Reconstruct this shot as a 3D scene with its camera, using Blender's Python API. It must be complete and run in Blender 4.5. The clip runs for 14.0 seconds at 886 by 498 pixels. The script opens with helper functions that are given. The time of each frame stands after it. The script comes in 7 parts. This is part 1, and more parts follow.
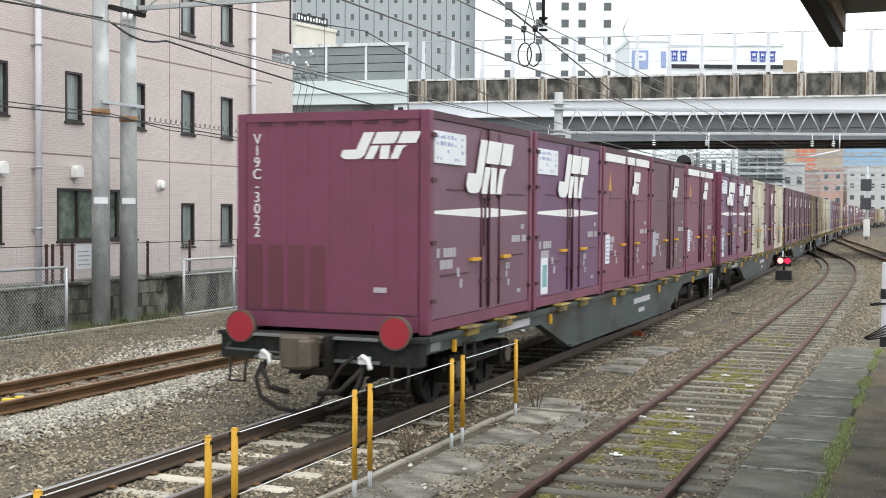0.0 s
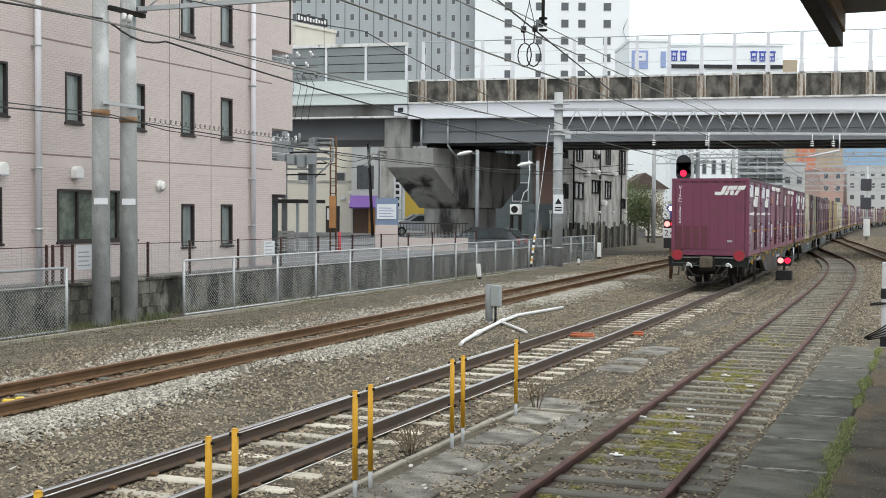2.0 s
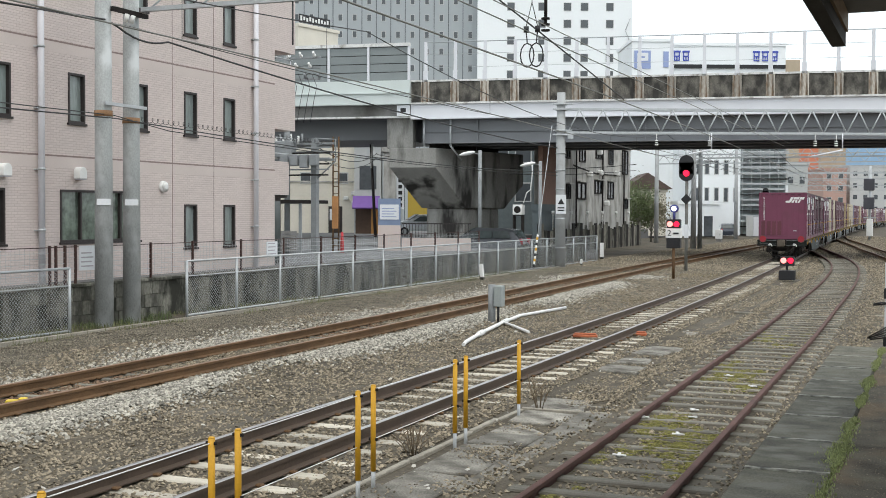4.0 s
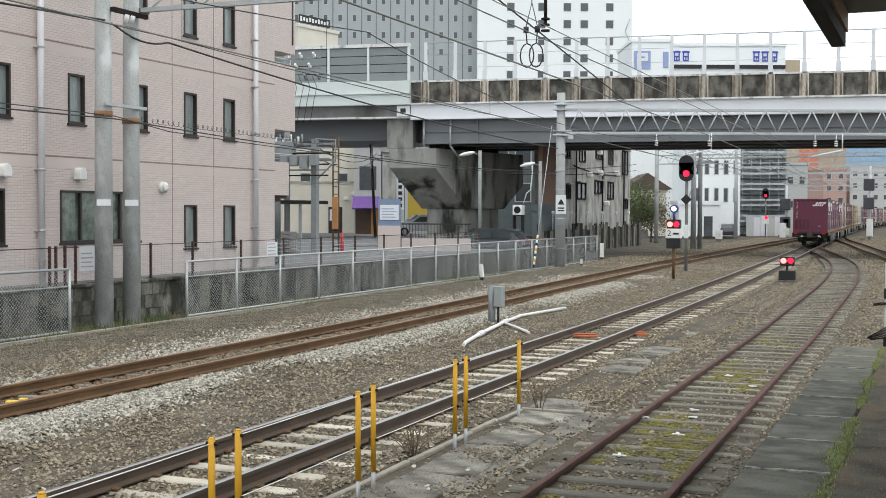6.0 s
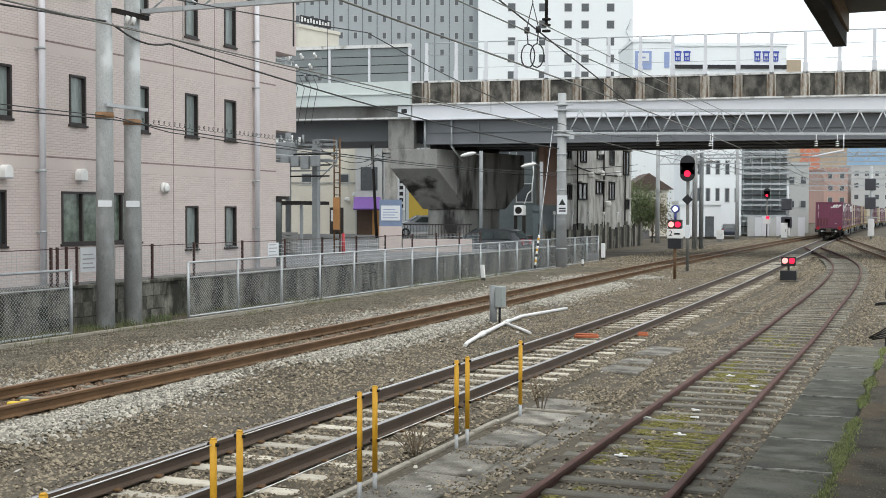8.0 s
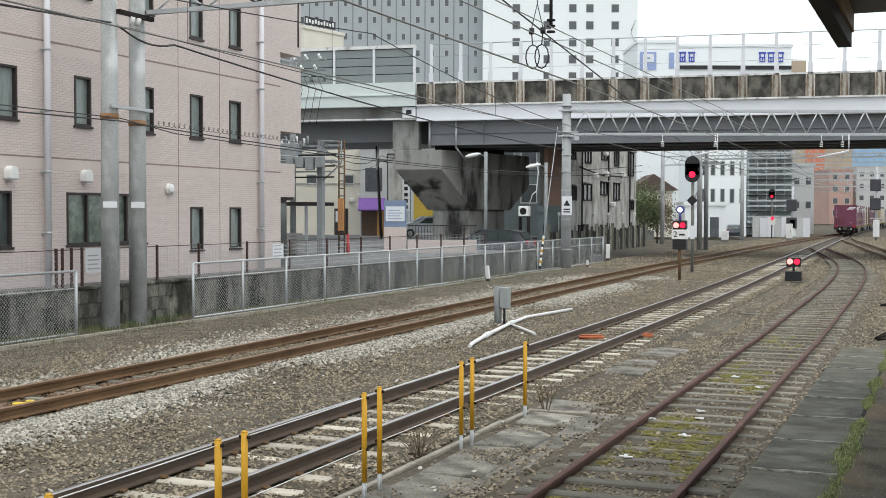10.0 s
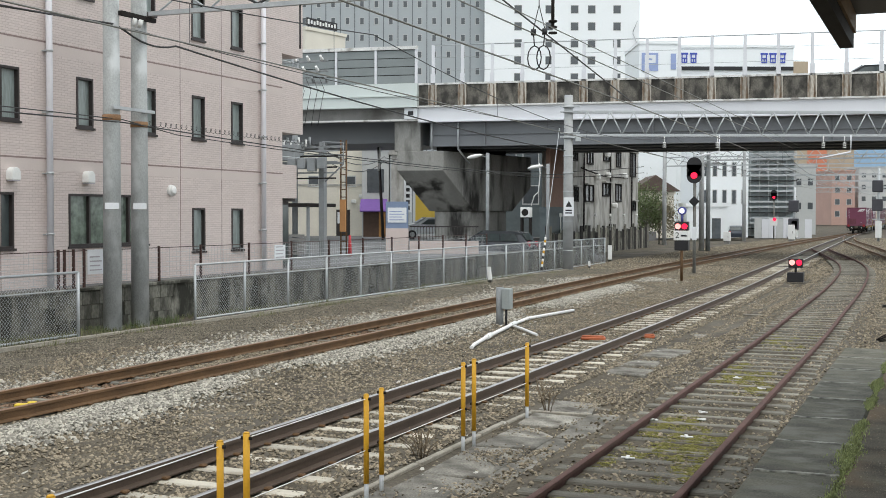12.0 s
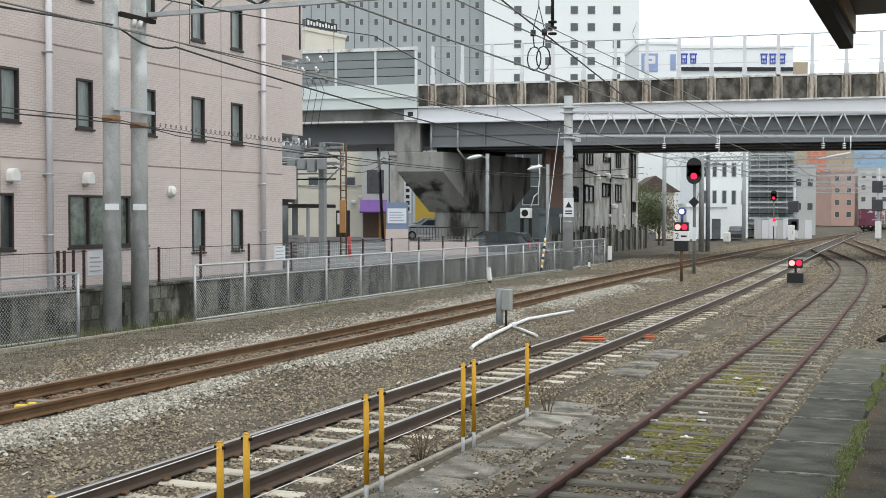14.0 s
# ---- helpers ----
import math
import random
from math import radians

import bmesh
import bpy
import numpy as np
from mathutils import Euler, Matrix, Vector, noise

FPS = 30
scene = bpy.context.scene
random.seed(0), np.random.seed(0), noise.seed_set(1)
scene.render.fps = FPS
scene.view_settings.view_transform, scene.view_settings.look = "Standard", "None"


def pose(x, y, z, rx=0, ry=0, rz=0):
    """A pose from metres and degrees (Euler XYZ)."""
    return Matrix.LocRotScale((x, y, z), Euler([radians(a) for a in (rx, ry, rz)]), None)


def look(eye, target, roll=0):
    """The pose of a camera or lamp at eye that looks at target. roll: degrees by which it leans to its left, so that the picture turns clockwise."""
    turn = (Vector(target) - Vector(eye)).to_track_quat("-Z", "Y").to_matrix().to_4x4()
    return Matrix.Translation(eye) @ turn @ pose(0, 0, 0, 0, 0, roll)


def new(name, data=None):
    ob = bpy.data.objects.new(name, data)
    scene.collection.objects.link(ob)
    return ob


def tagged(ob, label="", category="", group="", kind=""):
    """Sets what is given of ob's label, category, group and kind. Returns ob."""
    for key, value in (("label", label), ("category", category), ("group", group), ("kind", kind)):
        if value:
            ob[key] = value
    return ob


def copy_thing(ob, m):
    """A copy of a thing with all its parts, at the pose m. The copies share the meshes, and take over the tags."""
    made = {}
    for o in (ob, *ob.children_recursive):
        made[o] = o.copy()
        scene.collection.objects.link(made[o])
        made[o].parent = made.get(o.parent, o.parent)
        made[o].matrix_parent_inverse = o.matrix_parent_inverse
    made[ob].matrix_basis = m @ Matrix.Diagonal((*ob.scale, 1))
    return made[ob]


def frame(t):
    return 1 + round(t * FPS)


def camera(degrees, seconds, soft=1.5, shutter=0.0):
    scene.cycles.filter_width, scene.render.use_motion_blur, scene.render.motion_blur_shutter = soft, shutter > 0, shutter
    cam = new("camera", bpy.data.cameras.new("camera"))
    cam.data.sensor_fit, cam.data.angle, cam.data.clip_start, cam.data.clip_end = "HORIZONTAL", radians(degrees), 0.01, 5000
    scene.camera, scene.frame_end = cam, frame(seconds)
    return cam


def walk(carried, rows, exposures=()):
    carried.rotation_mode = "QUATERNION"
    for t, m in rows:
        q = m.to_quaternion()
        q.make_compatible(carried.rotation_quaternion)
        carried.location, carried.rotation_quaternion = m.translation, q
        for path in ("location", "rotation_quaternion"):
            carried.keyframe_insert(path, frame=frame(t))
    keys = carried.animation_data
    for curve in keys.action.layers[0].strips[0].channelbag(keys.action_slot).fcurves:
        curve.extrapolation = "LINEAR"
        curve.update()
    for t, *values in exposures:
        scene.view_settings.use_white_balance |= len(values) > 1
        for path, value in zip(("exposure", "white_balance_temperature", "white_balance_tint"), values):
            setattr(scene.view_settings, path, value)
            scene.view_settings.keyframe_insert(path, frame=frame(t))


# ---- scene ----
cam = camera(40.62, 14.0, soft=0.9, shutter=0.15)
EYE = (6.37, -12.12, 2.377)


def aim(t, turn, tilt, roll):
    return t, pose(*EYE, 90 + tilt, 0, turn) @ pose(0, 0, 0, 0, 0, roll)


walk(cam, [aim(*r) for r in (
    (0.0, 22.243, -1.792, 0.396), (0.5, 22.232, -1.787, 0.38), (1.0, 22.214, -1.785, 0.368), (1.5, 22.216, -1.782, 0.349),
    (2.0, 22.248, -1.776, 0.318), (2.5, 22.289, -1.774, 0.304), (3.0, 22.328, -1.774, 0.29), (5.5, 22.405, -1.747, 0.246),
    (6.0, 22.378, -1.744, 0.231), (6.5, 22.358, -1.741, 0.203), (7.0, 22.371, -1.734, 0.172), (7.5, 22.41, -1.727, 0.15),
    (8.0, 22.439, -1.719, 0.134), (10.5, 22.712, -1.664, 0.115), (11.0, 22.742, -1.646, 0.112), (11.5, 22.752, -1.631, 0.108),
    (12.0, 22.752, -1.622, 0.095), (12.5, 22.751, -1.611, 0.085), (13.0, 22.751, -1.599, 0.078), (13.5, 22.75, -1.591, 0.072),
    (14.0, 22.746, -1.585, 0.06))],
     exposures=((0.0, 0.45), (0.3, 0.2), (0.5, 0.16), (1.0, 0.16), (2.0, 0.13), (3.0, 0.1), (5.5, 0.08), (14.0, 0.05)))

# ---- overcast daylight ----
world = bpy.data.worlds.new("overcast_sky")
scene.world = world
world.use_nodes = True
wn, wl = world.node_tree.nodes, world.node_tree.links
sky = wn.new("ShaderNodeTexSky")
sky.sky_type = "NISHITA"
sky.sun_disc = False
sky.sun_elevation, sky.sun_rotation = radians(63), radians(135)
sky.air_density, sky.dust_density, sky.ozone_density = 1.0, 4.0, 1.0
bg_sky, bg_cloud, both = wn["Background"], wn.new("ShaderNodeBackground"), wn.new("ShaderNodeAddShader")
wl.new(sky.outputs[0], bg_sky.inputs[0])
bg_sky.inputs[1].default_value = 0.05
bg_cloud.inputs[0].default_value = (0.91, 0.97, 0.985, 1)
bg_cloud.inputs[1].default_value = 1.12
wl.new(bg_sky.outputs[0], both.inputs[0])
wl.new(bg_cloud.outputs[0], both.inputs[1])
wl.new(both.outputs[0], wn["World Output"].inputs[0])
sun_data = bpy.data.lights.new("sun", "SUN")
sun_data.energy, sun_data.angle, sun_data.color = 0.7, radians(25), (0.98, 0.97, 0.9)
sun = new("sun", sun_data)
sun.matrix_world = look((22, -12, 60), (0, 10, 0))

# ---- mesh helpers ----


def bx(bm, x0, x1, y0, y1, z0, z1, m=None):
    """A box between two corners."""
    vs = [bm.verts.new((x, y, z)) for z in (z0, z1) for x, y in ((x0, y0), (x1, y0), (x1, y1), (x0, y1))]
    if m is not None:
        for v in vs:
            v.co = m @ v.co
    for f in ((0, 3, 2, 1), (4, 5, 6, 7), (0, 1, 5, 4), (1, 2, 6, 5), (2, 3, 7, 6), (3, 0, 4, 7)):
        bm.faces.new([vs[i] for i in f])
    return vs


def tube(bm, a, b, r, n=8, r2=None, caps=True):
    """A round bar from a to b."""
    a, b = Vector(a), Vector(b)
    d = (b - a).normalized()
    u = d.orthogonal().normalized()
    v = d.cross(u)
    r2 = r if r2 is None else r2
    rings = []
    for c, rr in ((a, r), (b, r2)):
        rings.append([bm.verts.new(c + rr * (math.cos(k * math.tau / n) * u + math.sin(k * math.tau / n) * v)) for k in range(n)])
    for k in range(n):
        bm.faces.new((rings[0][k], rings[0][(k + 1) % n], rings[1][(k + 1) % n], rings[1][k])).smooth = True
    if caps:
        bm.faces.new(rings[0][::-1])
        bm.faces.new(rings[1])


def poly_tube(bm, pts, r, n=6):
    """A round bar along a line of points, one skin."""
    pts = [Vector(p) for p in pts]
    rings, u = [], None
    for i, p in enumerate(pts):
        d = (pts[min(i + 1, len(pts) - 1)] - pts[max(i - 1, 0)]).normalized()
        u = (u - d * u.dot(d)).normalized() if u is not None else d.orthogonal().normalized()
        v = d.cross(u)
        rings.append([bm.verts.new(p + r * (math.cos(k * math.tau / n) * u + math.sin(k * math.tau / n) * v)) for k in range(n)])
    for a, b in zip(rings, rings[1:]):
        for k in range(n):
            bm.faces.new((a[k], a[(k + 1) % n], b[(k + 1) % n], b[k])).smooth = True
    bm.faces.new(rings[0][::-1])
    bm.faces.new(rings[-1])


def sag(a, b, drop, n=14):
    """Points of a wire that hangs between a and b."""
    a, b = Vector(a), Vector(b)
    return [a.lerp(b, k / n) - Vector((0, 0, drop * 4 * (k / n) * (1 - k / n))) for k in range(n + 1)]


def prism(bm, outline, y0, y1, m=None):
    """An outline of (x, z) pushed from y0 to y1."""
    m = m or Matrix()
    a = [bm.verts.new(m @ Vector((x, y0, z))) for x, z in outline]
    b = [bm.verts.new(m @ Vector((x, y1, z))) for x, z in outline]
    n = len(outline)
    for k in range(n):
        bm.faces.new((a[k], a[(k + 1) % n], b[(k + 1) % n], b[k]))
    bm.faces.new(a[::-1])
    bm.faces.new(b)


def sweep(bm, outline, path, z=0.0):
    """An outline of (side, height) carried along a path of (x, y)."""
    rings = []
    for i, (x, y) in enumerate(path):
        a, b = path[max(i - 1, 0)], path[min(i + 1, len(path) - 1)]
        d = Vector((b[0] - a[0], b[1] - a[1])).normalized()
        rings.append([bm.verts.new((x + d.y * s, y - d.x * s, z + h)) for s, h in outline])
    n = len(outline)
    for a, b in zip(rings, rings[1:]):
        for k in range(n):
            bm.faces.new((a[k], a[(k + 1) % n], b[(k + 1) % n], b[k]))
    bm.faces.new(rings[0][::-1])
    bm.faces.new(rings[-1])


def finish(bm, name, material, bevel=0.0):
    if bevel:
        bmesh.ops.bevel(bm, geom=list(bm.edges), offset=bevel, segments=1, affect="EDGES", clamp_overlap=True)
    bmesh.ops.recalc_face_normals(bm, faces=bm.faces)
    me = bpy.data.meshes.new(name)
    bm.to_mesh(me)
    bm.free()
    me.materials.append(material)
    return me


def part(name, bm, material, parent=None, label="", m=None, bevel=0.0):
    """One mesh object, at top level or under a thing or part."""
    ob = new(name, finish(bm, name, material, bevel))
    if parent is not None:
        ob.parent = parent
    if m is not None:
        ob.matrix_basis = m
    return tagged(ob, label)


def piece(name, me, parent, m):
    """An object of its own on a shared mesh."""
    ob = new(name, me)
    ob.parent = parent
    ob.matrix_basis = m
    return ob


def empty(name, m, label, category, group="", kind=""):
    ob = new(name)
    ob.empty_display_size = 0.2
    ob.matrix_basis = m
    return tagged(ob, label, category, group, kind)


def B():
    return bmesh.new()


def lettering(name, body, size, material, parent, m, thick=0.002):
    """Raised lettering in the built-in font, as a mesh."""
    cu = bpy.data.curves.new(name, "FONT")
    cu.body, cu.size, cu.extrude, cu.align_x, cu.align_y = body, size, thick, "CENTER", "CENTER"
    tmp = new("tmp_text", cu)
    bpy.context.view_layer.update()
    me = bpy.data.meshes.new_from_object(tmp.evaluated_get(bpy.context.evaluated_depsgraph_get()))
    bpy.data.objects.remove(tmp)
    me.materials.clear()
    me.materials.append(material)
    return piece(name, me, parent, m)


# ---- materials ----


def mat(name, col, rough=0.8, vary=0.25, scale=3.0, grain=40.0, bump=0.2, metal=0.0, stain=None, stain_at=0.6, stain_scale=1.2, stretch=(1, 1, 1),
        per_piece=0.0, per_island=0.0, spec=0.4):
    """A rough surface: two scales of noise in the colour, a stain colour in patches, fine relief."""
    m = bpy.data.materials.new(name)
    m.use_nodes = True
    n, l = m.node_tree.nodes, m.node_tree.links
    p = n["Principled BSDF"]
    p.inputs["Roughness"].default_value, p.inputs["Metallic"].default_value = rough, metal
    p.inputs["Specular IOR Level"].default_value = spec
    co, mp = n.new("ShaderNodeTexCoord"), n.new("ShaderNodeMapping")
    mp.inputs["Scale"].default_value = stretch
    l.new(co.outputs["Object"], mp.inputs["Vector"])

    def noise_of(s, detail=4):
        t = n.new("ShaderNodeTexNoise")
        t.inputs["Scale"].default_value, t.inputs["Detail"].default_value = s, detail
        l.new(mp.outputs[0], t.inputs["Vector"])
        return t.outputs["Fac"]

    big, fine = noise_of(scale), noise_of(grain, 3)
    mix = n.new("ShaderNodeMix")
    mix.data_type = "RGBA"
    mix.inputs["Factor"].default_value = 0.45
    l.new(big, mix.inputs["A"])
    l.new(fine, mix.inputs["B"])
    ramp = n.new("ShaderNodeMapRange")
    ramp.inputs["From Min"].default_value, ramp.inputs["From Max"].default_value = 0.3, 0.7
    ramp.inputs["To Min"].default_value, ramp.inputs["To Max"].default_value = 1 - vary, 1 + vary
    l.new(mix.outputs["Result"], ramp.inputs["Value"])
    value = ramp.outputs[0]
    for amount, node, out in ((per_piece, "ShaderNodeObjectInfo", "Random"), (per_island, "ShaderNodeNewGeometry", "Random Per Island")):
        if amount:
            rnd, rr, mul = n.new(node), n.new("ShaderNodeMapRange"), n.new("ShaderNodeMath")
            rr.inputs["To Min"].default_value, rr.inputs["To Max"].default_value = 1 - amount, 1 + amount
            l.new(rnd.outputs[out], rr.inputs["Value"])
            mul.operation = "MULTIPLY"
            l.new(value, mul.inputs[0])
            l.new(rr.outputs[0], mul.inputs[1])
            value = mul.outputs[0]
    tint = n.new("ShaderNodeVectorMath")
    tint.operation = "SCALE"
    tint.inputs[0].default_value = col
    l.new(value, tint.inputs["Scale"])
    colour = tint.outputs[0]
    if stain:
        pick, mr, mx = noise_of(stain_scale, 6), n.new("ShaderNodeMapRange"), n.new("ShaderNodeMix")
        mr.inputs["From Min"].default_value, mr.inputs["From Max"].default_value = stain_at - 0.07, stain_at + 0.1
        l.new(pick, mr.inputs["Value"])
        mx.data_type = "RGBA"
        l.new(mr.outputs[0], mx.inputs["Factor"])
        l.new(colour, mx.inputs["A"])
        mx.inputs["B"].default_value = (*stain, 1)
        colour = mx.outputs["Result"]
    l.new(colour, p.inputs["Base Color"])
    if bump:
        b = n.new("ShaderNodeBump")
        b.inputs["Strength"].default_value, b.inputs["Distance"].default_value = bump, 0.01
        l.new(fine, b.inputs["Height"])
        l.new(b.outputs[0], p.inputs["Normal"])
    return m


def glow(name, col, strength):
    m = bpy.data.materials.new(name)
    m.use_nodes = True
    p = m.node_tree.nodes["Principled BSDF"]
    p.inputs["Base Color"].default_value = (*col, 1)
    p.inputs["Emission Color"].default_value = (*col, 1)
    p.inputs["Emission Strength"].default_value = strength
    return m


# Bed colour kept below the stones' tone: the shade in their gaps.
BALLAST_GAP_SHADE = mat("gap_shaded_ballast_ground", (0.085, 0.071, 0.05), 0.95, 0.75, 1.3, 26, 1.0, stain=(0.12, 0.105, 0.082), stain_at=0.58, stain_scale=0.35)
STONE = mat("ballast_stone", (0.235, 0.198, 0.142), 0.9, 0.2, 2, 30, 0.3, per_island=0.6)
STONE_LIGHT = mat("fresh_ballast_stone", (0.33, 0.31, 0.262), 0.9, 0.2, 2, 30, 0.3, per_island=0.65)
# Rust and worn-steel browns, darkened to hold the shade on rail webs.
RUST = mat("rusty_shaded_rail", (0.125, 0.07, 0.032), 0.8, 0.4, 2, 60, 0.3)
RAIL_SHADED = mat("worn_shaded_rail", (0.088, 0.061, 0.044), 0.6, 0.3, 2, 60, 0.2)
RUST_RED = mat("red_rust_rail", (0.105, 0.054, 0.044), 0.85, 0.35, 2, 60, 0.3)
RAIL_TOP = mat("polished_rail_top", (0.47, 0.45, 0.44), 0.3, 0.1, 2, 90, 0.05, metal=1.0)
RAIL_TOP_BROWN = mat("browned_rail_top", (0.21, 0.12, 0.07), 0.5, 0.2, 2, 60, 0.1)
SLEEPER_CONC = mat("concrete_sleeper", (0.50, 0.46, 0.38), 0.9, 0.2, 4, 60, 0.3, per_piece=0.2, stain=(0.2, 0.16, 0.12), stain_at=0.6)
SLEEPER_WOOD = mat("weathered_timber_sleeper", (0.205, 0.195, 0.16), 0.9, 0.5, 4, 50, 0.8, per_piece=0.35, stretch=(0.4, 4, 3), stain=(0.10, 0.085, 0.065), stain_at=0.58)
CONCRETE = mat("grey_concrete", (0.23, 0.225, 0.215), 0.9, 0.25, 1.2, 25, 0.25, stain=(0.11, 0.105, 0.095), stain_at=0.58, stain_scale=0.5)
PIER_CONC = mat("water_stained_pier_concrete", (0.30, 0.295, 0.275), 0.9, 0.35, 0.8, 25, 0.3, stain=(0.035, 0.033, 0.03), stain_at=0.54, stain_scale=0.9, stretch=(1, 1, 0.3))
CONC_POLE = mat("pale_concrete_pole", (0.40, 0.41, 0.41), 0.85, 0.15, 1.5, 40, 0.15, stain=(0.28, 0.28, 0.27), stain_at=0.6)
LICHEN_POLE = mat("lichen_spotted_pole_concrete", (0.40, 0.415, 0.41), 0.85, 0.3, 1.5, 40, 0.15, stain=(0.58, 0.60, 0.60), stain_at=0.57, stain_scale=2.4, stretch=(1, 1, 0.6))
CONC_OLD = mat("old_wall_concrete", (0.15, 0.146, 0.122), 0.95, 0.7, 2.2, 20, 0.5, per_piece=0.25, stain=(0.035, 0.035, 0.027), stain_at=0.49, stain_scale=2.6, stretch=(1, 1, 0.5))
CONC_SLAB = mat("platform_edge_slab", (0.108, 0.102, 0.076), 0.85, 0.7, 3.2, 60, 0.7, per_piece=0.22, stain=(0.185, 0.18, 0.146), stain_at=0.56, stain_scale=4.0, stretch=(1, 1.4, 1))
PLATFORM = mat("worn_platform_asphalt", (0.115, 0.102, 0.078), 0.95, 0.7, 3.5, 90, 0.8, stain=(0.185, 0.135, 0.088), stain_at=0.5, stain_scale=1.6, spec=0.2)
CROSS = mat("worn_crossing_slab", (0.235, 0.222, 0.19), 0.95, 0.7, 4, 45, 0.9, per_piece=0.3, stain=(0.095, 0.085, 0.07), stain_at=0.52, stain_scale=2.5)
EDGE = mat("pale_kerb_edge", (0.31, 0.285, 0.235), 0.9, 0.4, 3, 40, 0.2)
PAVING = mat("lot_asphalt", (0.16, 0.16, 0.16), 0.95, 0.2, 0.5, 30, 0.3)
TILE_PLAIN = mat("pink_facade_tile", (0.60, 0.51, 0.475), 0.6, 0.06, 2, 30, 0.05, per_piece=0.05, per_island=0.06)


def tiled(name, col, joint, row=0.08, width=0.3):
    """Glazed facade tiles in courses on an upright face along y."""
    m = bpy.data.materials.new(name)
    m.use_nodes = True
    n, l = m.node_tree.nodes, m.node_tree.links
    p = n["Principled BSDF"]
    p.inputs["Roughness"].default_value = 0.55
    co, sep, com, br = n.new("ShaderNodeTexCoord"), n.new("ShaderNodeSeparateXYZ"), n.new("ShaderNodeCombineXYZ"), n.new("ShaderNodeTexBrick")
    l.new(co.outputs["Object"], sep.inputs[0])
    add = n.new("ShaderNodeMath")
    l.new(sep.outputs["X"], add.inputs[0])
    l.new(sep.outputs["Y"], add.inputs[1])
    l.new(add.outputs[0], com.inputs["X"])
    l.new(sep.outputs["Z"], com.inputs["Y"])
    l.new(com.outputs[0], br.inputs["Vector"])
    for key, v in (("Scale", 1.0), ("Mortar Size", 0.007), ("Brick Width", width), ("Row Height", row), ("Mortar Smooth", 0.3), ("Bias", 0.0)):
        br.inputs[key].default_value = v
    br.inputs["Color1"].default_value = (*[c * 1.03 for c in col], 1)
    br.inputs["Color2"].default_value = (*[c * 0.95 for c in col], 1)
    br.inputs["Mortar"].default_value = (*joint, 1)
    big, mr, mul = n.new("ShaderNodeTexNoise"), n.new("ShaderNodeMapRange"), n.new("ShaderNodeVectorMath")
    big.inputs["Scale"].default_value, big.inputs["Detail"].default_value = 0.5, 5
    l.new(co.outputs["Object"], big.inputs["Vector"])
    mr.inputs["To Min"].default_value, mr.inputs["To Max"].default_value = 0.9, 1.1
    l.new(big.outputs["Fac"], mr.inputs["Value"])
    mul.operation = "SCALE"
    l.new(br.outputs["Color"], mul.inputs[0])
    l.new(mr.outputs[0], mul.inputs["Scale"])
    l.new(mul.outputs[0], p.inputs["Base Color"])
    b = n.new("ShaderNodeBump")
    b.invert = True
    b.inputs["Strength"].default_value, b.inputs["Distance"].default_value = 0.6, 0.006
    l.new(br.outputs["Fac"], b.inputs["Height"])
    l.new(b.outputs[0], p.inputs["Normal"])
    return m


TILE_PINK = tiled("pink_facade_tile_courses", (0.635, 0.55, 0.515), (0.52, 0.435, 0.40), 0.06, 0.2)
JOINT_PINK = mat("facade_joint", (0.27, 0.205, 0.185), 0.85, 0.1, 2, 40, 0.1)
BAND_PINK = mat("plain_facade_band", (0.61, 0.53, 0.495), 0.6, 0.07, 0.8, 30, 0.05)
GALV = mat("galvanised_steel", (0.48, 0.50, 0.51), 0.5, 0.15, 3, 40, 0.05, metal=0.4)
PIPE_WHITE = mat("pale_drain_pipe", (0.66, 0.65, 0.68), 0.5, 0.06, 2, 30, 0.0)
DARK_FRAME = mat("dark_bronze_frame", (0.035, 0.028, 0.027), 0.5, 0.2, 4, 40, 0.0)
BROWN_POST = mat("brown_post", (0.06, 0.03, 0.025), 0.6, 0.2, 4, 40, 0.0)
GLASS = mat("window_glass", (0.06, 0.075, 0.075), 0.08, 0.35, 0.8, 3, 0.0, spec=0.8)
CURTAIN_GLASS = mat("curtained_window_glass", (0.24, 0.28, 0.27), 0.12, 0.3, 1.5, 8, 0.0, spec=0.7, stretch=(4, 4, 0.6))
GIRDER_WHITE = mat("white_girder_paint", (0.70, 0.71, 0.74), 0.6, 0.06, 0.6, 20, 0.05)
# Girder grey lowered so its colour carries the shadow under the deck.
GIRDER_GREY_SHADED = mat("shaded_grey_girder_paint", (0.18, 0.188, 0.198), 0.6, 0.1, 0.4, 20, 0.05)
PARAPET = mat("stained_parapet_concrete", (0.155, 0.145, 0.125), 0.95, 0.6, 2.2, 18, 0.5, stain=(0.045, 0.043, 0.039), stain_at=0.49, stain_scale=1.6, stretch=(1, 1, 0.6))
COPING = mat("pale_weathered_coping", (0.70, 0.70, 0.68), 0.85, 0.25, 0.8, 20, 0.2, stain=(0.30, 0.28, 0.25), stain_at=0.6, stain_scale=2.2)
PARAPET_POST = mat("rust_streaked_parapet_post", (0.44, 0.41, 0.36), 0.95, 0.4, 1.3, 18, 0.4, stain=(0.21, 0.145, 0.095), stain_at=0.49, stain_scale=4.0, stretch=(1, 1, 0.25), per_piece=0.3)
BARRIER = mat("noise_barrier_panel", (0.225, 0.25, 0.25), 0.6, 0.12, 1, 20, 0.05, per_piece=0.06)
PALE_GREEN = mat("pale_green_fascia", (0.60, 0.65, 0.63), 0.7, 0.08, 0.7, 20, 0.05)
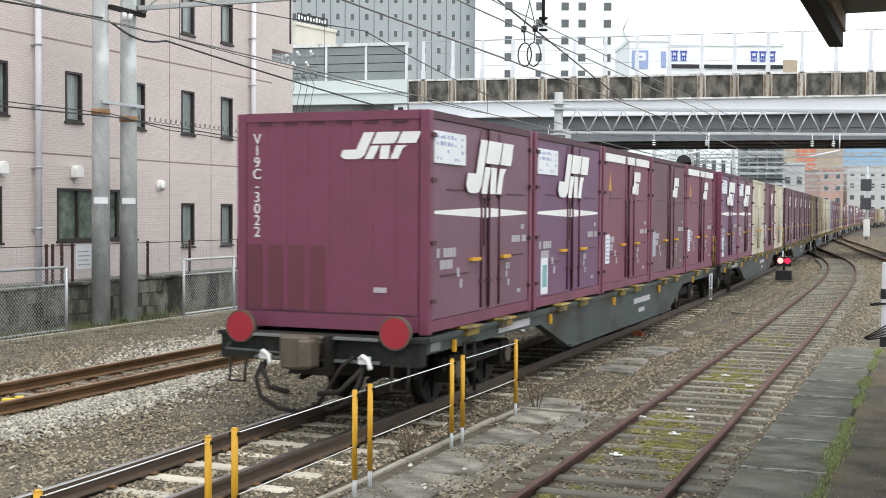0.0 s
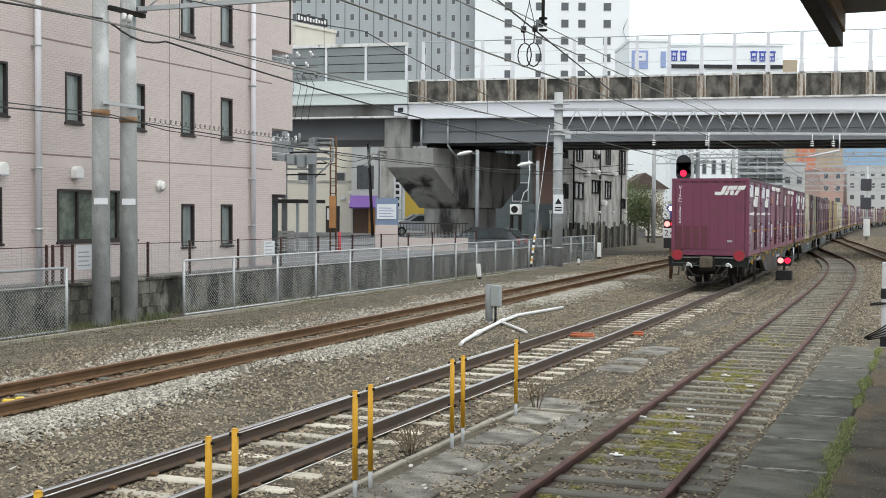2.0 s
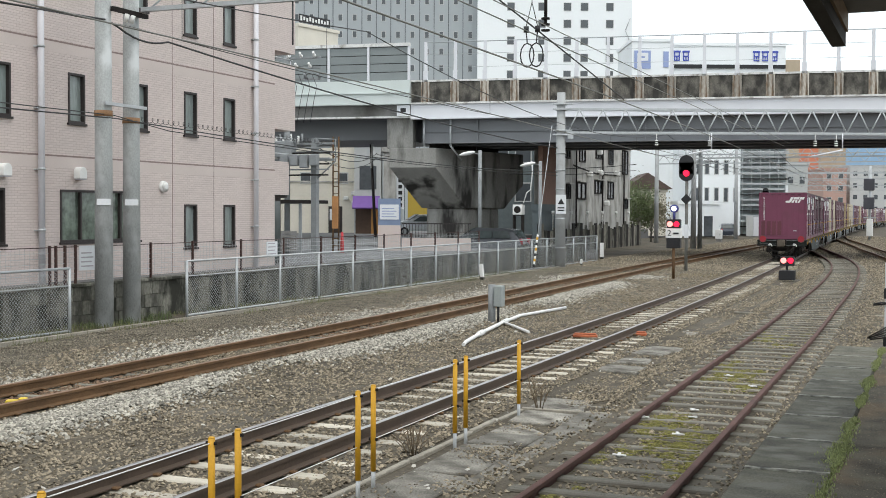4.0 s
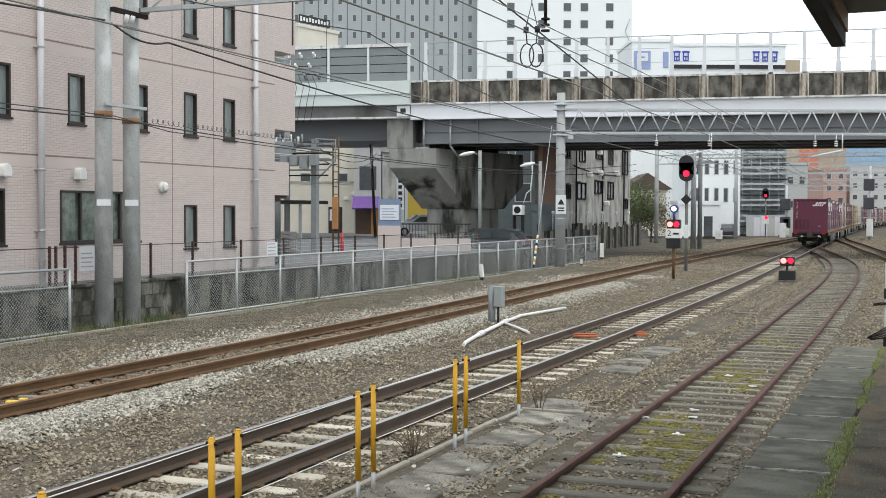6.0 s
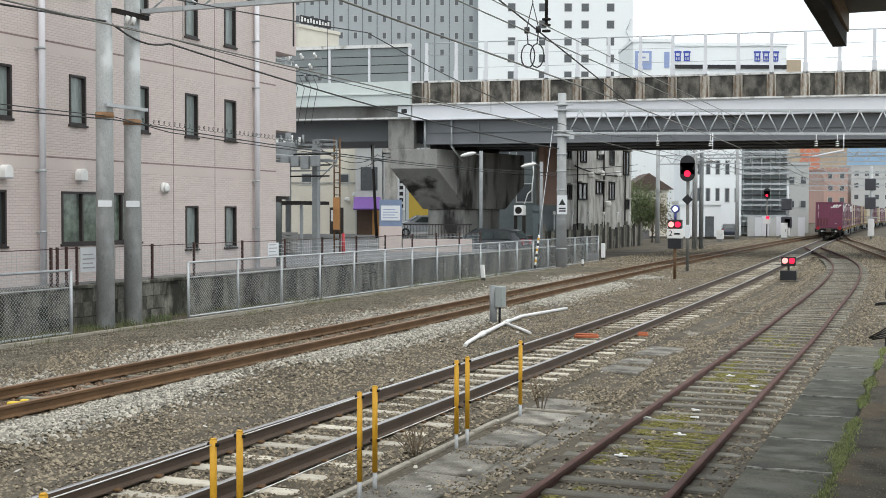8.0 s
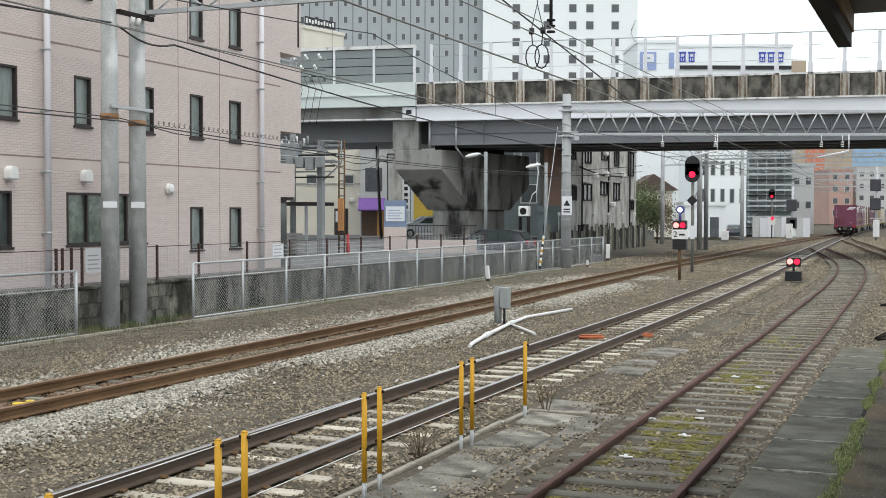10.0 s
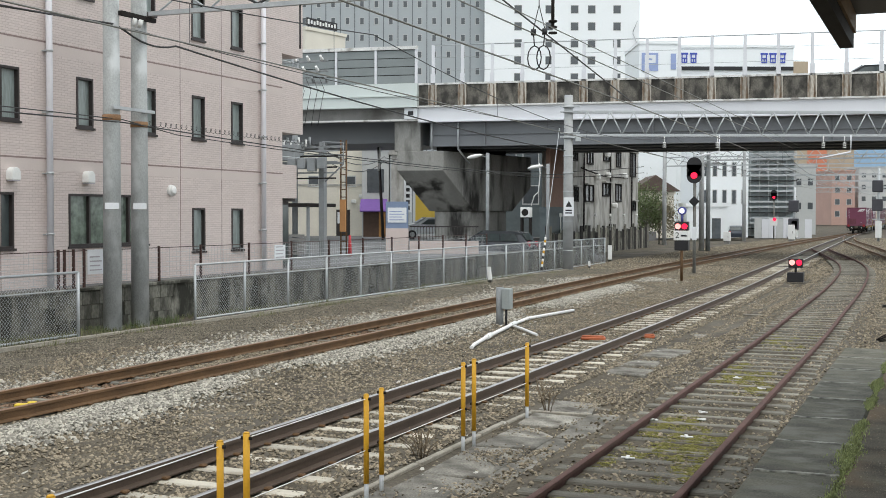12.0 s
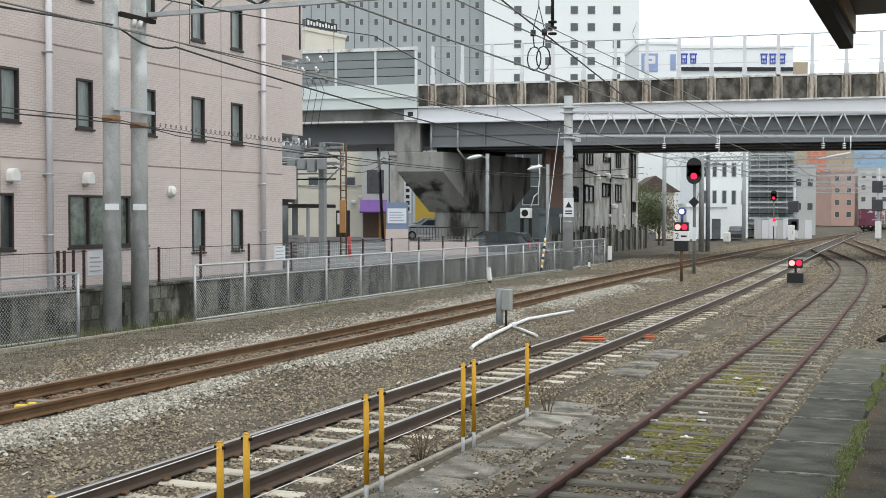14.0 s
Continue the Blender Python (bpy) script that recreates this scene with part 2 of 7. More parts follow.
YELLOW = mat("yellow_post_paint", (0.62, 0.33, 0.02), 0.55, 0.12, 4, 50, 0.05)
MAROON = mat("container_maroon", (0.175, 0.047, 0.086), 0.5, 0.08, 1.2, 12, 0.03, stain=(0.14, 0.044, 0.07), stain_at=0.6)
MAROON_SIDE = mat("container_maroon_worn", (0.165, 0.08, 0.112), 0.5, 0.12, 1.2, 12, 0.03)
MAROON_PURPLE = mat("container_purple_maroon", (0.145, 0.066, 0.128), 0.5, 0.12, 1.2, 12, 0.03)
MAROON_RED = mat("container_red_maroon", (0.175, 0.05, 0.082), 0.5, 0.12, 1.2, 12, 0.03)
MAROON_BROWN = mat("container_brown_maroon", (0.145, 0.075, 0.088), 0.6, 0.14, 1.2, 12, 0.03)
MAROON_DARK = mat("container_dark_frame", (0.07, 0.022, 0.036), 0.55, 0.15, 2, 20, 0.03)
CREAM = mat("container_cream", (0.50, 0.46, 0.36), 0.6, 0.1, 1.2, 12, 0.03, stain=(0.35, 0.28, 0.2), stain_at=0.62, stretch=(1, 1, 0.4))
OCHRE = mat("container_ochre", (0.33, 0.25, 0.13), 0.6, 0.1, 1.2, 12, 0.03)
BLUEGREY = mat("container_blue_grey", (0.16, 0.17, 0.24), 0.6, 0.1, 1.2, 12, 0.03)
HEADSTOCK = mat("dark_headstock_paint", (0.024, 0.026, 0.024), 0.75, 0.4, 3, 20, 0.1, spec=0.12, stain=(0.05, 0.04, 0.03), stain_at=0.6, stain_scale=3)
WAGON_GREY = mat("wagon_grey_paint", (0.058, 0.07, 0.068), 0.6, 0.25, 1.5, 20, 0.05, stain=(0.045, 0.038, 0.03), stain_at=0.56, stretch=(1, 1, 2), spec=0.2)
ROD = mat("maroon_lock_rod", (0.105, 0.042, 0.062), 0.5, 0.2, 3, 30, 0.03)
UNDERGEAR = mat("dark_oily_steel", (0.025, 0.022, 0.02), 0.75, 0.4, 3, 40, 0.1, spec=0.15)
GREASY = mat("brown_coupler_steel", (0.10, 0.08, 0.06), 0.6, 0.3, 5, 40, 0.1)
RED_DISC = mat("red_reflector", (0.33, 0.022, 0.036), 0.4, 0.05, 3, 40, 0.0)
WHITE = mat("white_paint", (0.78, 0.78, 0.76), 0.6, 0.08, 2, 30, 0.0)
SIGN_WHITE = mat("white_sign_face", (0.74, 0.76, 0.78), 0.5, 0.05, 2, 30, 0.0)
GREY_MARK = mat("grey_marking", (0.42, 0.40, 0.42), 0.6, 0.1, 4, 40, 0.0)
YELLOW_STEEL = mat("worn_yellow_lock", (0.33, 0.23, 0.05), 0.6, 0.4, 4, 40, 0.1, stain=(0.08, 0.06, 0.035), stain_at=0.52, stain_scale=4)
FADED_BLUE = mat("faded_blue_print", (0.34, 0.39, 0.58), 0.6, 0.2, 5, 40, 0.0)
POST_BROWN = mat("dull_post_paint", (0.20, 0.20, 0.185), 0.7, 0.25, 3, 30, 0.05, stain=(0.13, 0.10, 0.075), stain_at=0.58)
POST_GREY = mat("grey_post_paint", (0.27, 0.285, 0.29), 0.65, 0.2, 3, 30, 0.05)
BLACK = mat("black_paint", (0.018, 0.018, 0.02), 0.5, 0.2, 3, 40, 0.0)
WIRE = mat("dark_wire", (0.05, 0.05, 0.05), 0.6, 0.1, 3, 40, 0.0)
RED_LIGHT = glow("red_lamp", (1.0, 0.008, 0.045), 1.7)
WARM_LIGHT = glow("warm_lamp", (1.0, 0.30, 0.27), 1.6)
LEAF = mat("shrub_leaf", (0.075, 0.10, 0.035), 0.7, 0.3, 2, 20, 0.0, per_island=0.4)
WEED = mat("track_weed", (0.30, 0.335, 0.14), 0.7, 0.3, 2, 20, 0.0, per_island=0.35)

# ---- the lines of the tracks ----


class Line:
    """A natural cubic spline x(y) through plan points."""

    def __init__(self, pts):
        self.y, self.x = np.array([p[0] for p in pts], float), np.array([p[1] for p in pts], float)
        h, n = np.diff(self.y), len(pts)
        a, r = np.eye(n), np.zeros(n)
        for i in range(1, n - 1):
            a[i, i - 1], a[i, i], a[i, i + 1] = h[i - 1], 2 * (h[i - 1] + h[i]), h[i]
            r[i] = 6 * ((self.x[i + 1] - self.x[i]) / h[i] - (self.x[i] - self.x[i - 1]) / h[i - 1])
        self.k, self.h = np.linalg.solve(a, r), h

    def at(self, y):
        i = int(np.clip(np.searchsorted(self.y, y) - 1, 0, len(self.h) - 1))
        a, b, h = self.y[i + 1] - y, y - self.y[i], self.h[i]
        return float((self.k[i] * a ** 3 + self.k[i + 1] * b ** 3) / (6 * h) + (self.x[i] / h - self.k[i] * h / 6) * a + (self.x[i + 1] / h - self.k[i + 1] * h / 6) * b)

    def path(self, y0, y1, step=2.0):
        n = max(2, round((y1 - y0) / step))
        return [(self.at(y0 + (y1 - y0) * k / n), y0 + (y1 - y0) * k / n) for k in range(n + 1)]

    def heading(self, y):
        """Degrees to the left of +y."""
        return math.degrees(math.atan2(self.at(y - 0.5) - self.at(y + 0.5), 1.0))


MAIN = Line(((-60, 0), (-20, 0), (0, 0), (10, 0), (20, -0.13), (30, -0.35), (40, -0.68), (60, -1.4), (80, -2.2), (106, -3.1), (130, -3.9), (153, -4.6),
             (187, -4.95), (220, -4.8), (260, -4.0), (300, -2.6), (340, -0.6), (400, 3.5), (470, 9.5)))
LEFT = Line(((-60, -4.75), (-20, -4.75), (0, -4.75), (10, -4.85), (30, -5.4), (43, -5.75), (60, -5.95), (83, -6.1), (100, -6.1), (126, -5.85), (153, -5.35), (190, -4.95)))
SIDING = Line(((-60, 3.75), (-20, 3.75), (0, 3.72), (6, 3.67), (12, 3.64), (20, 3.5), (27, 3.38), (37, 3.05), (46, 2.5), (57, 1.25), (68, -0.4), (80, -2.2)))
RIGHT = Line(((40, 6.6), (62, 3.9), (75, 2.2), (90, 0.4), (104, -1.4), (116, -2.6), (140, -4.2)))

# ---- ground ----
GZ = -0.22


def lumps(x, y):
    """The uneven ballast surface."""
    z = 0.03 * np.sin(0.9 * x + 0.35 * y) * np.sin(0.31 * y - 0.5 * x + 1.0) + 0.015 * np.sin(2.3 * x + 1.1 * y + 0.4) * np.sin(1.7 * y - 0.8 * x) + 0.008 * np.sin(5.1 * x - 2.0 * y) * np.sin(4.3 * y + x)
    return z * np.clip((60 - y) / 10, 0, 1)


def ground_z(x, y):
    z = GZ + lumps(x, y)
    d = np.abs(x - np.interp(y, LEFT.y, LEFT.x))
    z = z + 0.06 * np.clip(1 - d / 2.6, 0, 1)
    s = np.abs(x - np.interp(y, SIDING.y, SIDING.x))
    z = np.where((s < 1.7) & (y < 40), z + (GZ * 0.45 - z) * np.clip((1.7 - s) / 0.45, 0, 1), z)
    z = np.where((x > 1.2) & (x < 2.45) & (y < 3.4), np.minimum(z, GZ - 0.02), z)
    bed = np.abs(x - np.interp(y, MAIN.y, MAIN.x)) < 1.3
    return np.where(bed, GZ + 0.04 + 0.3 * lumps(x, y), z)


xs = [-900, -300, -100, -60, -40, -30, -24, -19] + [x * 0.4 for x in range(-45, 26)] + [14, 20, 40, 100, 300, 900]
ys = [-300, -100, -40, -20] + [y * 0.75 for y in range(-18, 80)] + [64, 70, 80, 90, 100, 120, 150, 200, 300, 500, 900, 1500]
gx, gy = np.meshgrid(xs, ys)
verts = np.stack([gx, gy, ground_z(gx, gy)], -1).reshape(-1, 3).tolist()
nx = len(xs)
faces = [(j * nx + i, j * nx + i + 1, (j + 1) * nx + i + 1, (j + 1) * nx + i) for j in range(len(ys) - 1) for i in range(nx - 1)]
gm = bpy.data.meshes.new("ground")
gm.from_pydata(verts, [], faces)
gm.materials.append(BALLAST_GAP_SHADE)
for f in gm.polygons:
    f.use_smooth = True
ground = tagged(new("ground", gm), "brown-grey ballast and gravel of the railway yard", "ground", kind="structure")

# ---- rails and sleepers ----
WEB = ((-0.0635, -0.153), (0.0635, -0.153), (0.0635, -0.14), (0.009, -0.12), (0.009, -0.045), (0.0325, -0.036), (0.0325, -0.004),
       (-0.0325, -0.004), (-0.0325, -0.036), (-0.009, -0.045), (-0.009, -0.12), (-0.0635, -0.14))
HEAD = ((-0.032, -0.006), (0.032, -0.006), (0.031, -0.003), (0.016, 0.004), (-0.016, 0.004), (-0.031, -0.003))


def track(name, line, y0, y1, web, top, label):
    t = empty(name, pose(0, 0, 0), label, "track", "tracks of the yard", "structure")
    for side in (-0.566, 0.566):
        path = [(x + side * math.cos(radians(line.heading(y))), y + side * math.sin(radians(line.heading(y)))) for x, y in line.path(y0, y1)]
        bm = B()
        sweep(bm, WEB, path)
        rail = part("rail", bm, web, t)
        bm = B()
        sweep(bm, HEAD, path)
        part("running_surface", bm, top, rail)
    return t


track_main = track("track_main", MAIN, -30, 440, RAIL_SHADED, RAIL_TOP, "railway track with worn rails on pale concrete sleepers")
track_left = track("track_left", LEFT, -30, 188, RUST, RAIL_TOP_BROWN, "railway track with brown rusty rails sunk in ballast")
track_siding = track("track_siding", SIDING, -30, 79, RUST_RED, RUST_RED, "disused siding with red rusty rails on mossy timber sleepers")
track_right = track("track_right", RIGHT, 40, 139, RUST, RAIL_TOP_BROWN, "distant branch track with brown rusty rails")


def sleepers(t, line, ys_, sx, sy, top, material, name="sleeper"):
    bm = B()
    bx(bm, -sx / 2, sx / 2, -sy / 2, sy / 2, -0.14, 0)
    me = finish(bm, name, material, 0.018)
    for y in ys_:
        piece(name, me, t, pose(line.at(y) + random.uniform(-0.03, 0.03), y + random.uniform(-0.02, 0.02), top + random.uniform(-0.012, 0.008), 0, 0, line.heading(y) + random.uniform(-0.8, 0.8)))


sleepers(track_main, MAIN, [-8.2 + 0.62 * k for k in range(120)], 2.0, 0.19, -0.166, SLEEPER_CONC)
sleepers(track_siding, SIDING, [-9.0 + 0.58 * k for k in range(115)], 1.75, 0.22, -0.078, SLEEPER_WOOD)
sleepers(track_left, LEFT, [-4.0 + 0.6 * k for k in range(70)], 2.0, 0.2, -0.165, SLEEPER_WOOD)
# rail fastenings
bm = B()
bx(bm, -0.035, 0.035, -0.04, 0.04, 0, 0.03)
clip_mesh = finish(bm, "rail_clip", RUST, 0.012)
for line, t, first, step, n in ((MAIN, track_main, -4.5, 0.62, 40), (LEFT, track_left, -0.5, 0.6, 40)):
    for k in range(n):
        y = first + step * k
        for side in (-0.66, -0.47, 0.47, 0.66):
            piece("rail_clip", clip_mesh, t, pose(line.at(y) + side, y, -0.155))


def scatter(name, x, y, z, size, material, label, category, flat=0.75, sides=5, seed=1):
    """Many small broken pieces in one mesh, at the given places."""
    rng = np.random.default_rng(seed)
    n, k = len(x), sides
    r = size * rng.uniform(0.45, 1.4, n)
    a = rng.uniform(0, 6.28, (n, 1)) + np.arange(k) * 6.283 / k
    q = r[:, None] * rng.uniform(0.7, 1.2, (n, k))
    dx, dy = q * np.cos(a) * rng.uniform(0.7, 1.3, (n, 1)), q * np.sin(a) * rng.uniform(0.7, 1.3, (n, 1))
    dz = dx * rng.uniform(-0.5, 0.5, (n, 1)) + dy * rng.uniform(-0.5, 0.5, (n, 1))
    ring = np.stack([x[:, None] + dx, y[:, None] + dy, z[:, None] + dz], -1)
    top = np.stack([x + r * rng.uniform(-0.3, 0.3, n), y + r * rng.uniform(-0.3, 0.3, n), z + r * flat], -1)[:, None]
    low = np.stack([x, y, z - r * flat], -1)[:, None]
    vs = np.concatenate([ring, top, low], 1).reshape(-1, 3)
    j = np.arange(k)
    tri = np.concatenate([np.stack([j, (j + 1) % k, np.full(k, k)], -1), np.stack([(j + 1) % k, j, np.full(k, k + 1)], -1)])
    fs = (tri[None] + (np.arange(n) * (k + 2))[:, None, None]).reshape(-1, 3)
    me = bpy.data.meshes.new(name)
    me.from_pydata(vs.tolist(), [], fs.tolist())
    me.materials.append(material)
    return tagged(new(name, me), label, category, kind="stuff")


def off(line, x, y):
    return np.abs(x - np.interp(y, line.y, line.x))


def clear_of_rails(x, y):
    ok = np.ones(len(x), bool)
    for line in (MAIN, LEFT, SIDING):
        ok &= (np.abs(off(line, x, y) - 0.566) > 0.09) | (y > line.y[-1])
    return ok & ((x < 4.95) | (y > 2.2))


rng = np.random.default_rng(5)
n = 300000
y = -7 + 55 * rng.random(n) ** 1.7
x = rng.uniform(-10.1, 7.5, n)
paved = (x > 1.4) & (x < 3.0) & (y < 2.7)
sid = off(SIDING, x, y) < 1.2
keep = clear_of_rails(x, y) & ((~paved) | (rng.random(n) < 0.4)) & ((off(MAIN, x, y) > 1.05) | (rng.random(n) < 0.8)) & ((~sid) | (rng.random(n) < 0.5)) & ((x < 5.3) | (y > 2.2))
x, y = x[keep], y[keep]
verge = x < -7.9 + 0.5 * np.sin(y * 0.8)
scatter("ballast_stones", x[~verge], y[~verge], ground_z(x[~verge], y[~verge]) + 0.004, 0.0215, STONE, "loose brown and grey broken ballast stones", "ballast", seed=2)
DIRT = mat("verge_gravel", (0.175, 0.155, 0.118), 0.95, 0.2, 2, 30, 0.3, per_island=0.6)
xv, yv = np.tile(x[verge], 2), np.tile(y[verge], 2)
xv, yv = xv + rng.normal(0, 0.06, len(xv)), yv + rng.normal(0, 0.06, len(yv))
scatter("verge_gravel", xv, yv, ground_z(xv, yv) + 0.003, 0.0165, DIRT, "fine brown-grey gravel along the fence", "gravel", seed=8)
m = 70000
y = 44 + 90 * rng.random(m) ** 1.3
x = rng.uniform(-11.2, 9, m)
keep = (off(MAIN, x, y) > 0.7) & (off(LEFT, x, y) > 0.7)
x, y = x[keep], y[keep]
scatter("far_ballast", x, y, ground_z(x, y) + 0.006, 0.036, STONE, "loose grey ballast farther along the line", "ballast", seed=9)
n = 62000
y = -4 + 40 * rng.random(n) ** 1.5
side = rng.choice((-1.0, 1.0), n)
x = np.interp(y, LEFT.y, LEFT.x) + side * (0.82 + np.abs(rng.normal(0, 1, n)) * np.where(side < 0, 0.75, 0.42))
keep = (np.sin(x * 1.3 + y * 0.5) + np.sin(y * 0.9 + 1.0) + rng.normal(0, 0.6, n)) > -0.7
x, y = x[keep], y[keep]
scatter("fresh_ballast", x, y, ground_z(x, y) + 0.015, 0.031, STONE_LIGHT, "pale fresh ballast stones heaped beside the track", "ballast", seed=3)
n = 11000
y = -4 + 40 * rng.random(n) ** 1.4
x = np.interp(y, LEFT.y, LEFT.x) + rng.uniform(-0.48, 0.48, n)
scatter("rusty_ballast", x, y, np.full(n, -0.185), 0.035, mat("rust_stained_stone", (0.17, 0.11, 0.07), 0.9, 0.2, 2, 30, 0.3, per_island=0.6), "rust-stained ballast stones between the rails", "ballast", seed=4)
MOSS = mat("yellow_green_moss", (0.20, 0.185, 0.055), 0.95, 0.3, 3, 60, 0.5, per_island=0.45)


n = 330000
y = rng.uniform(-6, 14, n)
u = rng.uniform(-0.52, 0.52, n)
patch = np.sin(u * 5 + y * 1.3) * 0.8 + np.sin(y * 1.1 + 0.6) + 0.7 * np.sin(y * 3.1 - u * 6) + 0.5 * np.sin(u * 17 + y * 7)
bare = np.abs(((y + 9.0 + 0.29) % 0.58) - 0.29) < 0.1
keep = patch + rng.normal(0, 0.35, n) - 0.45 * bare - 0.07 * np.clip(y, 0, 20) > 0.45
x, y = (np.interp(y, SIDING.y, SIDING.x) + u)[keep], y[keep]
scatter("moss", x, y, np.full(len(x), -0.092) + 0.008 * np.sin(y * 31) + 0.006 * np.sin(x * 23), 0.0085, MOSS, "yellow-green moss cushions between the siding's sleepers", "moss", 0.4, 4, 6)
CHIP = mat("pale_litter", (0.5, 0.48, 0.43), 0.8, 0.1, 3, 30, 0.0)


LITTER = mat("white_scrap", (0.72, 0.72, 0.70), 0.7, 0.1, 3, 30, 0.0)
for x, y, a in ((3.76, 1.1, 20), (3.62, 2.82, 70), (3.7, 2.27, 140), (3.44, -0.29, 10), (3.17, 2.04, 60), (3.51, 6.21, 30), (4.0, 5.2, 80)):
    bm = B()
    bx(bm, -0.07, 0.07, -0.018, 0.018, 0, 0.012)
    bx(bm, -0.02, 0.015, -0.06, 0.06, 0.004, 0.02)
    tagged(part("scrap", bm, LITTER, None, "small white scrap lying on the siding", pose(x, y, -0.078, 3, 4, a), 0.003), category="litter", group="white scraps")
n = 600
y = -6 + 42 * rng.random(n) ** 1.3
x = rng.uniform(-4, 5, n)
keep = clear_of_rails(x, y)
scatter("pale_chips", x[keep], y[keep], np.full(keep.sum(), GZ + 0.05), 0.026, CHIP, "scattered pale stone chips on the ballast", "stones", 0.25, 5, 7)


def blades(name, count, place, height, material, label):
    """Thin bent blades of grass in one mesh."""
    rng = np.random.default_rng(count)
    vs, fs = [], []
    while len(fs) < count * 2:
        p = place(rng)
        if p is None:
            continue
        h, a, w = height * rng.uniform(0.4, 1.3), rng.uniform(0, 6.28), 0.004
        dx, dy = math.cos(a), math.sin(a)
        b = rng.uniform(0.1, 0.6) * h
        i = len(vs)
        x, y, z = p
        vs += [(x - dy * w, y + dx * w, z), (x + dy * w, y - dx * w, z), (x + dx * b * 0.4 + dy * w, y + dy * b * 0.4 - dx * w, z + h * 0.6),
               (x + dx * b * 0.4 - dy * w, y + dy * b * 0.4 + dx * w, z + h * 0.6), (x + dx * b, y + dy * b, z + h)]
        fs += [(i, i + 1, i + 2, i + 3), (i + 3, i + 2, i + 4)]
    me = bpy.data.meshes.new(name)
    me.from_pydata(vs, [], fs)
    me.materials.append(material)
    return tagged(new(name, me), label, "grass", kind="stuff")


def plat_grass(rng):
    y = rng.uniform(-8, 1.9)
    thick = 0.35 + 1.3 * noise.noise((y * 1.3, 2.0, 1.0)) + 0.3 * math.sin(y * 5)
    if rng.random() > 0.12 + thick:
        return None
    side = abs(rng.normal(0, 0.008 + 0.02 * max(thick, 0) + 0.005 * max(-y - 2, 0)))
    return 5.86 - side * (1 if rng.random() < 0.8 else -0.7), y, 0.893


blades("platform_grass", 11000, plat_grass, 0.022, WEED, "green grass growing in the platform joint")


def track_grass(rng):
    y = -6 + 30 * rng.random()
    x = 4.62 + rng.normal(0, 0.18)
    return (x, y, GZ) if noise.noise((x, y * 0.6, 5.0)) > 0.0 else None


blades("track_grass", 2500, track_grass, 0.07, WEED, "sparse weeds beside the siding")


def wall_grass(rng):
    y = rng.uniform(2, 40)
    x = rng.choice((-10.75, -10.45, -11.2, -9.9)) + rng.normal(0, 0.1)
    return (x, y, GZ - 0.02) if noise.noise((x * 0.7, y * 0.35, 8.0)) > 0.05 else None


blades("wall_weeds", 6000, wall_grass, 0.13, mat("dull_weed", (0.15, 0.16, 0.07), 0.8, 0.3, 2, 20, 0.0, per_island=0.4), "dull green weeds along the fence foot")


def pole_grass(rng):
    y = rng.choice((9.2, 10.35, 11.3, 11.8)) + rng.normal(0, 0.14)
    return -10.75 + rng.normal(0, 0.12), y, GZ - 0.02


blades("pole_weeds", 420, pole_grass, 0.2, mat("leafy_weed", (0.10, 0.13, 0.055), 0.8, 0.3, 2, 20, 0.0, per_island=0.4), "leafy green weeds at the foot of the poles")


def mid_grass(rng):
    y = rng.uniform(3, 45)
    x = rng.uniform(-3.6, 2.6)
    return (x, y, GZ) if noise.noise((x * 0.5, y * 0.2, 11.0)) > 0.3 else None


blades("dry_weeds", 2500, mid_grass, 0.09, mat("dry_weed", (0.20, 0.16, 0.085), 0.8, 0.3, 2, 20, 0.0, per_island=0.4), "dry brown weed tufts among the ballast")

# ---- wagons and containers ----
PITCH = 3.83


def vehicle_pose(s, z=0.0):
    """A wagon's middle on its two bogies, s metres along."""
    a, b = s - 7.0, s + 7.0
    xa, xb = MAIN.at(a), MAIN.at(b)
    return Matrix.Translation(((xa + xb) / 2, s, z)) @ pose(0, 0, 0, 0, 0, math.degrees(math.atan2(xa - xb, b - a)))


CL, CW, CH = 3.715, 2.45, 2.5


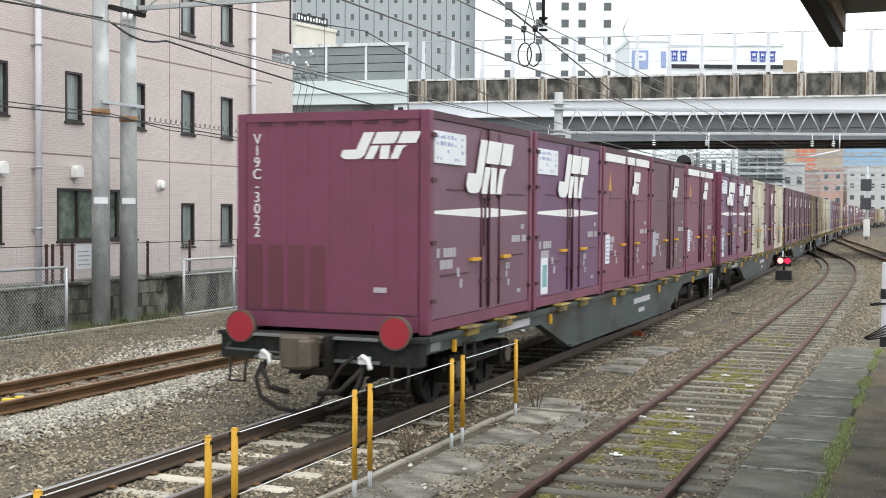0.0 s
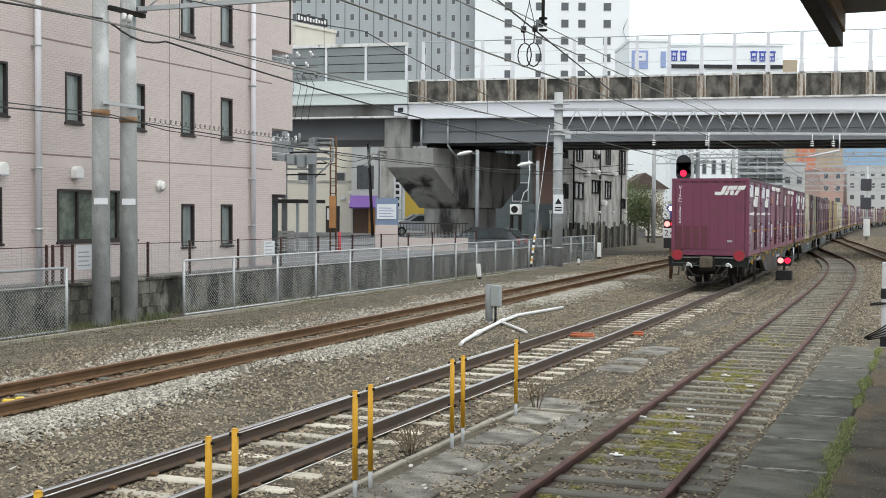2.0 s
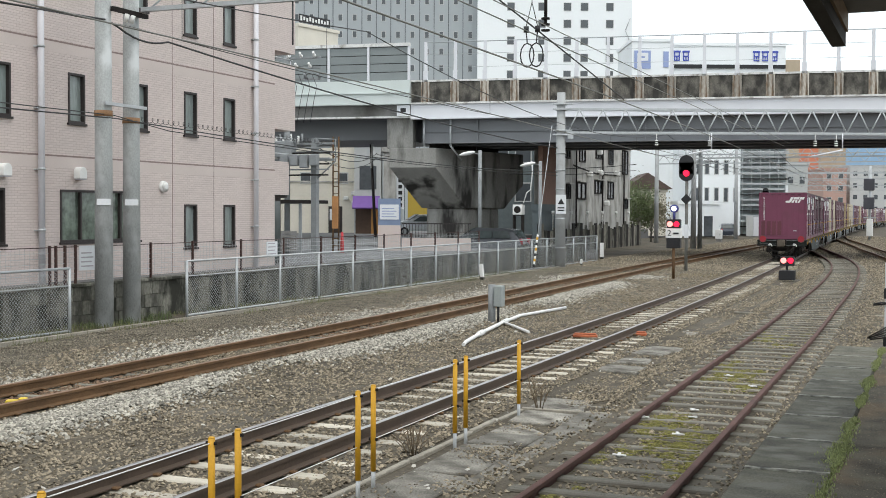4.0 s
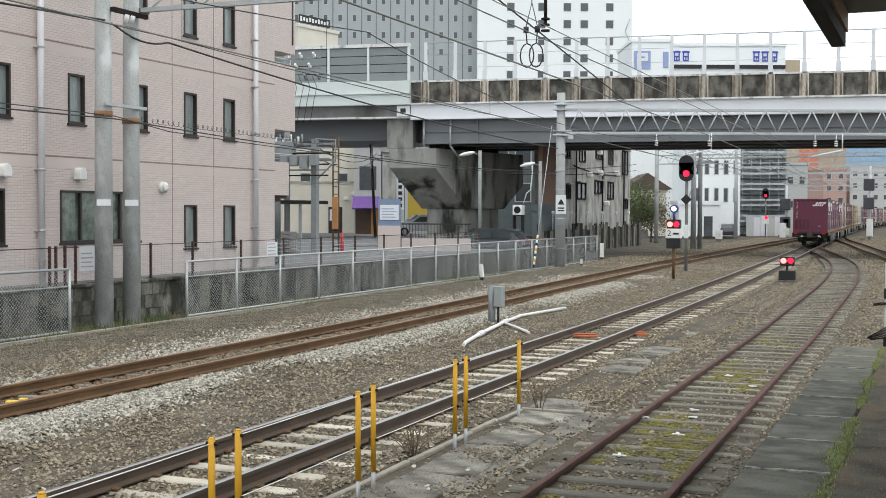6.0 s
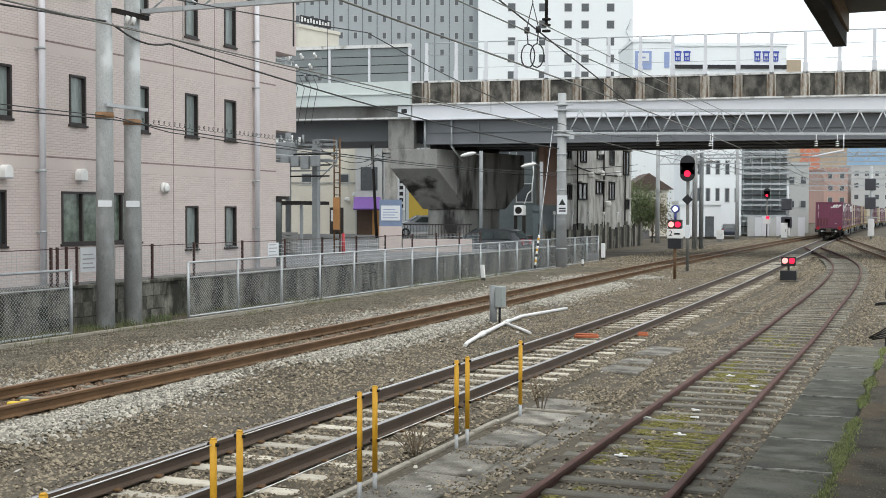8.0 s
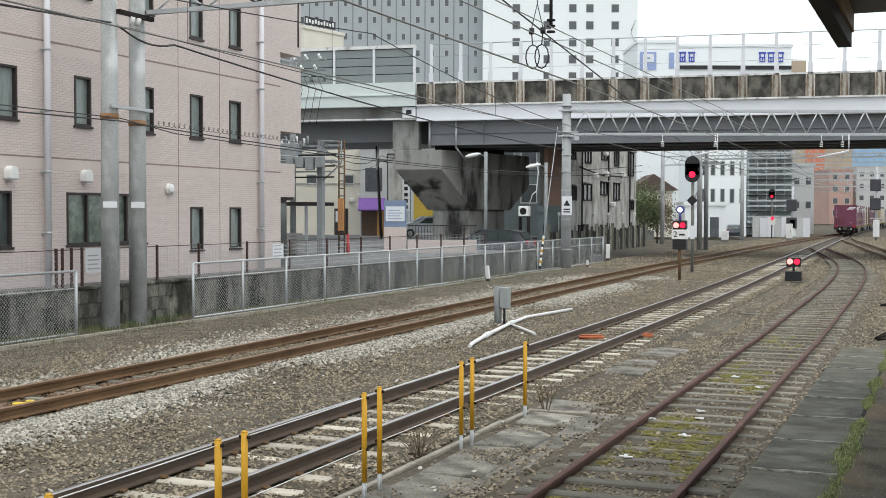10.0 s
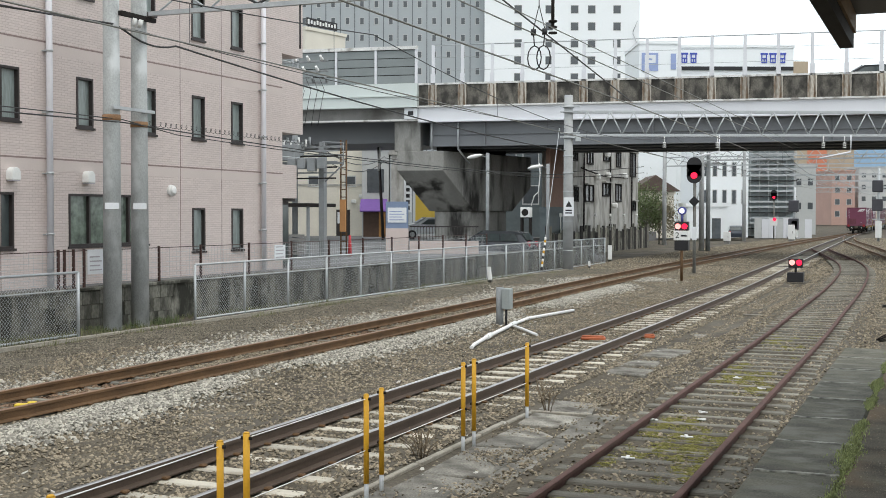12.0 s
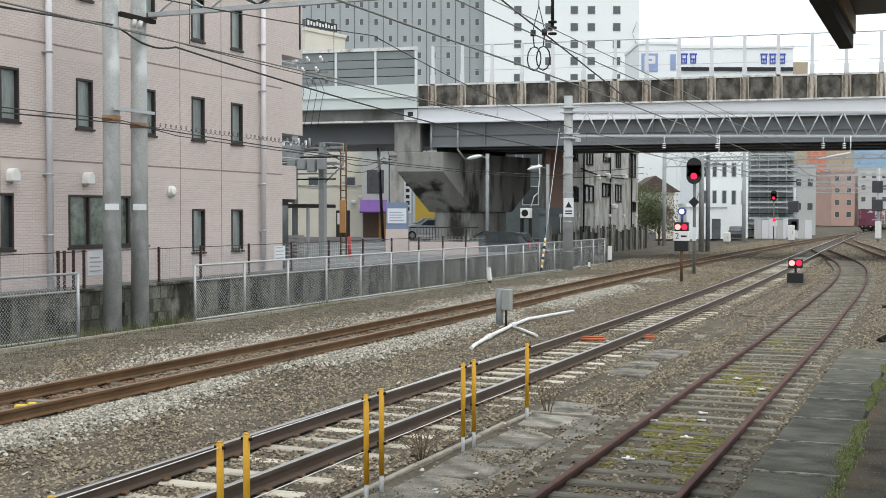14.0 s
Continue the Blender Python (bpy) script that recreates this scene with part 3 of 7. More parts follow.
def container(kind, colour, side, label, logo=True, white_band=False, rich=True):
    """A 12-foot container; its base at the origin, its rear end towards -y."""
    c = empty("freight_container", pose(0, 0, 0), label, "container", "freight containers on the train")
    bm = B()
    bx(bm, -CW / 2 + 0.04, CW / 2 - 0.04, -CL / 2 + 0.04, CL / 2 - 0.04, 0.1, CH - 0.03)
    body = part("body", bm, side, c)
    for x in (-1, 1):
        for y in (-1, 1):
            bm = B()
            x0, y0 = x * (CW / 2 - 0.06), y * (CL / 2 - 0.06)
            bx(bm, x0 - 0.06, x0 + 0.06, y0 - 0.06, y0 + 0.06, 0, CH)
            part("corner_post", bm, colour, c, bevel=0.012)
    for x in (-1, 1):
        x0 = x * (CW / 2 - 0.05)
        for z0, z1, nm in ((0.03, 0.16, "bottom_rail"), (CH - 0.09, CH - 0.004, "top_rail")):
            bm = B()
            bx(bm, x0 - 0.045, x0 + 0.045, -CL / 2 + 0.12, CL / 2 - 0.12, z0, z1)
            part(nm, bm, MAROON_DARK if nm == "top_rail" and colour is MAROON else colour, c)
    # end walls: shallow vertical ribs
    for y in (-1, 1):
        bm = B()
        n = 8
        w = (CW - 0.26) / n
        out = []
        for k in range(n):
            x0 = -CW / 2 + 0.13 + k * w
            out += [(x0, 0.0), (x0 + w * 0.78, 0.0), (x0 + w * 0.84, 0.006), (x0 + w * 0.94, 0.006)]
        out.append((CW / 2 - 0.13, 0.0))
        lo = [bm.verts.new((x, y * (CL / 2 - 0.015 - d), 0.22)) for x, d in out]
        hi = [bm.verts.new((x, y * (CL / 2 - 0.015 - d), CH - 0.1)) for x, d in out]
        for a in range(len(out) - 1):
            bm.faces.new((lo[a], lo[a + 1], hi[a + 1], hi[a]))
        part("end_wall", bm, colour, c)
        for z0, z1 in ((0.03, 0.2), (CH - 0.1, CH)):
            bm = B()
            bx(bm, -CW / 2 + 0.12, CW / 2 - 0.12, y * (CL / 2 - 0.05) - 0.05, y * (CL / 2 - 0.05) + 0.05, z0, z1)
            part("end_rail", bm, colour, c)
    # side doors towards +x: two leaves, three rods
    X = CW / 2
    for y0, y1 in ((-CL / 2 + 0.13, -0.16), (0.16, CL / 2 - 0.13)):
        bm = B()
        bx(bm, X - 0.045, X - 0.018, y0, y1, 0.17, CH - 0.1)
        leaf = part("door_leaf", bm, side, c)
    for y in (-0.16, 0.13, 0.5):
        bm = B()
        tube(bm, (X - 0.012, y, 0.2), (X - 0.012, y, CH - 0.12), 0.02, 6)
        bx(bm, X - 0.03, X + 0.02, y - 0.05, y + 0.05, 1.55, 1.6)
        bx(bm, X - 0.03, X + 0.02, y - 0.05, y + 0.05, 0.5, 0.55)
        part("lock_rod", bm, ROD if side not in (CREAM, OCHRE, BLUEGREY) else side, c)
    if rich:
        for y in (-0.42, 0.72):
            bm = B()
            bx(bm, X - 0.02, X + 0.035, y - 0.15, y + 0.15, 0.785, 0.822)
            part("door_handle", bm, YELLOW, c, "yellow door handle")
        for y in (-1, 1):
            for z in (0.35, 1.0, 1.7, 2.2):
                bm = B()
                bx(bm, X - 0.02, X + 0.025, y * (CL / 2 - 0.1) - 0.06, y * (CL / 2 - 0.1) + 0.06, z, z + 0.05)
                part("hinge", bm, MAROON_DARK, c)
        for y0, z0, rows, n, w in ((-1.6, 0.72, 2, 6, 0.1), (0.95, 0.98, 1, 8, 0.085), (1.35, 1.15, 1, 3, 0.06), (-0.98, 0.48, 2, 2, 0.1), (0.78, 0.42, 3, 2, 0.08), (1.2, 0.3, 1, 4, 0.05)):
            bm = B()
            for r in range(rows):
                for k in range(n):
                    if (k * 7 + r * 3) % 5:
                        h = w * 1.05
                        bx(bm, X - 0.02, X - 0.008, y0 + k * w, y0 + k * w + w * 0.75, z0 + r * w * 1.35, z0 + r * w * 1.35 + h)
            tagged(part("marking", bm, GREY_MARK, c), "worn pale lettering bars", kind="stuff")
        if kind in ("band", "plain"):
            bm = B()
            bx(bm, X - 0.02, X - 0.007, -1.62, -1.36, 0.5, 1.0)
            tag = part("label_sheet", bm, GREY_MARK if kind == "plain" else SIGN_WHITE, c, "tall pale label sheet")
            bm = B()
            for r in range(6):
                bx(bm, X - 0.007, X - 0.004, -1.58, -1.42 + 0.02 * (r % 2), 0.55 + 0.07 * r, 0.58 + 0.07 * r)
            part("print", bm, FADED_BLUE, tag)
        if kind == "violet":
            bm = B()
            bx(bm, X - 0.02, X - 0.007, -1.5, -1.18, 0.2, 0.72)
            tag = part("label_sheet", bm, SIGN_WHITE, c, "white label sheet with blue-green print")
            bm = B()
            bx(bm, X - 0.007, X - 0.004, -1.45, -1.24, 0.3, 0.62)
            part("print", bm, mat("teal_print", (0.2, 0.42, 0.45), 0.6), tag)
        for y in (-0.02,):
            bm = B()
            bx(bm, X - 0.02, X - 0.006, y - 0.03, y + 0.03, 0.95, 1.6)
            part("slot", bm, MAROON_DARK, c, "dark upright slot")
        for y0, y1, z in ((-1.5, -0.6, 0.64), (-1.3, -0.5, 1.62), (0.8, 1.5, 1.6), (0.7, 1.5, 0.8)):
            bm = B()
            bx(bm, X - 0.02, X - 0.009, y0, y1, z, z + 0.018)
            part("scratch", bm, MAROON_DARK, c, "dark scrape")
    if kind in ("stripe", "violet"):
        bm = B()
        prism(bm, ((-1.66, 1.385), (0, 1.43), (1.66, 1.385), (1.66, 1.35), (0, 1.305), (-1.66, 1.35)), 0, 0.006, pose(X - 0.016, 0, 0, 0, 0, 90))
        part("stripe", bm, WHITE, c, "white tapering stripe")
        bm = B()
        bx(bm, X - 0.02, X + 0.004, -1.72, -0.75, 1.92, 2.28)
        notice = part("notice", bm, SIGN_WHITE, c, "white sheet with faded blue print")
        bm = B()
        spots = random.Random(4)
        for k in range(4):
            for j in range(8):
                if spots.random() < 0.7:
                    bx(bm, X, X + 0.006, -1.66 + 0.11 * j, -1.66 + 0.11 * j + spots.uniform(0.03, 0.09), 1.96 + 0.08 * k, 1.98 + 0.08 * k + spots.uniform(0, 0.03))
        tagged(part("print", bm, FADED_BLUE, notice), kind="stuff")
    if logo:
        logo_marks(c, pose(X + 0.008, 0.02 if kind in ("stripe", "violet") else 0.55, 1.93, 90, 0, 90), 1.3 if kind in ("stripe", "violet") else 0.5, 0.66 if kind in ("stripe", "violet") else 0.42)
    if white_band:
        bm = B()
        for y0, y1 in ((-1.7, -0.3), (-0.1, 0.45), (0.6, 1.7)):
            bx(bm, X - 0.02, X + 0.006, y0, y1, CH - 0.24, CH - 0.1)
        part("white_band", bm, WHITE, c, "white band under the roof")
        bm = B()
        prism(bm, ((-1.22, 1.76), (-1.42, 1.76), (-1.32, 2.08)), 0, 0.006, pose(X - 0.016, 0, 0, 0, 0, 90))
        part("emblem", bm, YELLOW, c, "yellow triangle emblem")
        bm = B()
        prism(bm, ((-1.22, 1.74), (-1.42, 1.74), (-1.32, 1.46)), 0, 0.006, pose(X - 0.016, 0, 0, 0, 0, 90))
        part("emblem", bm, ROD, c, "dark triangle emblem")
    return c




def logo_marks(parent, m, w, h):
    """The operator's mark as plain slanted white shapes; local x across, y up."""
    bm = B()
    k = 0.2

    def slab(pts):
        vs = [bm.verts.new(((x + k * y) * w, (y - 0.5) * h, 0)) for x, y in pts]
        ws = [bm.verts.new(((x + k * y) * w, (y - 0.5) * h, 0.006)) for x, y in pts]
        n = len(vs)
        bm.faces.new(ws)
        for i in range(n):
            bm.faces.new((vs[i], vs[(i + 1) % n], ws[(i + 1) % n], ws[i]))

    # a hooked stroke, a broad block split by a thin slit, and a flag
    slab(((-0.62, 0.36), (-0.62, 0.14), (-0.56, 0.03), (-0.48, 0), (-0.34, 0), (-0.27, 0.03), (-0.22, 0.13), (-0.22, 1), (-0.40, 1), (-0.40, 0.36)))
    slab(((-0.18, 0), (-0.04, 0), (-0.04, 0.5), (-0.18, 0.5)))
    slab(((-0.18, 0.57), (0.17, 0.57), (0.2, 0.62), (0.2, 1), (-0.18, 1)))
    slab(((0.06, 0), (0.21, 0), (0.14, 0.5), (-0.01, 0.5)))
    slab(((0.24, 0), (0.37, 0), (0.37, 0.38), (0.42, 0.5), (0.24, 0.5)))
    slab(((0.24, 0.57), (0.55, 0.57), (0.55, 1), (0.24, 1)))
    bmesh.ops.recalc_face_normals(bm, faces=bm.faces)
    return part("logo", bm, WHITE, parent, "white slanted logo", m)


def wagon(rear=False):
    """A flat container wagon 20.4 m over couplers; origin on the rail top at its middle, rear towards -y."""
    w = empty("container_wagon", pose(0, 0, 0), "dark grey flat container wagon with deep fish-belly side sills", "wagon", "wagons of the freight train")
    for x in (-1, 1):
        bm = B()
        outline = [(-9.7, 0.98), (9.7, 0.98), (9.7, 0.8), (5.4, 0.78), (3.9, 0.32), (-3.9, 0.32), (-5.4, 0.78), (-9.7, 0.8)]
        prism(bm, outline, -0.06, 0.06, pose(x * 1.17, 0, 0, 0, 0, 90))
        bx(bm, x * 1.17 - 0.09, x * 1.17 + 0.09, -9.7, 9.7, 0.93, 0.985)
        bx(bm, x * 1.17 - 0.1, x * 1.17 + 0.1, -3.9, 3.9, 0.31, 0.35)
        part("side_sill", bm, WAGON_GREY, w)
    bm = B()
    bx(bm, -0.3, 0.3, -9.7, 9.7, 0.55, 0.9)
    for k in range(11):
        y = -9.4 + k * 1.88
        bx(bm, -1.12, 1.12, y - 0.1, y + 0.1, 0.75, 0.93)
    part("centre_sill", bm, UNDERGEAR, w)
    for y in (-1, 1):
        bm = B()
        bx(bm, -1.25, 1.25, y * 9.72 - 0.09, y * 9.72 + 0.09, 0.68, 0.99)
        bx(bm, -1.28, 1.28, y * 9.72 - 0.12, y * 9.72 + 0.12, 0.95, 0.99)
        part("headstock", bm, HEADSTOCK, w)
        bm = B()
        bx(bm, -0.11, 0.11, y * 9.8, y * 10.1, 0.74, 0.94)
        bx(bm, -0.2, 0.16, y * 10.06, y * 10.32, 0.66, 1.02)
        bx(bm, 0.04, 0.2, y * 10.2, y * 10.36, 0.68, 0.99)
        part("coupler", bm, GREASY, w, "brown steel knuckle coupler", bevel=0.025)
        for x in (-0.62, 0.62):
            bm = B()
            poly_tube(bm, [(x, y * 9.8, 0.72), (x * 0.95, y * 10.0, 0.6), (x * 0.7, y * 10.12, 0.42), (x * 0.3, y * 10.14, 0.38)], 0.03, 8)
            part("brake_hose", bm, UNDERGEAR, w)
            bm = B()
            bx(bm, x - 0.05, x + 0.05, y * 9.82, y * 9.95, 0.7, 0.78)
            poly_tube(bm, [(x - 0.05, y * 9.9, 0.76), (x + 0.02, y * 9.97, 0.8), (x + 0.1, y * 10.0, 0.76), (x + 0.14, y * 10.02, 0.66)], 0.028, 8)
            part("angle_cock", bm, WHITE, w, "white-painted angle cock", bevel=0.012)
        bm = B()
        poly_tube(bm, [(-1.1, y * 9.85, 0.86), (-1.1, y * 9.95, 0.8), (-0.35, y * 9.95, 0.78), (-0.3, y * 9.86, 0.84)], 0.018, 6)
        part("uncoupling_lever", bm, WAGON_GREY, w)
    wheels = []
    for yb in (-7.0, 7.0):
        bm = B()
        for x in (-0.82, 0.82):
            bx(bm, x - 0.07, x + 0.07, yb - 1.25, yb + 1.25, 0.42, 0.6)
            for ya in (-0.95, 0.95):
                bx(bm, x - 0.11, x + 0.11, yb + ya - 0.17, yb + ya + 0.17, 0.28, 0.62)
            for ya in (-0.15, 0.15):
                tube(bm, (x, yb + ya, 0.36), (x, yb + ya, 0.66), 0.08, 10)
        bx(bm, -0.8, 0.8, yb - 0.2, yb + 0.2, 0.4, 0.66)
        part("bogie", bm, UNDERGEAR, w, bevel=0.02)
        for ya in (-0.95, 0.95):
            for x in (-0.95, 0.95):
                bm = B()
                tube(bm, (x - 0.03, yb + ya, 0.43), (x + 0.03, yb + ya, 0.43), 0.11, 12)
                part("axle_cap", bm, GREASY, w, "grey-brown axle cap")
            bm = B()
            for x in (-0.566, 0.566):
                tube(bm, (x - 0.06, 0, 0), (x + 0.06, 0, 0), 0.43, 24)
                tube(bm, (math.copysign(0.49, x), 0, 0), (math.copysign(0.52, x), 0, 0), 0.455, 24)
                for k in range(6):
                    a = k * math.tau / 6
                    bx(bm, -0.02, 0.02, -0.03, 0.03, 0.1, 0.36, pose(x + math.copysign(0.07, x), 0, 0, math.degrees(a)))
            tube(bm, (-0.75, 0, 0), (0.75, 0, 0), 0.07, 12)
            wheel = part("wheelset", bm, UNDERGEAR, w, "", pose(0, yb + ya, 0.43))
            wheels.append(wheel)
    for k in range(5):
        yc = (k - 2) * PITCH
        for ya in (-0.62, 0.62):
            bm = B()
            bx(bm, 1.08, 1.34, yc + ya - 0.26, yc + ya + 0.26, 0.985, 1.02)
            bx(bm, 1.22, 1.3, yc + ya - 0.2, yc + ya + 0.2, 0.9, 0.986)
            part("container_lock", bm, YELLOW_STEEL, w, "worn yellow container lock", bevel=0.012)
        bm = B()
        bx(bm, 1.24, 1.28, yc - 1.18, yc - 1.14, 0.76, 0.9)
        part("lock_lever", bm, YELLOW, w)
    for y0 in (-8.6, 8.6):
        bm = B()
        for yy in (0, 0.34):
            tube(bm, (1.3, y0 + yy, 0.2), (1.3, y0 + yy, 0.85), 0.022, 6)
        for z in (0.22, 0.5, 0.84):
            tube(bm, (1.3, y0, z), (1.3, y0 + 0.34, z), 0.022, 6)
        part("step_iron", bm, GALV if y0 > 0 else UNDERGEAR, w, "steel step iron")
    bm = B()
    poly_tube(bm, [(1.24, 9.45, 0.95), (1.24, 9.45, 1.72), (1.24, 9.52, 1.78), (1.24, 9.7, 1.78), (1.24, 9.76, 1.72), (1.24, 9.76, 0.95)], 0.02, 6)
    tube(bm, (1.24, 9.45, 1.4), (1.24, 9.76, 1.4), 0.016, 6)
    part("grab_frame", bm, YELLOW_STEEL, w, "yellow grab frame")
    bm = B()
    bx(bm, 1.23, 1.237, 0.5, 1.9, 0.66, 0.76)
    bx(bm, 1.23, 1.237, 0.9, 1.4, 0.48, 0.56)
    bx(bm, 1.23, 1.237, -7.2, -5.9, 0.82, 0.92)
    part("marking", bm, GREY_MARK, w, "grey painted markings")
    # Full-width plate, added to keep light off the track under the wagon.
    bm = B()
    bx(bm, -1.1, 1.1, -9.6, 9.6, 0.9, 0.925)
    part("deck", bm, UNDERGEAR, w)
    for y0 in (-8.9, 8.2):
        bm = B()
        for k in range(4):
            tube(bm, (-0.7 + 0.45 * k, y0, 0.36 + 0.06 * (k % 2)), (-0.7 + 0.45 * k, y0 + 0.7, 0.42), 0.035, 6)
        bx(bm, -0.75, 0.75, y0 + 0.1, y0 + 0.2, 0.4, 0.72)
        part("brake_rigging", bm, UNDERGEAR, w)
    bm = B()
    bx(bm, 0.75, 1.05, -2.4, -1.4, 0.34, 0.7)
    tube(bm, (0.7, 0.4, 0.5), (0.7, 1.8, 0.5), 0.18, 14)
    part("brake_gear", bm, UNDERGEAR, w)
    if rear:
        for x in (-0.97, 0.97):
            bm = B()
            tube(bm, (x, -9.8, 1.05), (x, -9.86, 1.05), 0.187, 28)
            disc = part("tail_disc", bm, GREASY, w, "round red tail marker")
            bm = B()
            tube(bm, (x, -9.85, 1.05), (x, -9.868, 1.05), 0.168, 28)
            part("reflector", bm, RED_DISC, disc)
        for z0, z1, y0 in ((0.955, 0.985, -9.9), (0.70, 0.73, -9.86)):
            bm = B()
            bx(bm, -0.78, 0.78, y0, y0 + 0.06, z0, z1)
            part("end_flange", bm, mat("pale_grey_flange", (0.16, 0.17, 0.165), 0.6), w, "pale worn edge of the headstock")
        bm = B()
        for x in (-0.23, 0.2):
            bx(bm, x - 0.035, x + 0.035, -10.0, -9.8, 0.62, 1.0)
        bx(bm, -0.27, 0.24, -9.98, -9.82, 0.56, 0.64)
        part("coupler_carrier", bm, UNDERGEAR, w, "", None, 0.012)
        for pts, r in (([(-0.64, -9.92, 0.66), (-0.66, -10.02, 0.5), (-0.58, -10.06, 0.3), (-0.36, -10.06, 0.18), (-0.1, -10.04, 0.15), (0.1, -10.0, 0.22)], 0.026),
                       ([(0.62, -9.92, 0.66), (0.62, -10.02, 0.5), (0.5, -10.06, 0.3), (0.3, -10.05, 0.2), (0.05, -10.0, 0.24)], 0.028),
                       ([(0.5, -9.9, 0.78), (0.38, -9.98, 0.66), (0.24, -10.02, 0.42), (0.1, -10.03, 0.2)], 0.022)):
            bm = B()
            poly_tube(bm, pts, r, 8)
            part("air_hose", bm, UNDERGEAR, w, "black rubber air hose")
        for x in (-1.02, 1.02):
            bm = B()
            poly_tube(bm, [(x - 0.1, -9.8, 0.7), (x - 0.1, -9.84, 0.42), (x + 0.1, -9.84, 0.42), (x + 0.1, -9.8, 0.7)], 0.02, 6)
            part("shunter_step", bm, UNDERGEAR, w)
        bm = B()
        bx(bm, 1.235, 1.243, -9.5, -9.2, 0.82, 0.92)
        part("end_label", bm, mat("faded_stencil", (0.17, 0.175, 0.17), 0.7), w, "faded stencilled label")
    return w, wheels


LAB = {
    "stripe": "maroon steel freight container with white stripe and logo",
    "violet": "purple-tinged maroon freight container with white stripe and logo",
    "band": "maroon steel freight container with white top band",
    "plain": "brownish maroon steel freight container",
    "cream": "dirty cream freight container with rust streaks",
    "dark": "dark maroon weathered freight container",
    "ochre": "ochre yellow steel freight container",
    "blue": "blue-grey steel freight container",
}
proto = {
    "stripe": container("stripe", MAROON, MAROON_SIDE, LAB["stripe"]),
    "violet": container("violet", MAROON, MAROON_PURPLE, LAB["violet"]),
    "band": container("band", MAROON, MAROON_RED, LAB["band"], True, True),
    "plain": container("plain", MAROON, MAROON_BROWN, LAB["plain"]),
    "cream": container("cream", CREAM, CREAM, LAB["cream"], False),
    "dark": container("dark", MAROON_DARK, MAROON_BROWN, LAB["dark"], True),
    "ochre": container("ochre", OCHRE, OCHRE, LAB["ochre"], False),
    "blue": container("blue", BLUEGREY, BLUEGREY, LAB["blue"], False),
}
LOADS = ["stripe violet band plain band", "violet stripe cream plain cream", "dark plain dark dark dark", "ochre dark ochre ochre cream", "cream cream blue plain dark",
         "plain dark ochre cream plain", "stripe plain band cream blue", "plain stripe plain dark cream"]
COUNT, GAP = 17, 20.4
used = set()
train = []  # (object, metres ahead of the rear container's end, height)
rear_wagon, rear_wheels = wagon(True)
mid_wagon, mid_wheels = wagon(False)
E0 = 2 * PITCH + CL / 2
for i in range(COUNT):
    w = rear_wagon if i == 0 else mid_wagon if i == 1 else copy_thing(mid_wagon, pose(0, 0, 0))
    train.append((w, E0 + i * GAP, 0.0, 0.0))
    for k, kind in enumerate(LOADS[i % len(LOADS)].split()):
        c = proto[kind] if kind not in used else copy_thing(proto[kind], pose(0, 0, 0))
        used.add(kind)
        train.append((c, E0 + i * GAP, (k - 2) * PITCH, 1.0))
        if i == 0 and k == 0:
            rear_box = c
# the rear end of the last container carries its own mark and number
logo_marks(rear_box, pose(0.57, -CL / 2 + 0.008, 2.11, 90, 0, 0), 0.74, 0.3)
for n, ch in enumerate("V19C-3022"):
    lettering("number", ch, 0.17, WHITE, rear_box, pose(-CW / 2 + 0.27, -CL / 2 + 0.006, 2.2 - n * 0.135, 90, 0, 0))
PATCH = mat("repainted_maroon_patch", (0.125, 0.036, 0.05), 0.5, 0.1, 2, 20, 0.03, per_piece=0.12)
for k in range(4):
    w0 = (CW - 0.26) / 8
    x0 = -CW / 2 + 0.13 + k * w0
    bm = B()
    bx(bm, x0 + 0.01, x0 + w0 * 0.77, -CL / 2 + 0.006, -CL / 2 + 0.014, 0.24, 0.98)
    part("repaint_patch", bm, PATCH, rear_box, "darker repainted patch")
for k in range(6):
    bm = B()
    bx(bm, -0.94 + 0.34 * k, -0.76 + 0.34 * k, -CL / 2 + 0.006, -CL / 2 + 0.016, CH - 0.14, CH - 0.105)
    part("rib_slot", bm, MAROON_DARK, rear_box)
bm = B()
bx(bm, 0.55, 0.71, -CL / 2 + 0.002, -CL / 2 + 0.014, 0.46, 0.52)
part("plate", bm, GREY_MARK, rear_box, "small pale plate", bevel=0.004)
SPEED = 13.3


def metres(t):
    """How far the train has gone at t seconds."""
    return SPEED * t + float(np.interp(t, (0, 0.5, 1, 1.5, 2, 3, 4.5), (0, -0.3, -0.27, -0.12, 0, 0.25, 0)))


def motions():
    times = [k * 0.5 for k in range(29)]
    for ob, ahead, local, z in train:
        walk(ob, [(t, vehicle_pose(ahead + metres(t)) @ pose(0, local, z)) for t in times])
    walk(bridge_car, [(t, BM @ pose(18 - 16 * (t - 12.5), 2.6, 9.45, 0, 0, 180)) for t in (0.0, 3.0, 6.0, 9.0, 12.0, 14.0)])
    for wheel in rear_wheels:
        m = wheel.matrix_basis.copy()
        walk(wheel, [(k / 30, m @ pose(0, 0, 0, -math.degrees(SPEED * k / 30 / 0.43))) for k in range(421)])

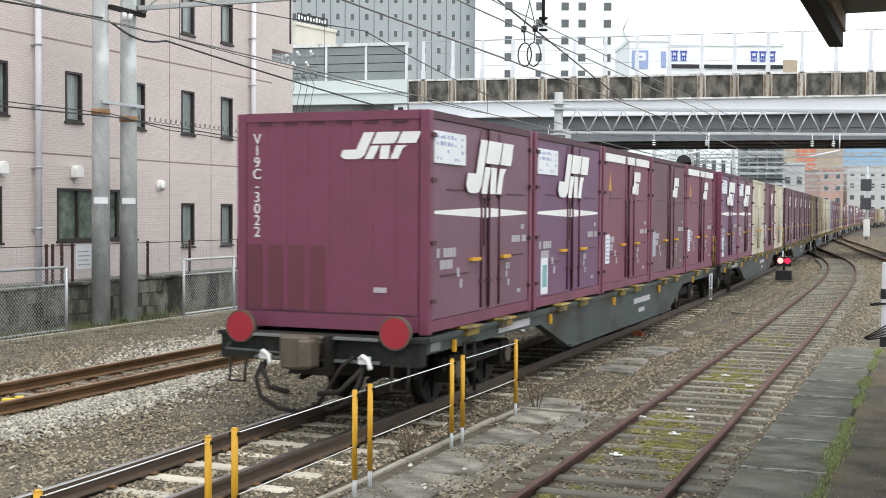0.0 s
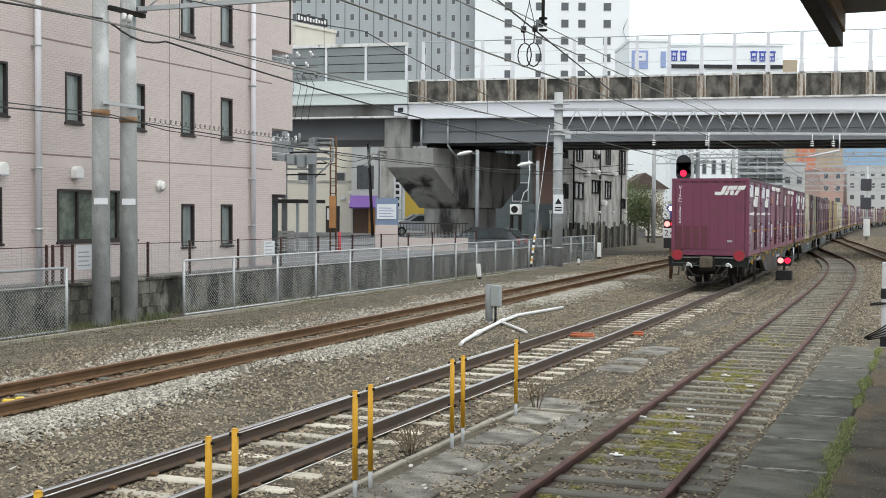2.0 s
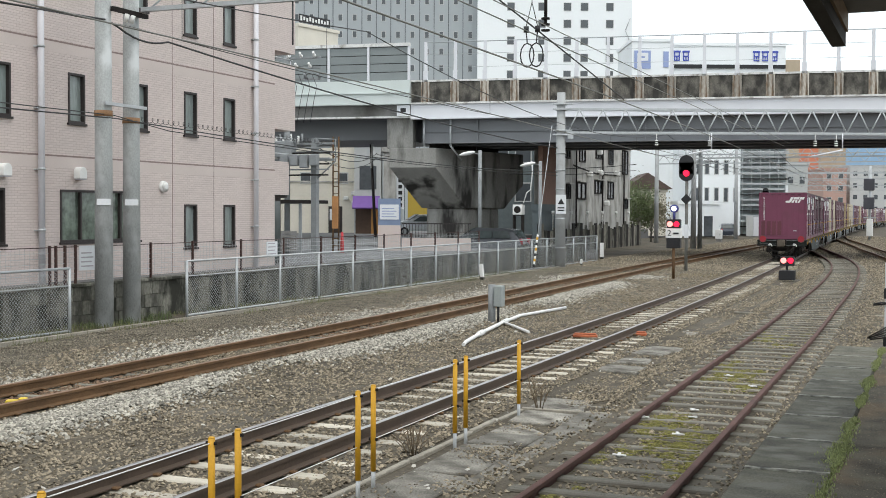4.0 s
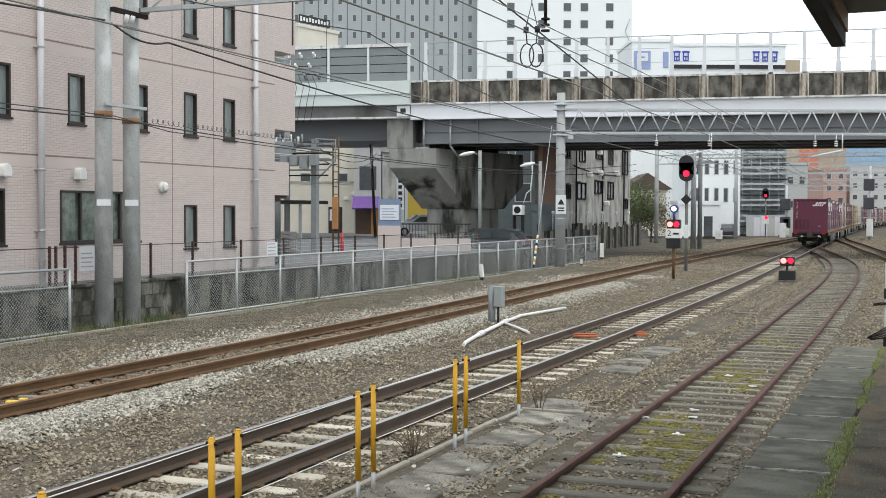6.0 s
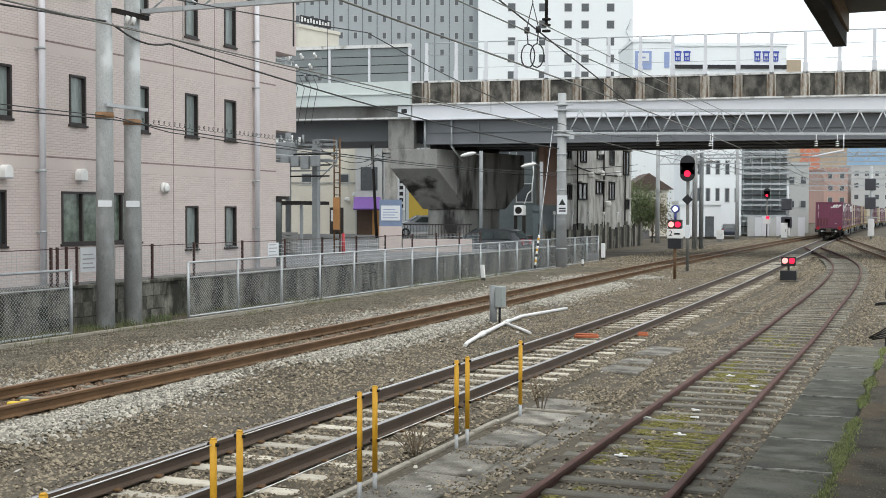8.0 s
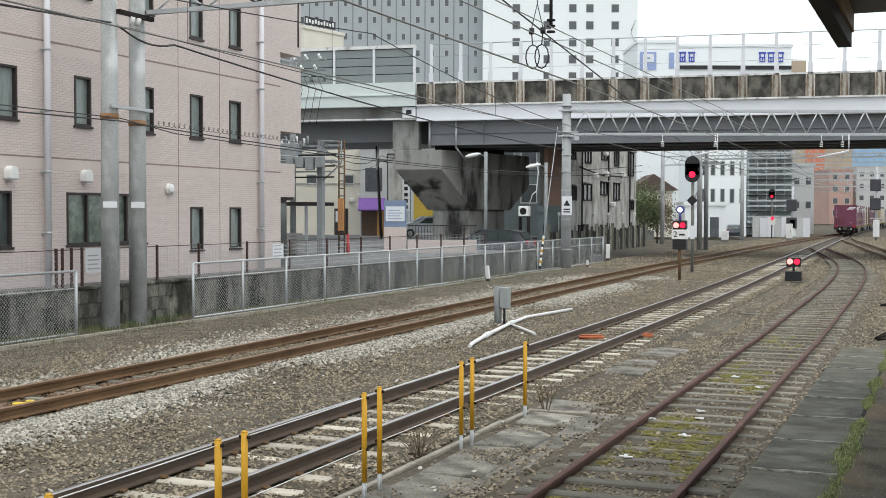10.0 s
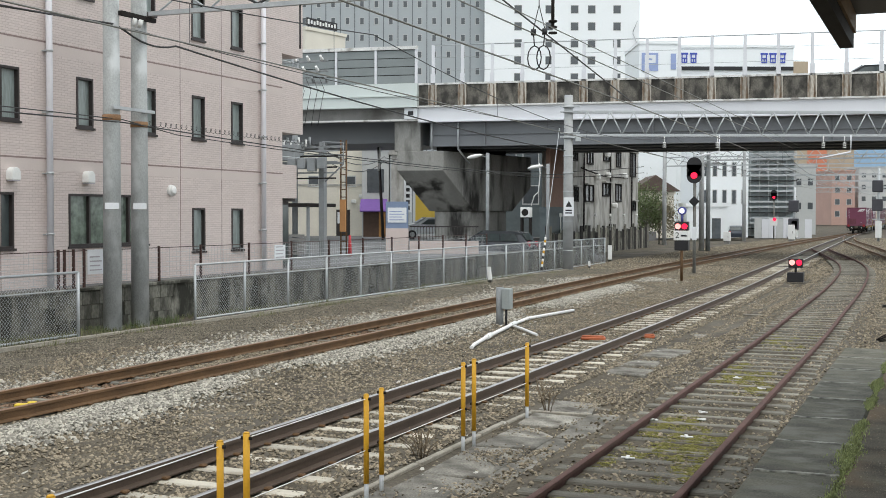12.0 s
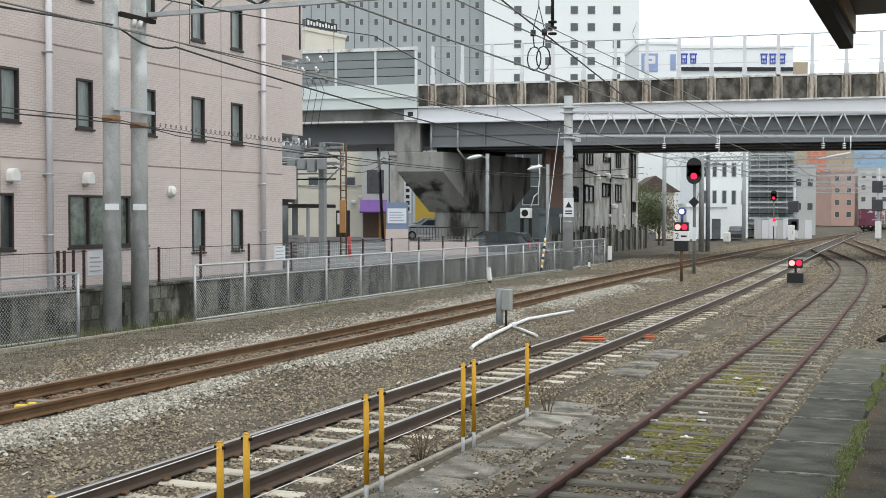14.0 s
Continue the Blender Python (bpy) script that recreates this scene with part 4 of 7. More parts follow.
# ---- overbridge ----
BA, BD = Vector((-23.2, 54.5, 0)), Vector((0.989, 0.146, 0))
BM = Matrix.Translation(BA) @ pose(0, 0, 0, 0, 0, math.degrees(math.atan2(0.146, 0.989)))  # x along the bridge, y away
bridge = empty("road_bridge", BM, "grey steel girder road bridge over the tracks", "bridge")
bm = B()
bx(bm, 0, 240, 0.0, 0.35, 8.05, 8.9)
bx(bm, 0, 240, -0.12, 0.4, 8.0, 8.08)
part("edge_beam", bm, GIRDER_WHITE, bridge, "white-painted edge beam")
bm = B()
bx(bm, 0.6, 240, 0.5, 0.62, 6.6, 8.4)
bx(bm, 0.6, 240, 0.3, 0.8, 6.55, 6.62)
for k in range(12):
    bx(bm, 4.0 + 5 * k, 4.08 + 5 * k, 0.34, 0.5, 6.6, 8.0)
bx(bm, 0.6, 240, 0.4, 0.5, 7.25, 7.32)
part("main_girder", bm, GIRDER_GREY_SHADED, bridge)
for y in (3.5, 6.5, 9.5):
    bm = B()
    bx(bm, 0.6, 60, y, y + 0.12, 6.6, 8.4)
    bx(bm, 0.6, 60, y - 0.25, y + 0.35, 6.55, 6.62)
    part("main_girder", bm, GIRDER_GREY_SHADED, bridge)
bm = B()
bx(bm, -60, 240, 0.4, 10.2, 8.4, 9.45)
part("deck", bm, CONCRETE, bridge)
bm = B()
bx(bm, 0, 240, 0.05, 0.2, 9.0, 10.25)
parapet = part("parapet", bm, PARAPET, bridge, "blackened concrete parapet")
bm = B()
bx(bm, -0.25, -0.19, -0.12, 0.05, 9.0, 10.25)
bx(bm, 0.19, 0.25, -0.12, 0.05, 9.0, 10.25)
bx(bm, -0.09, 0.09, -0.09, 0.05, 9.0, 10.25)
bx(bm, -0.19, 0.19, -0.03, 0.05, 9.0, 10.25)
pm = finish(bm, "parapet_post", PARAPET_POST)
bm = B()
bx(bm, 0, 240, -0.03, 0.3, 10.25, 10.36)
part("coping", bm, COPING, parapet, "pale concrete coping")
bm = B()
bx(bm, 0, 240, -0.14, 0.2, 8.9, 9.0)
part("ledge", bm, COPING, parapet, "pale concrete ledge")
bm = B()
bx(bm, -0.09, 0.09, -0.06, 0.06, 10.36, 12.65)
bx(bm, -0.13, 0.13, -0.13, -0.06, 10.2, 10.9)
fm = finish(bm, "fence_post", GIRDER_WHITE)
for k in range(32):
    piece("parapet_post", pm, parapet, pose(0.9 + 1.83 * k, 0, 0))
    piece("fence_post", fm, bridge, pose(0.9 + 1.83 * k, 0.1, 0))
bm = B()
for z in (12.62, 11.9, 11.1):
    tube(bm, (0.9, 0.1, z), (58, 0.1, z), 0.03 if z > 12.5 else 0.012, 6)
part("fence_rail", bm, GALV, bridge)
# the older span with its noise barrier
bm = B()
bx(bm, -60, 0, -0.35, 0.2, 8.9, 10.35)
bx(bm, -60, 0, -0.45, 0.25, 9.55, 9.62)
part("fascia", bm, PALE_GREEN, bridge, "pale green concrete fascia")
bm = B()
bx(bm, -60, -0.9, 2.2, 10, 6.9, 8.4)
part("older_girder", bm, GIRDER_GREY_SHADED, bridge)
bm = B()
bx(bm, -60, -0.02, 0.25, 0.6, 8.2, 8.9)
part("lower_fascia", bm, CONCRETE, bridge, "recessed grey lower fascia")
bm = B()
bx(bm, -60, -0.02, -0.05, 0.6, 8.1, 8.2)
part("lower_lip", bm, COPING, bridge, "pale concrete lip")
bm = B()
bx(bm, -60, -0.1, -0.16, -0.12, 10.36, 12.4)
part("barrier_backing", bm, UNDERGEAR, bridge)
bm = B()
bx(bm, -60, 0, -0.36, -0.06, 12.4, 12.6)
part("barrier_cap", bm, COPING, bridge, "white barrier cap")
bm = B()
for k in range(20):
    bx(bm, -0.14 - 2.55 * k, 0.0 - 2.55 * k, -0.34, -0.17, 10.35, 12.4)
part("barrier_frame", bm, GIRDER_WHITE, bridge)
for k in range(19):
    for r in range(4):
        bm = B()
        bx(bm, -2.55 * (k + 1), -0.12 - 2.55 * k, -0.26, -0.18, 10.37 + 0.51 * r, 10.37 + 0.51 * (r + 1) - 0.045)
        part("barrier_panel", bm, BARRIER, bridge)
# pier: a hammerhead set askew under the deck, arm ends at 0 and 9.95 along it
PM = Matrix(((0.3766, -1, 0, 1.46), (0.9264, 0, 0, 0.4), (0, 0, 1, 0), (0, 0, 0, 1)))
bm = B()
prism(bm, ((0, 6.28), (0, 5.09), (3.3, 2.63), (7.67, 2.63), (9.95, 4.2), (9.95, 6.28)), 0.0, 2.95, PM)
part("pier_head", bm, PIER_CONC, bridge, "stained concrete hammerhead of the pier", None, 0.03)
bm = B()
prism(bm, ((3.45, 2.63), (3.45, -0.6), (7.5, -0.6), (7.5, 2.63)), 0.3, 2.7, PM)
part("pier_column", bm, PIER_CONC, bridge, "", None, 0.04)
bm = B()
bx(bm, -1.65, 0.0, 0.45, 1.15, 6.28, 8.1)
part("pier_bearing_block", bm, PIER_CONC, bridge, "pale streaked concrete bearing block", None, 0.03)
for k in range(3):
    bm = B()
    prism(bm, ((1.6 + 2.6 * k, 6.28), (1.6 + 2.6 * k, 6.6), (2.4 + 2.6 * k, 6.6), (2.4 + 2.6 * k, 6.28)), 0.4, 1.4, PM)
    part("pier_bearing", bm, UNDERGEAR, bridge, "dark steel bearing")
for x in (0.75, 2.4):
    bm = B()
    tube(bm, (x, 0.3, 8.0), (x, 0.3, 6.4), 0.06, 8)
    tube(bm, (x, 0.3, 6.4), (x + 0.3, 1.9, 5.6), 0.06, 8)
    part("drain", bm, GALV, bridge, "grey drain pipe")
bm = B()
bx(bm, -0.85, -0.05, -0.16, 0.2, 8.2, 8.85)
ibox = part("inspection_box", bm, SIGN_WHITE, bridge, "pale inspection box")
bm = B()
bx(bm, -0.62, -0.28, -0.17, -0.16, 8.42, 8.68)
part("grille", bm, BLACK, ibox)

# ---- overhead gantry ----
GP = Vector((-10.2, 42.8, GZ))
gantry = empty("overhead_line_gantry", Matrix.Translation(GP) @ pose(0, 0, 0, 0, 0, 22.3), "grey lattice gantry beam on a concrete pole", "gantry")
bm = B()
tube(bm, (0, 0, 0), (0, 0, 8.3), 0.26, 18, 0.2)
part("pole", bm, CONC_POLE, gantry)
for z in (6.25, 6.45, 7.45, 7.7):
    bm = B()
    tube(bm, (0, 0, z), (0, 0, z + 0.09), 0.27, 18)
    bx(bm, -0.42, 0.5, -0.3, -0.24, z + 0.01, z + 0.08)
    part("collar", bm, GALV, gantry, "", None, 0.01)
for z in (0.9, 2.3, 3.7, 4.6, 5.4):
    bm = B()
    tube(bm, (0, 0, z), (0, 0, z + 0.04), 0.262, 18)
    part("band", bm, GALV, gantry)
for y in (-0.25, 0.25):
    for z in (6.4, 7.5):
        bm = B()
        bx(bm, 0.2, 34, y - 0.05, y + 0.05, z - 0.05, z + 0.05)
        part("chord", bm, GALV, gantry)
bm = B()
for k in range(30):
    x = 0.3 + 1.1 * k
    tube(bm, (x, -0.27, 6.4), (x + 0.55, -0.27, 7.5), 0.035, 5)
    tube(bm, (x + 0.55, -0.27, 7.5), (x + 1.1, -0.27, 6.4), 0.035, 5)
part("lattice", bm, GALV, gantry)

# ---- retaining wall, lot and fences ----
wall_r = empty("wall_retaining", pose(0, 0, 0), "dark stained concrete retaining wall", "wall", kind="structure")
wall_rng = random.Random(11)
bm = B()
bx(bm, -11.75, -11.44, -40, 52, GZ - 0.3, 0.66)
part("wall_core", bm, CONC_OLD, wall_r)
for row in range(3):
    yy = 8.0 + 0.3 * (row % 2)
    while yy < 12.6:
        L = wall_rng.choice((0.5, 0.6, 0.9, 1.2))
        bm = B()
        bx(bm, -11.6, -11.4, 0.005, L - 0.005, 0.006, 0.315)
        part("wall_block", bm, CONC_OLD, wall_r, "", pose(wall_rng.uniform(-0.01, 0.012), yy, -0.3 + 0.32 * row), 0.006)
        yy += L
for y0, y1 in ((-4.0, 7.9), (13.8, 51.0)):
    yy = y0
    while yy < y1:
        L = wall_rng.choice((1.6, 2.0, 2.4))
        bm = B()
        bx(bm, -11.6, -11.4, 0.008, L - 0.008, -0.35, 0.655)
        part("wall_panel", bm, CONC_OLD, wall_r, "", pose(wall_rng.uniform(-0.012, 0.012), yy, 0), 0.008)
        yy += L
for yy in (8.7, 11.35, 17.0, 24.0, 33.0, 42.0):
    bm = B()
    bx(bm, -11.42, -11.3, -0.17, 0.17, GZ - 0.2, 0.6)
    part("pilaster", bm, CONC_OLD, wall_r, "", pose(0, yy, 0), 0.01)
bm = B()
bx(bm, -11.8, -11.36, -40, 52, 0.66, 0.73)
part("wall_coping", bm, CONC_OLD, wall_r, "", None, 0.01)
bm = B()
bx(bm, -90, -11.6, -40, 40, GZ - 0.3, 0.70)
bx(bm, -90, -20.2, 40, 55, GZ - 0.3, 0.70)
bx(bm, -20.2, -11.6, 40, 55, GZ - 0.3, 0.08)
bx(bm, -90, -21.5, 55, 130, GZ - 0.3, 0.70)
part("pavement", bm, PAVING, None, "grey asphalt lot behind the retaining wall")
tagged(bpy.data.objects["pavement"], category="pavement", kind="structure")
bm = B()
bx(bm, -10.27, -10.14, -20, 44, GZ - 0.1, GZ + 0.05)
part("kerb", bm, EDGE, None, "pale concrete cable trough edge along the fence")
tagged(bpy.data.objects["kerb"], category="kerb", kind="structure")


def chain_fence(y0, y1, x=-10.6, z0=-0.18, z1=1.15, step=2.25):
    f = empty("chain_link_fence", pose(x, y0, 0), "galvanised chain-link fence on steel posts", "fence", "fences along the line")
    L = y1 - y0
    n = round(L / step)
    bm = B()
    tube(bm, (0, 0, z0 - 0.2), (0, 0, z1), 0.035, 8)
    pme = finish(bm, "post", GALV)
    for k in range(n + 1):
        piece("post", pme, f, pose(0, L * k / n, 0))
    for z in (z0, 0.78, z1):
        bm = B()
        tube(bm, (0, 0, z), (0, L, z), 0.028 if z != 0.78 else 0.015, 6)
        part("rail", bm, GALV, f)
    vs, fs = [], []
    cell, r, H = 0.085, 0.0035, z1 - z0
    k = -int(H / cell)
    while k * cell < L:
        for s in (1, -1):
            a, b = (k * cell, z0) if s > 0 else (k * cell, z1), (k * cell + H, z1) if s > 0 else (k * cell + H, z0)
            t0, t1 = max(0, -a[0] / H), min(1, (L - a[0]) / H)
            if t1 <= t0:
                continue
            p, q = ((a[0] + t * H, a[1] + t * (b[1] - a[1])) for t in (t0, t1))
            i = len(vs)
            vs += [(0, p[0] - r, p[1]), (0, p[0] + r, p[1]), (0, q[0] + r, q[1]), (0, q[0] - r, q[1]), (-r, p[0], p[1]), (-r, q[0], q[1])]
            fs += [(i, i + 1, i + 2, i + 3), (i, i + 4, i + 5, i + 3), (i + 1, i + 4, i + 5, i + 2)]
        k += 1
    me = bpy.data.meshes.new("mesh")
    me.from_pydata(vs, [], fs)
    me.materials.append(GALV)
    ob = new("wire_mesh", me)
    ob.parent = f
    return f


chain_fence(-15, 8.3)
chain_fence(12.6, 51)

# ---- pink tiled building ----
BX = -12.7
pink = empty("tiled_building", pose(BX, 0, 0), "pink-beige tiled three-storey building", "building")
WINS = []  # y0, y1, z0, z1, glass
for z in (1.37, 4.46, 7.2):
    h = 1.19
    for y in (15.49, 17.45, 3.2, 5.2):
        WINS.append((y + 0.05, y + 0.66, z, z + h, CURTAIN_GLASS))
for z in (4.46, 7.55):
    for y in (10.81, 8.3, 13.3):
        WINS.append((y, y + 0.6, z, z + 1.19, CURTAIN_GLASS))
# Mottled green-grey base colour stands for the reflection in the wide window.
REFLECTION_GLASS = mat("reflection_toned_window_glass", (0.13, 0.165, 0.135), 0.1, 0.7, 1.8, 7, 0.0, spec=0.7)
WINS += [(10.51, 13.55, 1.62, 2.87, REFLECTION_GLASS), (6.9, 8.7, 1.62, 2.87, GLASS)]
YA, YB, ZT = -25.0, 20.4, 9.9
bm = B()
ycuts = sorted({YA, YB, *(round(v, 3) for w in WINS for v in w[:2])})
zcuts = sorted({0.69, ZT, *(round(v, 3) for w in WINS for v in w[2:4])})
for a, b in zip(ycuts, ycuts[1:]):
    for c, d in zip(zcuts, zcuts[1:]):
        ym, zm = (a + b) / 2, (c + d) / 2
        if not any(w[0] < ym < w[1] and w[2] < zm < w[3] for w in WINS):
            bx(bm, -0.25, 0, a, b, c, d)
bmesh.ops.remove_doubles(bm, verts=bm.verts, dist=0.001)
wall_front = part("wall", bm, TILE_PINK, pink)
bm = B()
bx(bm, -8, -0.25, YA, YB, 0.69, ZT)
part("core", bm, TILE_PINK, pink)
bm = B()
bx(bm, -8.2, 0.1, YA, YB + 0.1, ZT, ZT + 0.4)
part("roof", bm, CONCRETE, pink)
for y0, y1, z0, z1, g in WINS:
    bm = B()
    loops = []
    for xx, inset in ((-0.12, 0.0), (0.02, 0.0), (0.02, 0.055), (-0.12, 0.055)):
        loops.append([bm.verts.new((xx, a, b)) for a, b in ((y0 + inset, z0 + inset), (y1 - inset, z0 + inset), (y1 - inset, z1 - inset), (y0 + inset, z1 - inset))])
    for a, b in zip(loops, loops[1:] + loops[:1]):
        for k in range(4):
            bm.faces.new((a[k], a[(k + 1) % 4], b[(k + 1) % 4], b[k]))
    win = part("window", bm, DARK_FRAME, pink, "dark bronze window frame")
    for k in (1, 2, 3) if y1 - y0 > 1.5 else ():
        ym = y0 + (y1 - y0) * k / 4
        bm = B()
        bx(bm, -0.11, 0.0, ym - 0.03, ym + 0.03, z0 + 0.056, z1 - 0.056)
        part("mullion", bm, DARK_FRAME, win)
    bm = B()
    bx(bm, -0.1, -0.08, y0 + 0.04, y1 - 0.04, z0 + 0.05, z1 - 0.04)
    part("pane", bm, g, win)
    bm = B()
    bx(bm, -0.1, 0.05, y0 - 0.04, y1 + 0.04, z0 - 0.05, z0)
    part("sill", bm, DARK_FRAME, win)
bm = B()
for z in (3.66, 6.33):
    bx(bm, 0.0, 0.004, YA, YB, z - 0.02, z + 0.02)
for y in (8.3, 13.0, 15.0, 17.0):
    bx(bm, 0.0, 0.004, y - 0.012, y + 0.012, 0.7, ZT)
part("expansion_joint", bm, JOINT_PINK, pink)
for z in (3.66, 6.33):
    bm = B()
    bx(bm, -0.01, 0.003, YA, YB, z - 0.27, z - 0.025)
    part("plain_band", bm, BAND_PINK, pink, "plain band under the storey line")
for y in (9.75, 19.1):
    bm = B()
    tube(bm, (0.12, y, 0.7), (0.12, y, ZT), 0.075, 14)
    pipe = part("drain_pipe", bm, PIPE_WHITE, pink, "pale vertical drain pipe")
    for z in (1.9, 3.3, 4.7, 6.1, 7.5):
        bm = B()
        tube(bm, (0.12, y, z), (0.12, y, z + 0.05), 0.09, 14)
        bx(bm, 0.0, 0.1, y - 0.12, y + 0.02, z, z + 0.03)
        part("bracket", bm, GALV, pipe)
# lower annexe: upper storeys reach further than the ground floor
for z0, z1 in ((2.9, 3.95), (4.95, 7.05), (7.4, ZT)):
    bm = B()
    bx(bm, -8, -0.01, YB, 21.7 if z0 > 4 else 21.3, z0, z1)
    part("wing", bm, TILE_PINK, pink)
# Solid dark block; its colour stands for the shade inside the stairwell.
bm = B()
bx(bm, -8, -0.7, YB, 21.5, 2.95, ZT - 0.1)
part("stair_core", bm, DARK_FRAME, pink, "dark block standing for shade in the open stairwell")
for z in (4.2, 4.45, 4.7, 7.2):
    bm = B()
    tube(bm, (-0.06, YB, z), (-0.06, 21.6, z), 0.02, 6)
    part("stair_rail", bm, GALV, pink)

# ---- double concrete pole ----
for y, lab in ((9.8, "a"), (10.8, "b")):
    p = empty("concrete_pole", pose(-10.88, y, GZ), "tall round pale concrete pole", "pole", "pair of concrete poles")
    bm = B()
    tube(bm, (0, 0, -0.2), (0, 0, 9.5), 0.21, 20, 0.17)
    part("shaft", bm, LICHEN_POLE, p)
    bm = B()
    bx(bm, -0.15, 0.15, -0.012, 0.012, 2.72, 2.86, pose(0.2 * 0.62, -0.2 * 0.79, 0, 0, 0, 38))
    part("number_plate", bm, SIGN_WHITE, p, "small white plate")
    bm = B()
    tube(bm, (0, 0, 4.70 if lab == "a" else 4.61), (0, 0, 4.83 if lab == "a" else 4.74), 0.203, 20)
    part("strap", bm, mat("rusty_strap", (0.33, 0.19, 0.10), 0.8), p, "rust-coloured strap")

# ---- platform ----
PZ = 0.9
plat = empty("platform", pose(0, 0, 0), "station platform with dark stone edge slabs and worn asphalt", "platform", kind="structure")
bm = B()
bx(bm, 5.4, 40, -60, 2.0, GZ - 0.3, PZ - 0.05)
part("platform_body", bm, CONCRETE, plat)
bm = B()
bx(bm, 5.86, 40, -60, 2.0, PZ - 0.06, PZ)
part("surface", bm, PLATFORM, plat)
for k in range(-14, 2):
    bm = B()
    bx(bm, 5.34, 5.85, k + 0.006, k + 0.994, PZ - 0.16, PZ)
    part("edge_slab", bm, CONC_SLAB, plat, "", pose(0, 0, random.uniform(-0.006, 0.002)), 0.02)
MORTAR = mat("pale_joint_mortar", (0.33, 0.32, 0.275), 0.95, 0.5, 6, 60, 0.3, stain=(0.07, 0.068, 0.06), stain_at=0.6, stain_scale=8)
bm = B()
bx(bm, 5.36, 5.84, -0.045, -0.004, PZ - 0.05, PZ + 0.005)
joint = finish(bm, "joint", MORTAR)
for k in range(-14, 2):
    piece("joint", joint, plat, pose(0.0, k * 1.0 + random.uniform(-0.004, 0.004), 0))

gr = np.random.default_rng(21)
scatter("platform_grit", gr.uniform(5.88, 6.9, 9000), gr.uniform(-8.0, 1.9, 9000), np.full(9000, PZ), 0.0045, STONE, "fine grit on the platform asphalt", "grit", 0.5, 5, 22)

# ---- platform canopy ----
canopy = empty("platform_canopy", pose(0, 0, 0), "dark underside of the platform canopy's eave", "canopy", kind="structure")
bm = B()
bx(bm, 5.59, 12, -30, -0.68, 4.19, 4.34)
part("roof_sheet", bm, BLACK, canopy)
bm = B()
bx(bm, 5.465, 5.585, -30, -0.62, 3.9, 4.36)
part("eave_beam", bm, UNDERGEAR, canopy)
bm = B()
bx(bm, 5.587, 5.61, -30, -0.7, 4.02, 4.19)
part("eave_strip", bm, mat("brown_eave_strip", (0.22, 0.15, 0.08), 0.7), canopy, "brown timber strip")

# ---- yellow guard posts ----
for x, y in ((1.59, -2.5), (1.55, -2.1), (1.53, 0.0), (1.52, 0.35), (1.52, 2.2), (1.62, -4.9), (1.62, -4.55), (1.66, -6.7)):
    p = empty("guard_post", pose(x, y, GZ), "thin yellow plastic guard post on a grey stake", "post", "yellow guard posts")
    bm = B()
    tube(bm, (0, 0, 0.18), (0, 0, 0.98), 0.026, 10)
    tube(bm, (0, 0, 0.98), (0, 0, 0.99), 0.026, 10, 0.018)
    part("sleeve", bm, YELLOW, p)
    bm = B()
    tube(bm, (0, 0, -0.1), (0, 0, 0.2), 0.022, 8)
    part("stake", bm, GALV, p)
    for z in (0.945, 0.48):
        for side in (-0.034, 0.034):
            bm = B()
            tube(bm, (side, 0, z - 0.012), (side, 0, z + 0.012), 0.014, 8)
            part("eyelet", bm, UNDERGEAR, p)
for (x0, y0), (x1, y1) in (((1.66, -6.7), (1.62, -4.9)), ((1.62, -4.55), (1.59, -2.5)), ((1.55, -2.1), (1.53, 0.0)), ((1.52, 0.35), (1.52, 2.2))):
    for z in (0.945, 0.48):
        bm = B()
        poly_tube(bm, sag((x0, y0 + 0.027, GZ + z), (x1, y1 - 0.027, GZ + z), 0.002, 6), 0.0045, 6)
        tagged(part("guard_wire", bm, WHITE, None, "thin white wire strung between yellow guard posts"), category="wire", group="guard wires")

# ---- far buildings ----
FACE = {"grey": mat("far_grey_cladding", (0.37, 0.40, 0.415), 0.7, 0.05, 0.1, 3, 0.0), "white": mat("far_white_render", (0.84, 0.87, 0.88), 0.7, 0.03, 0.1, 3, 0.0),
        "pale": mat("far_pale_concrete", (0.52, 0.53, 0.52), 0.8, 0.08, 0.2, 3, 0.0), "beige": mat("house_beige_render", (0.70, 0.66, 0.57), 0.8, 0.08, 0.5, 6, 0.0),
        # The brick red is paled: distance haze mixed into the colour.
        "orange": mat("far_orange_render", (0.60, 0.22, 0.13), 0.8, 0.05, 0.2, 3, 0.0), "brick": mat("far_haze_paled_brick", (0.47, 0.31, 0.26), 0.8, 0.1, 0.3, 3, 0.0),
        "tan": mat("far_tan_tile", (0.46, 0.38, 0.28), 0.8, 0.08, 0.2, 3, 0.0), "slate": mat("far_dark_scaffold_mesh", (0.13, 0.155, 0.16), 0.8, 0.2, 0.4, 3, 0.0),
        "mesh": mat("grey_scaffold_mesh", (0.40, 0.45, 0.46), 0.8, 0.2, 0.4, 3, 0.0), "blue": mat("far_blue_cladding", (0.30, 0.47, 0.66), 0.5, 0.1, 0.2, 3, 0.0), "yellow": mat("shop_yellow_paint", (0.38, 0.27, 0.04), 0.7, 0.1, 0.5, 6, 0.0),
        "brown": mat("brown_render", (0.29, 0.18, 0.14), 0.9, 0.15, 0.4, 5, 0.1), "old": mat("old_grey_render", (0.47, 0.46, 0.43), 0.9, 0.25, 0.4, 5, 0.1, stain=(0.24, 0.23, 0.205), stain_at=0.54, stretch=(1, 1, 0.4))}
FAR_GLASS = mat("far_window_glass", (0.08, 0.09, 0.098), 0.2, 0.3, 0.5, 3, 0.0, spec=0.6)


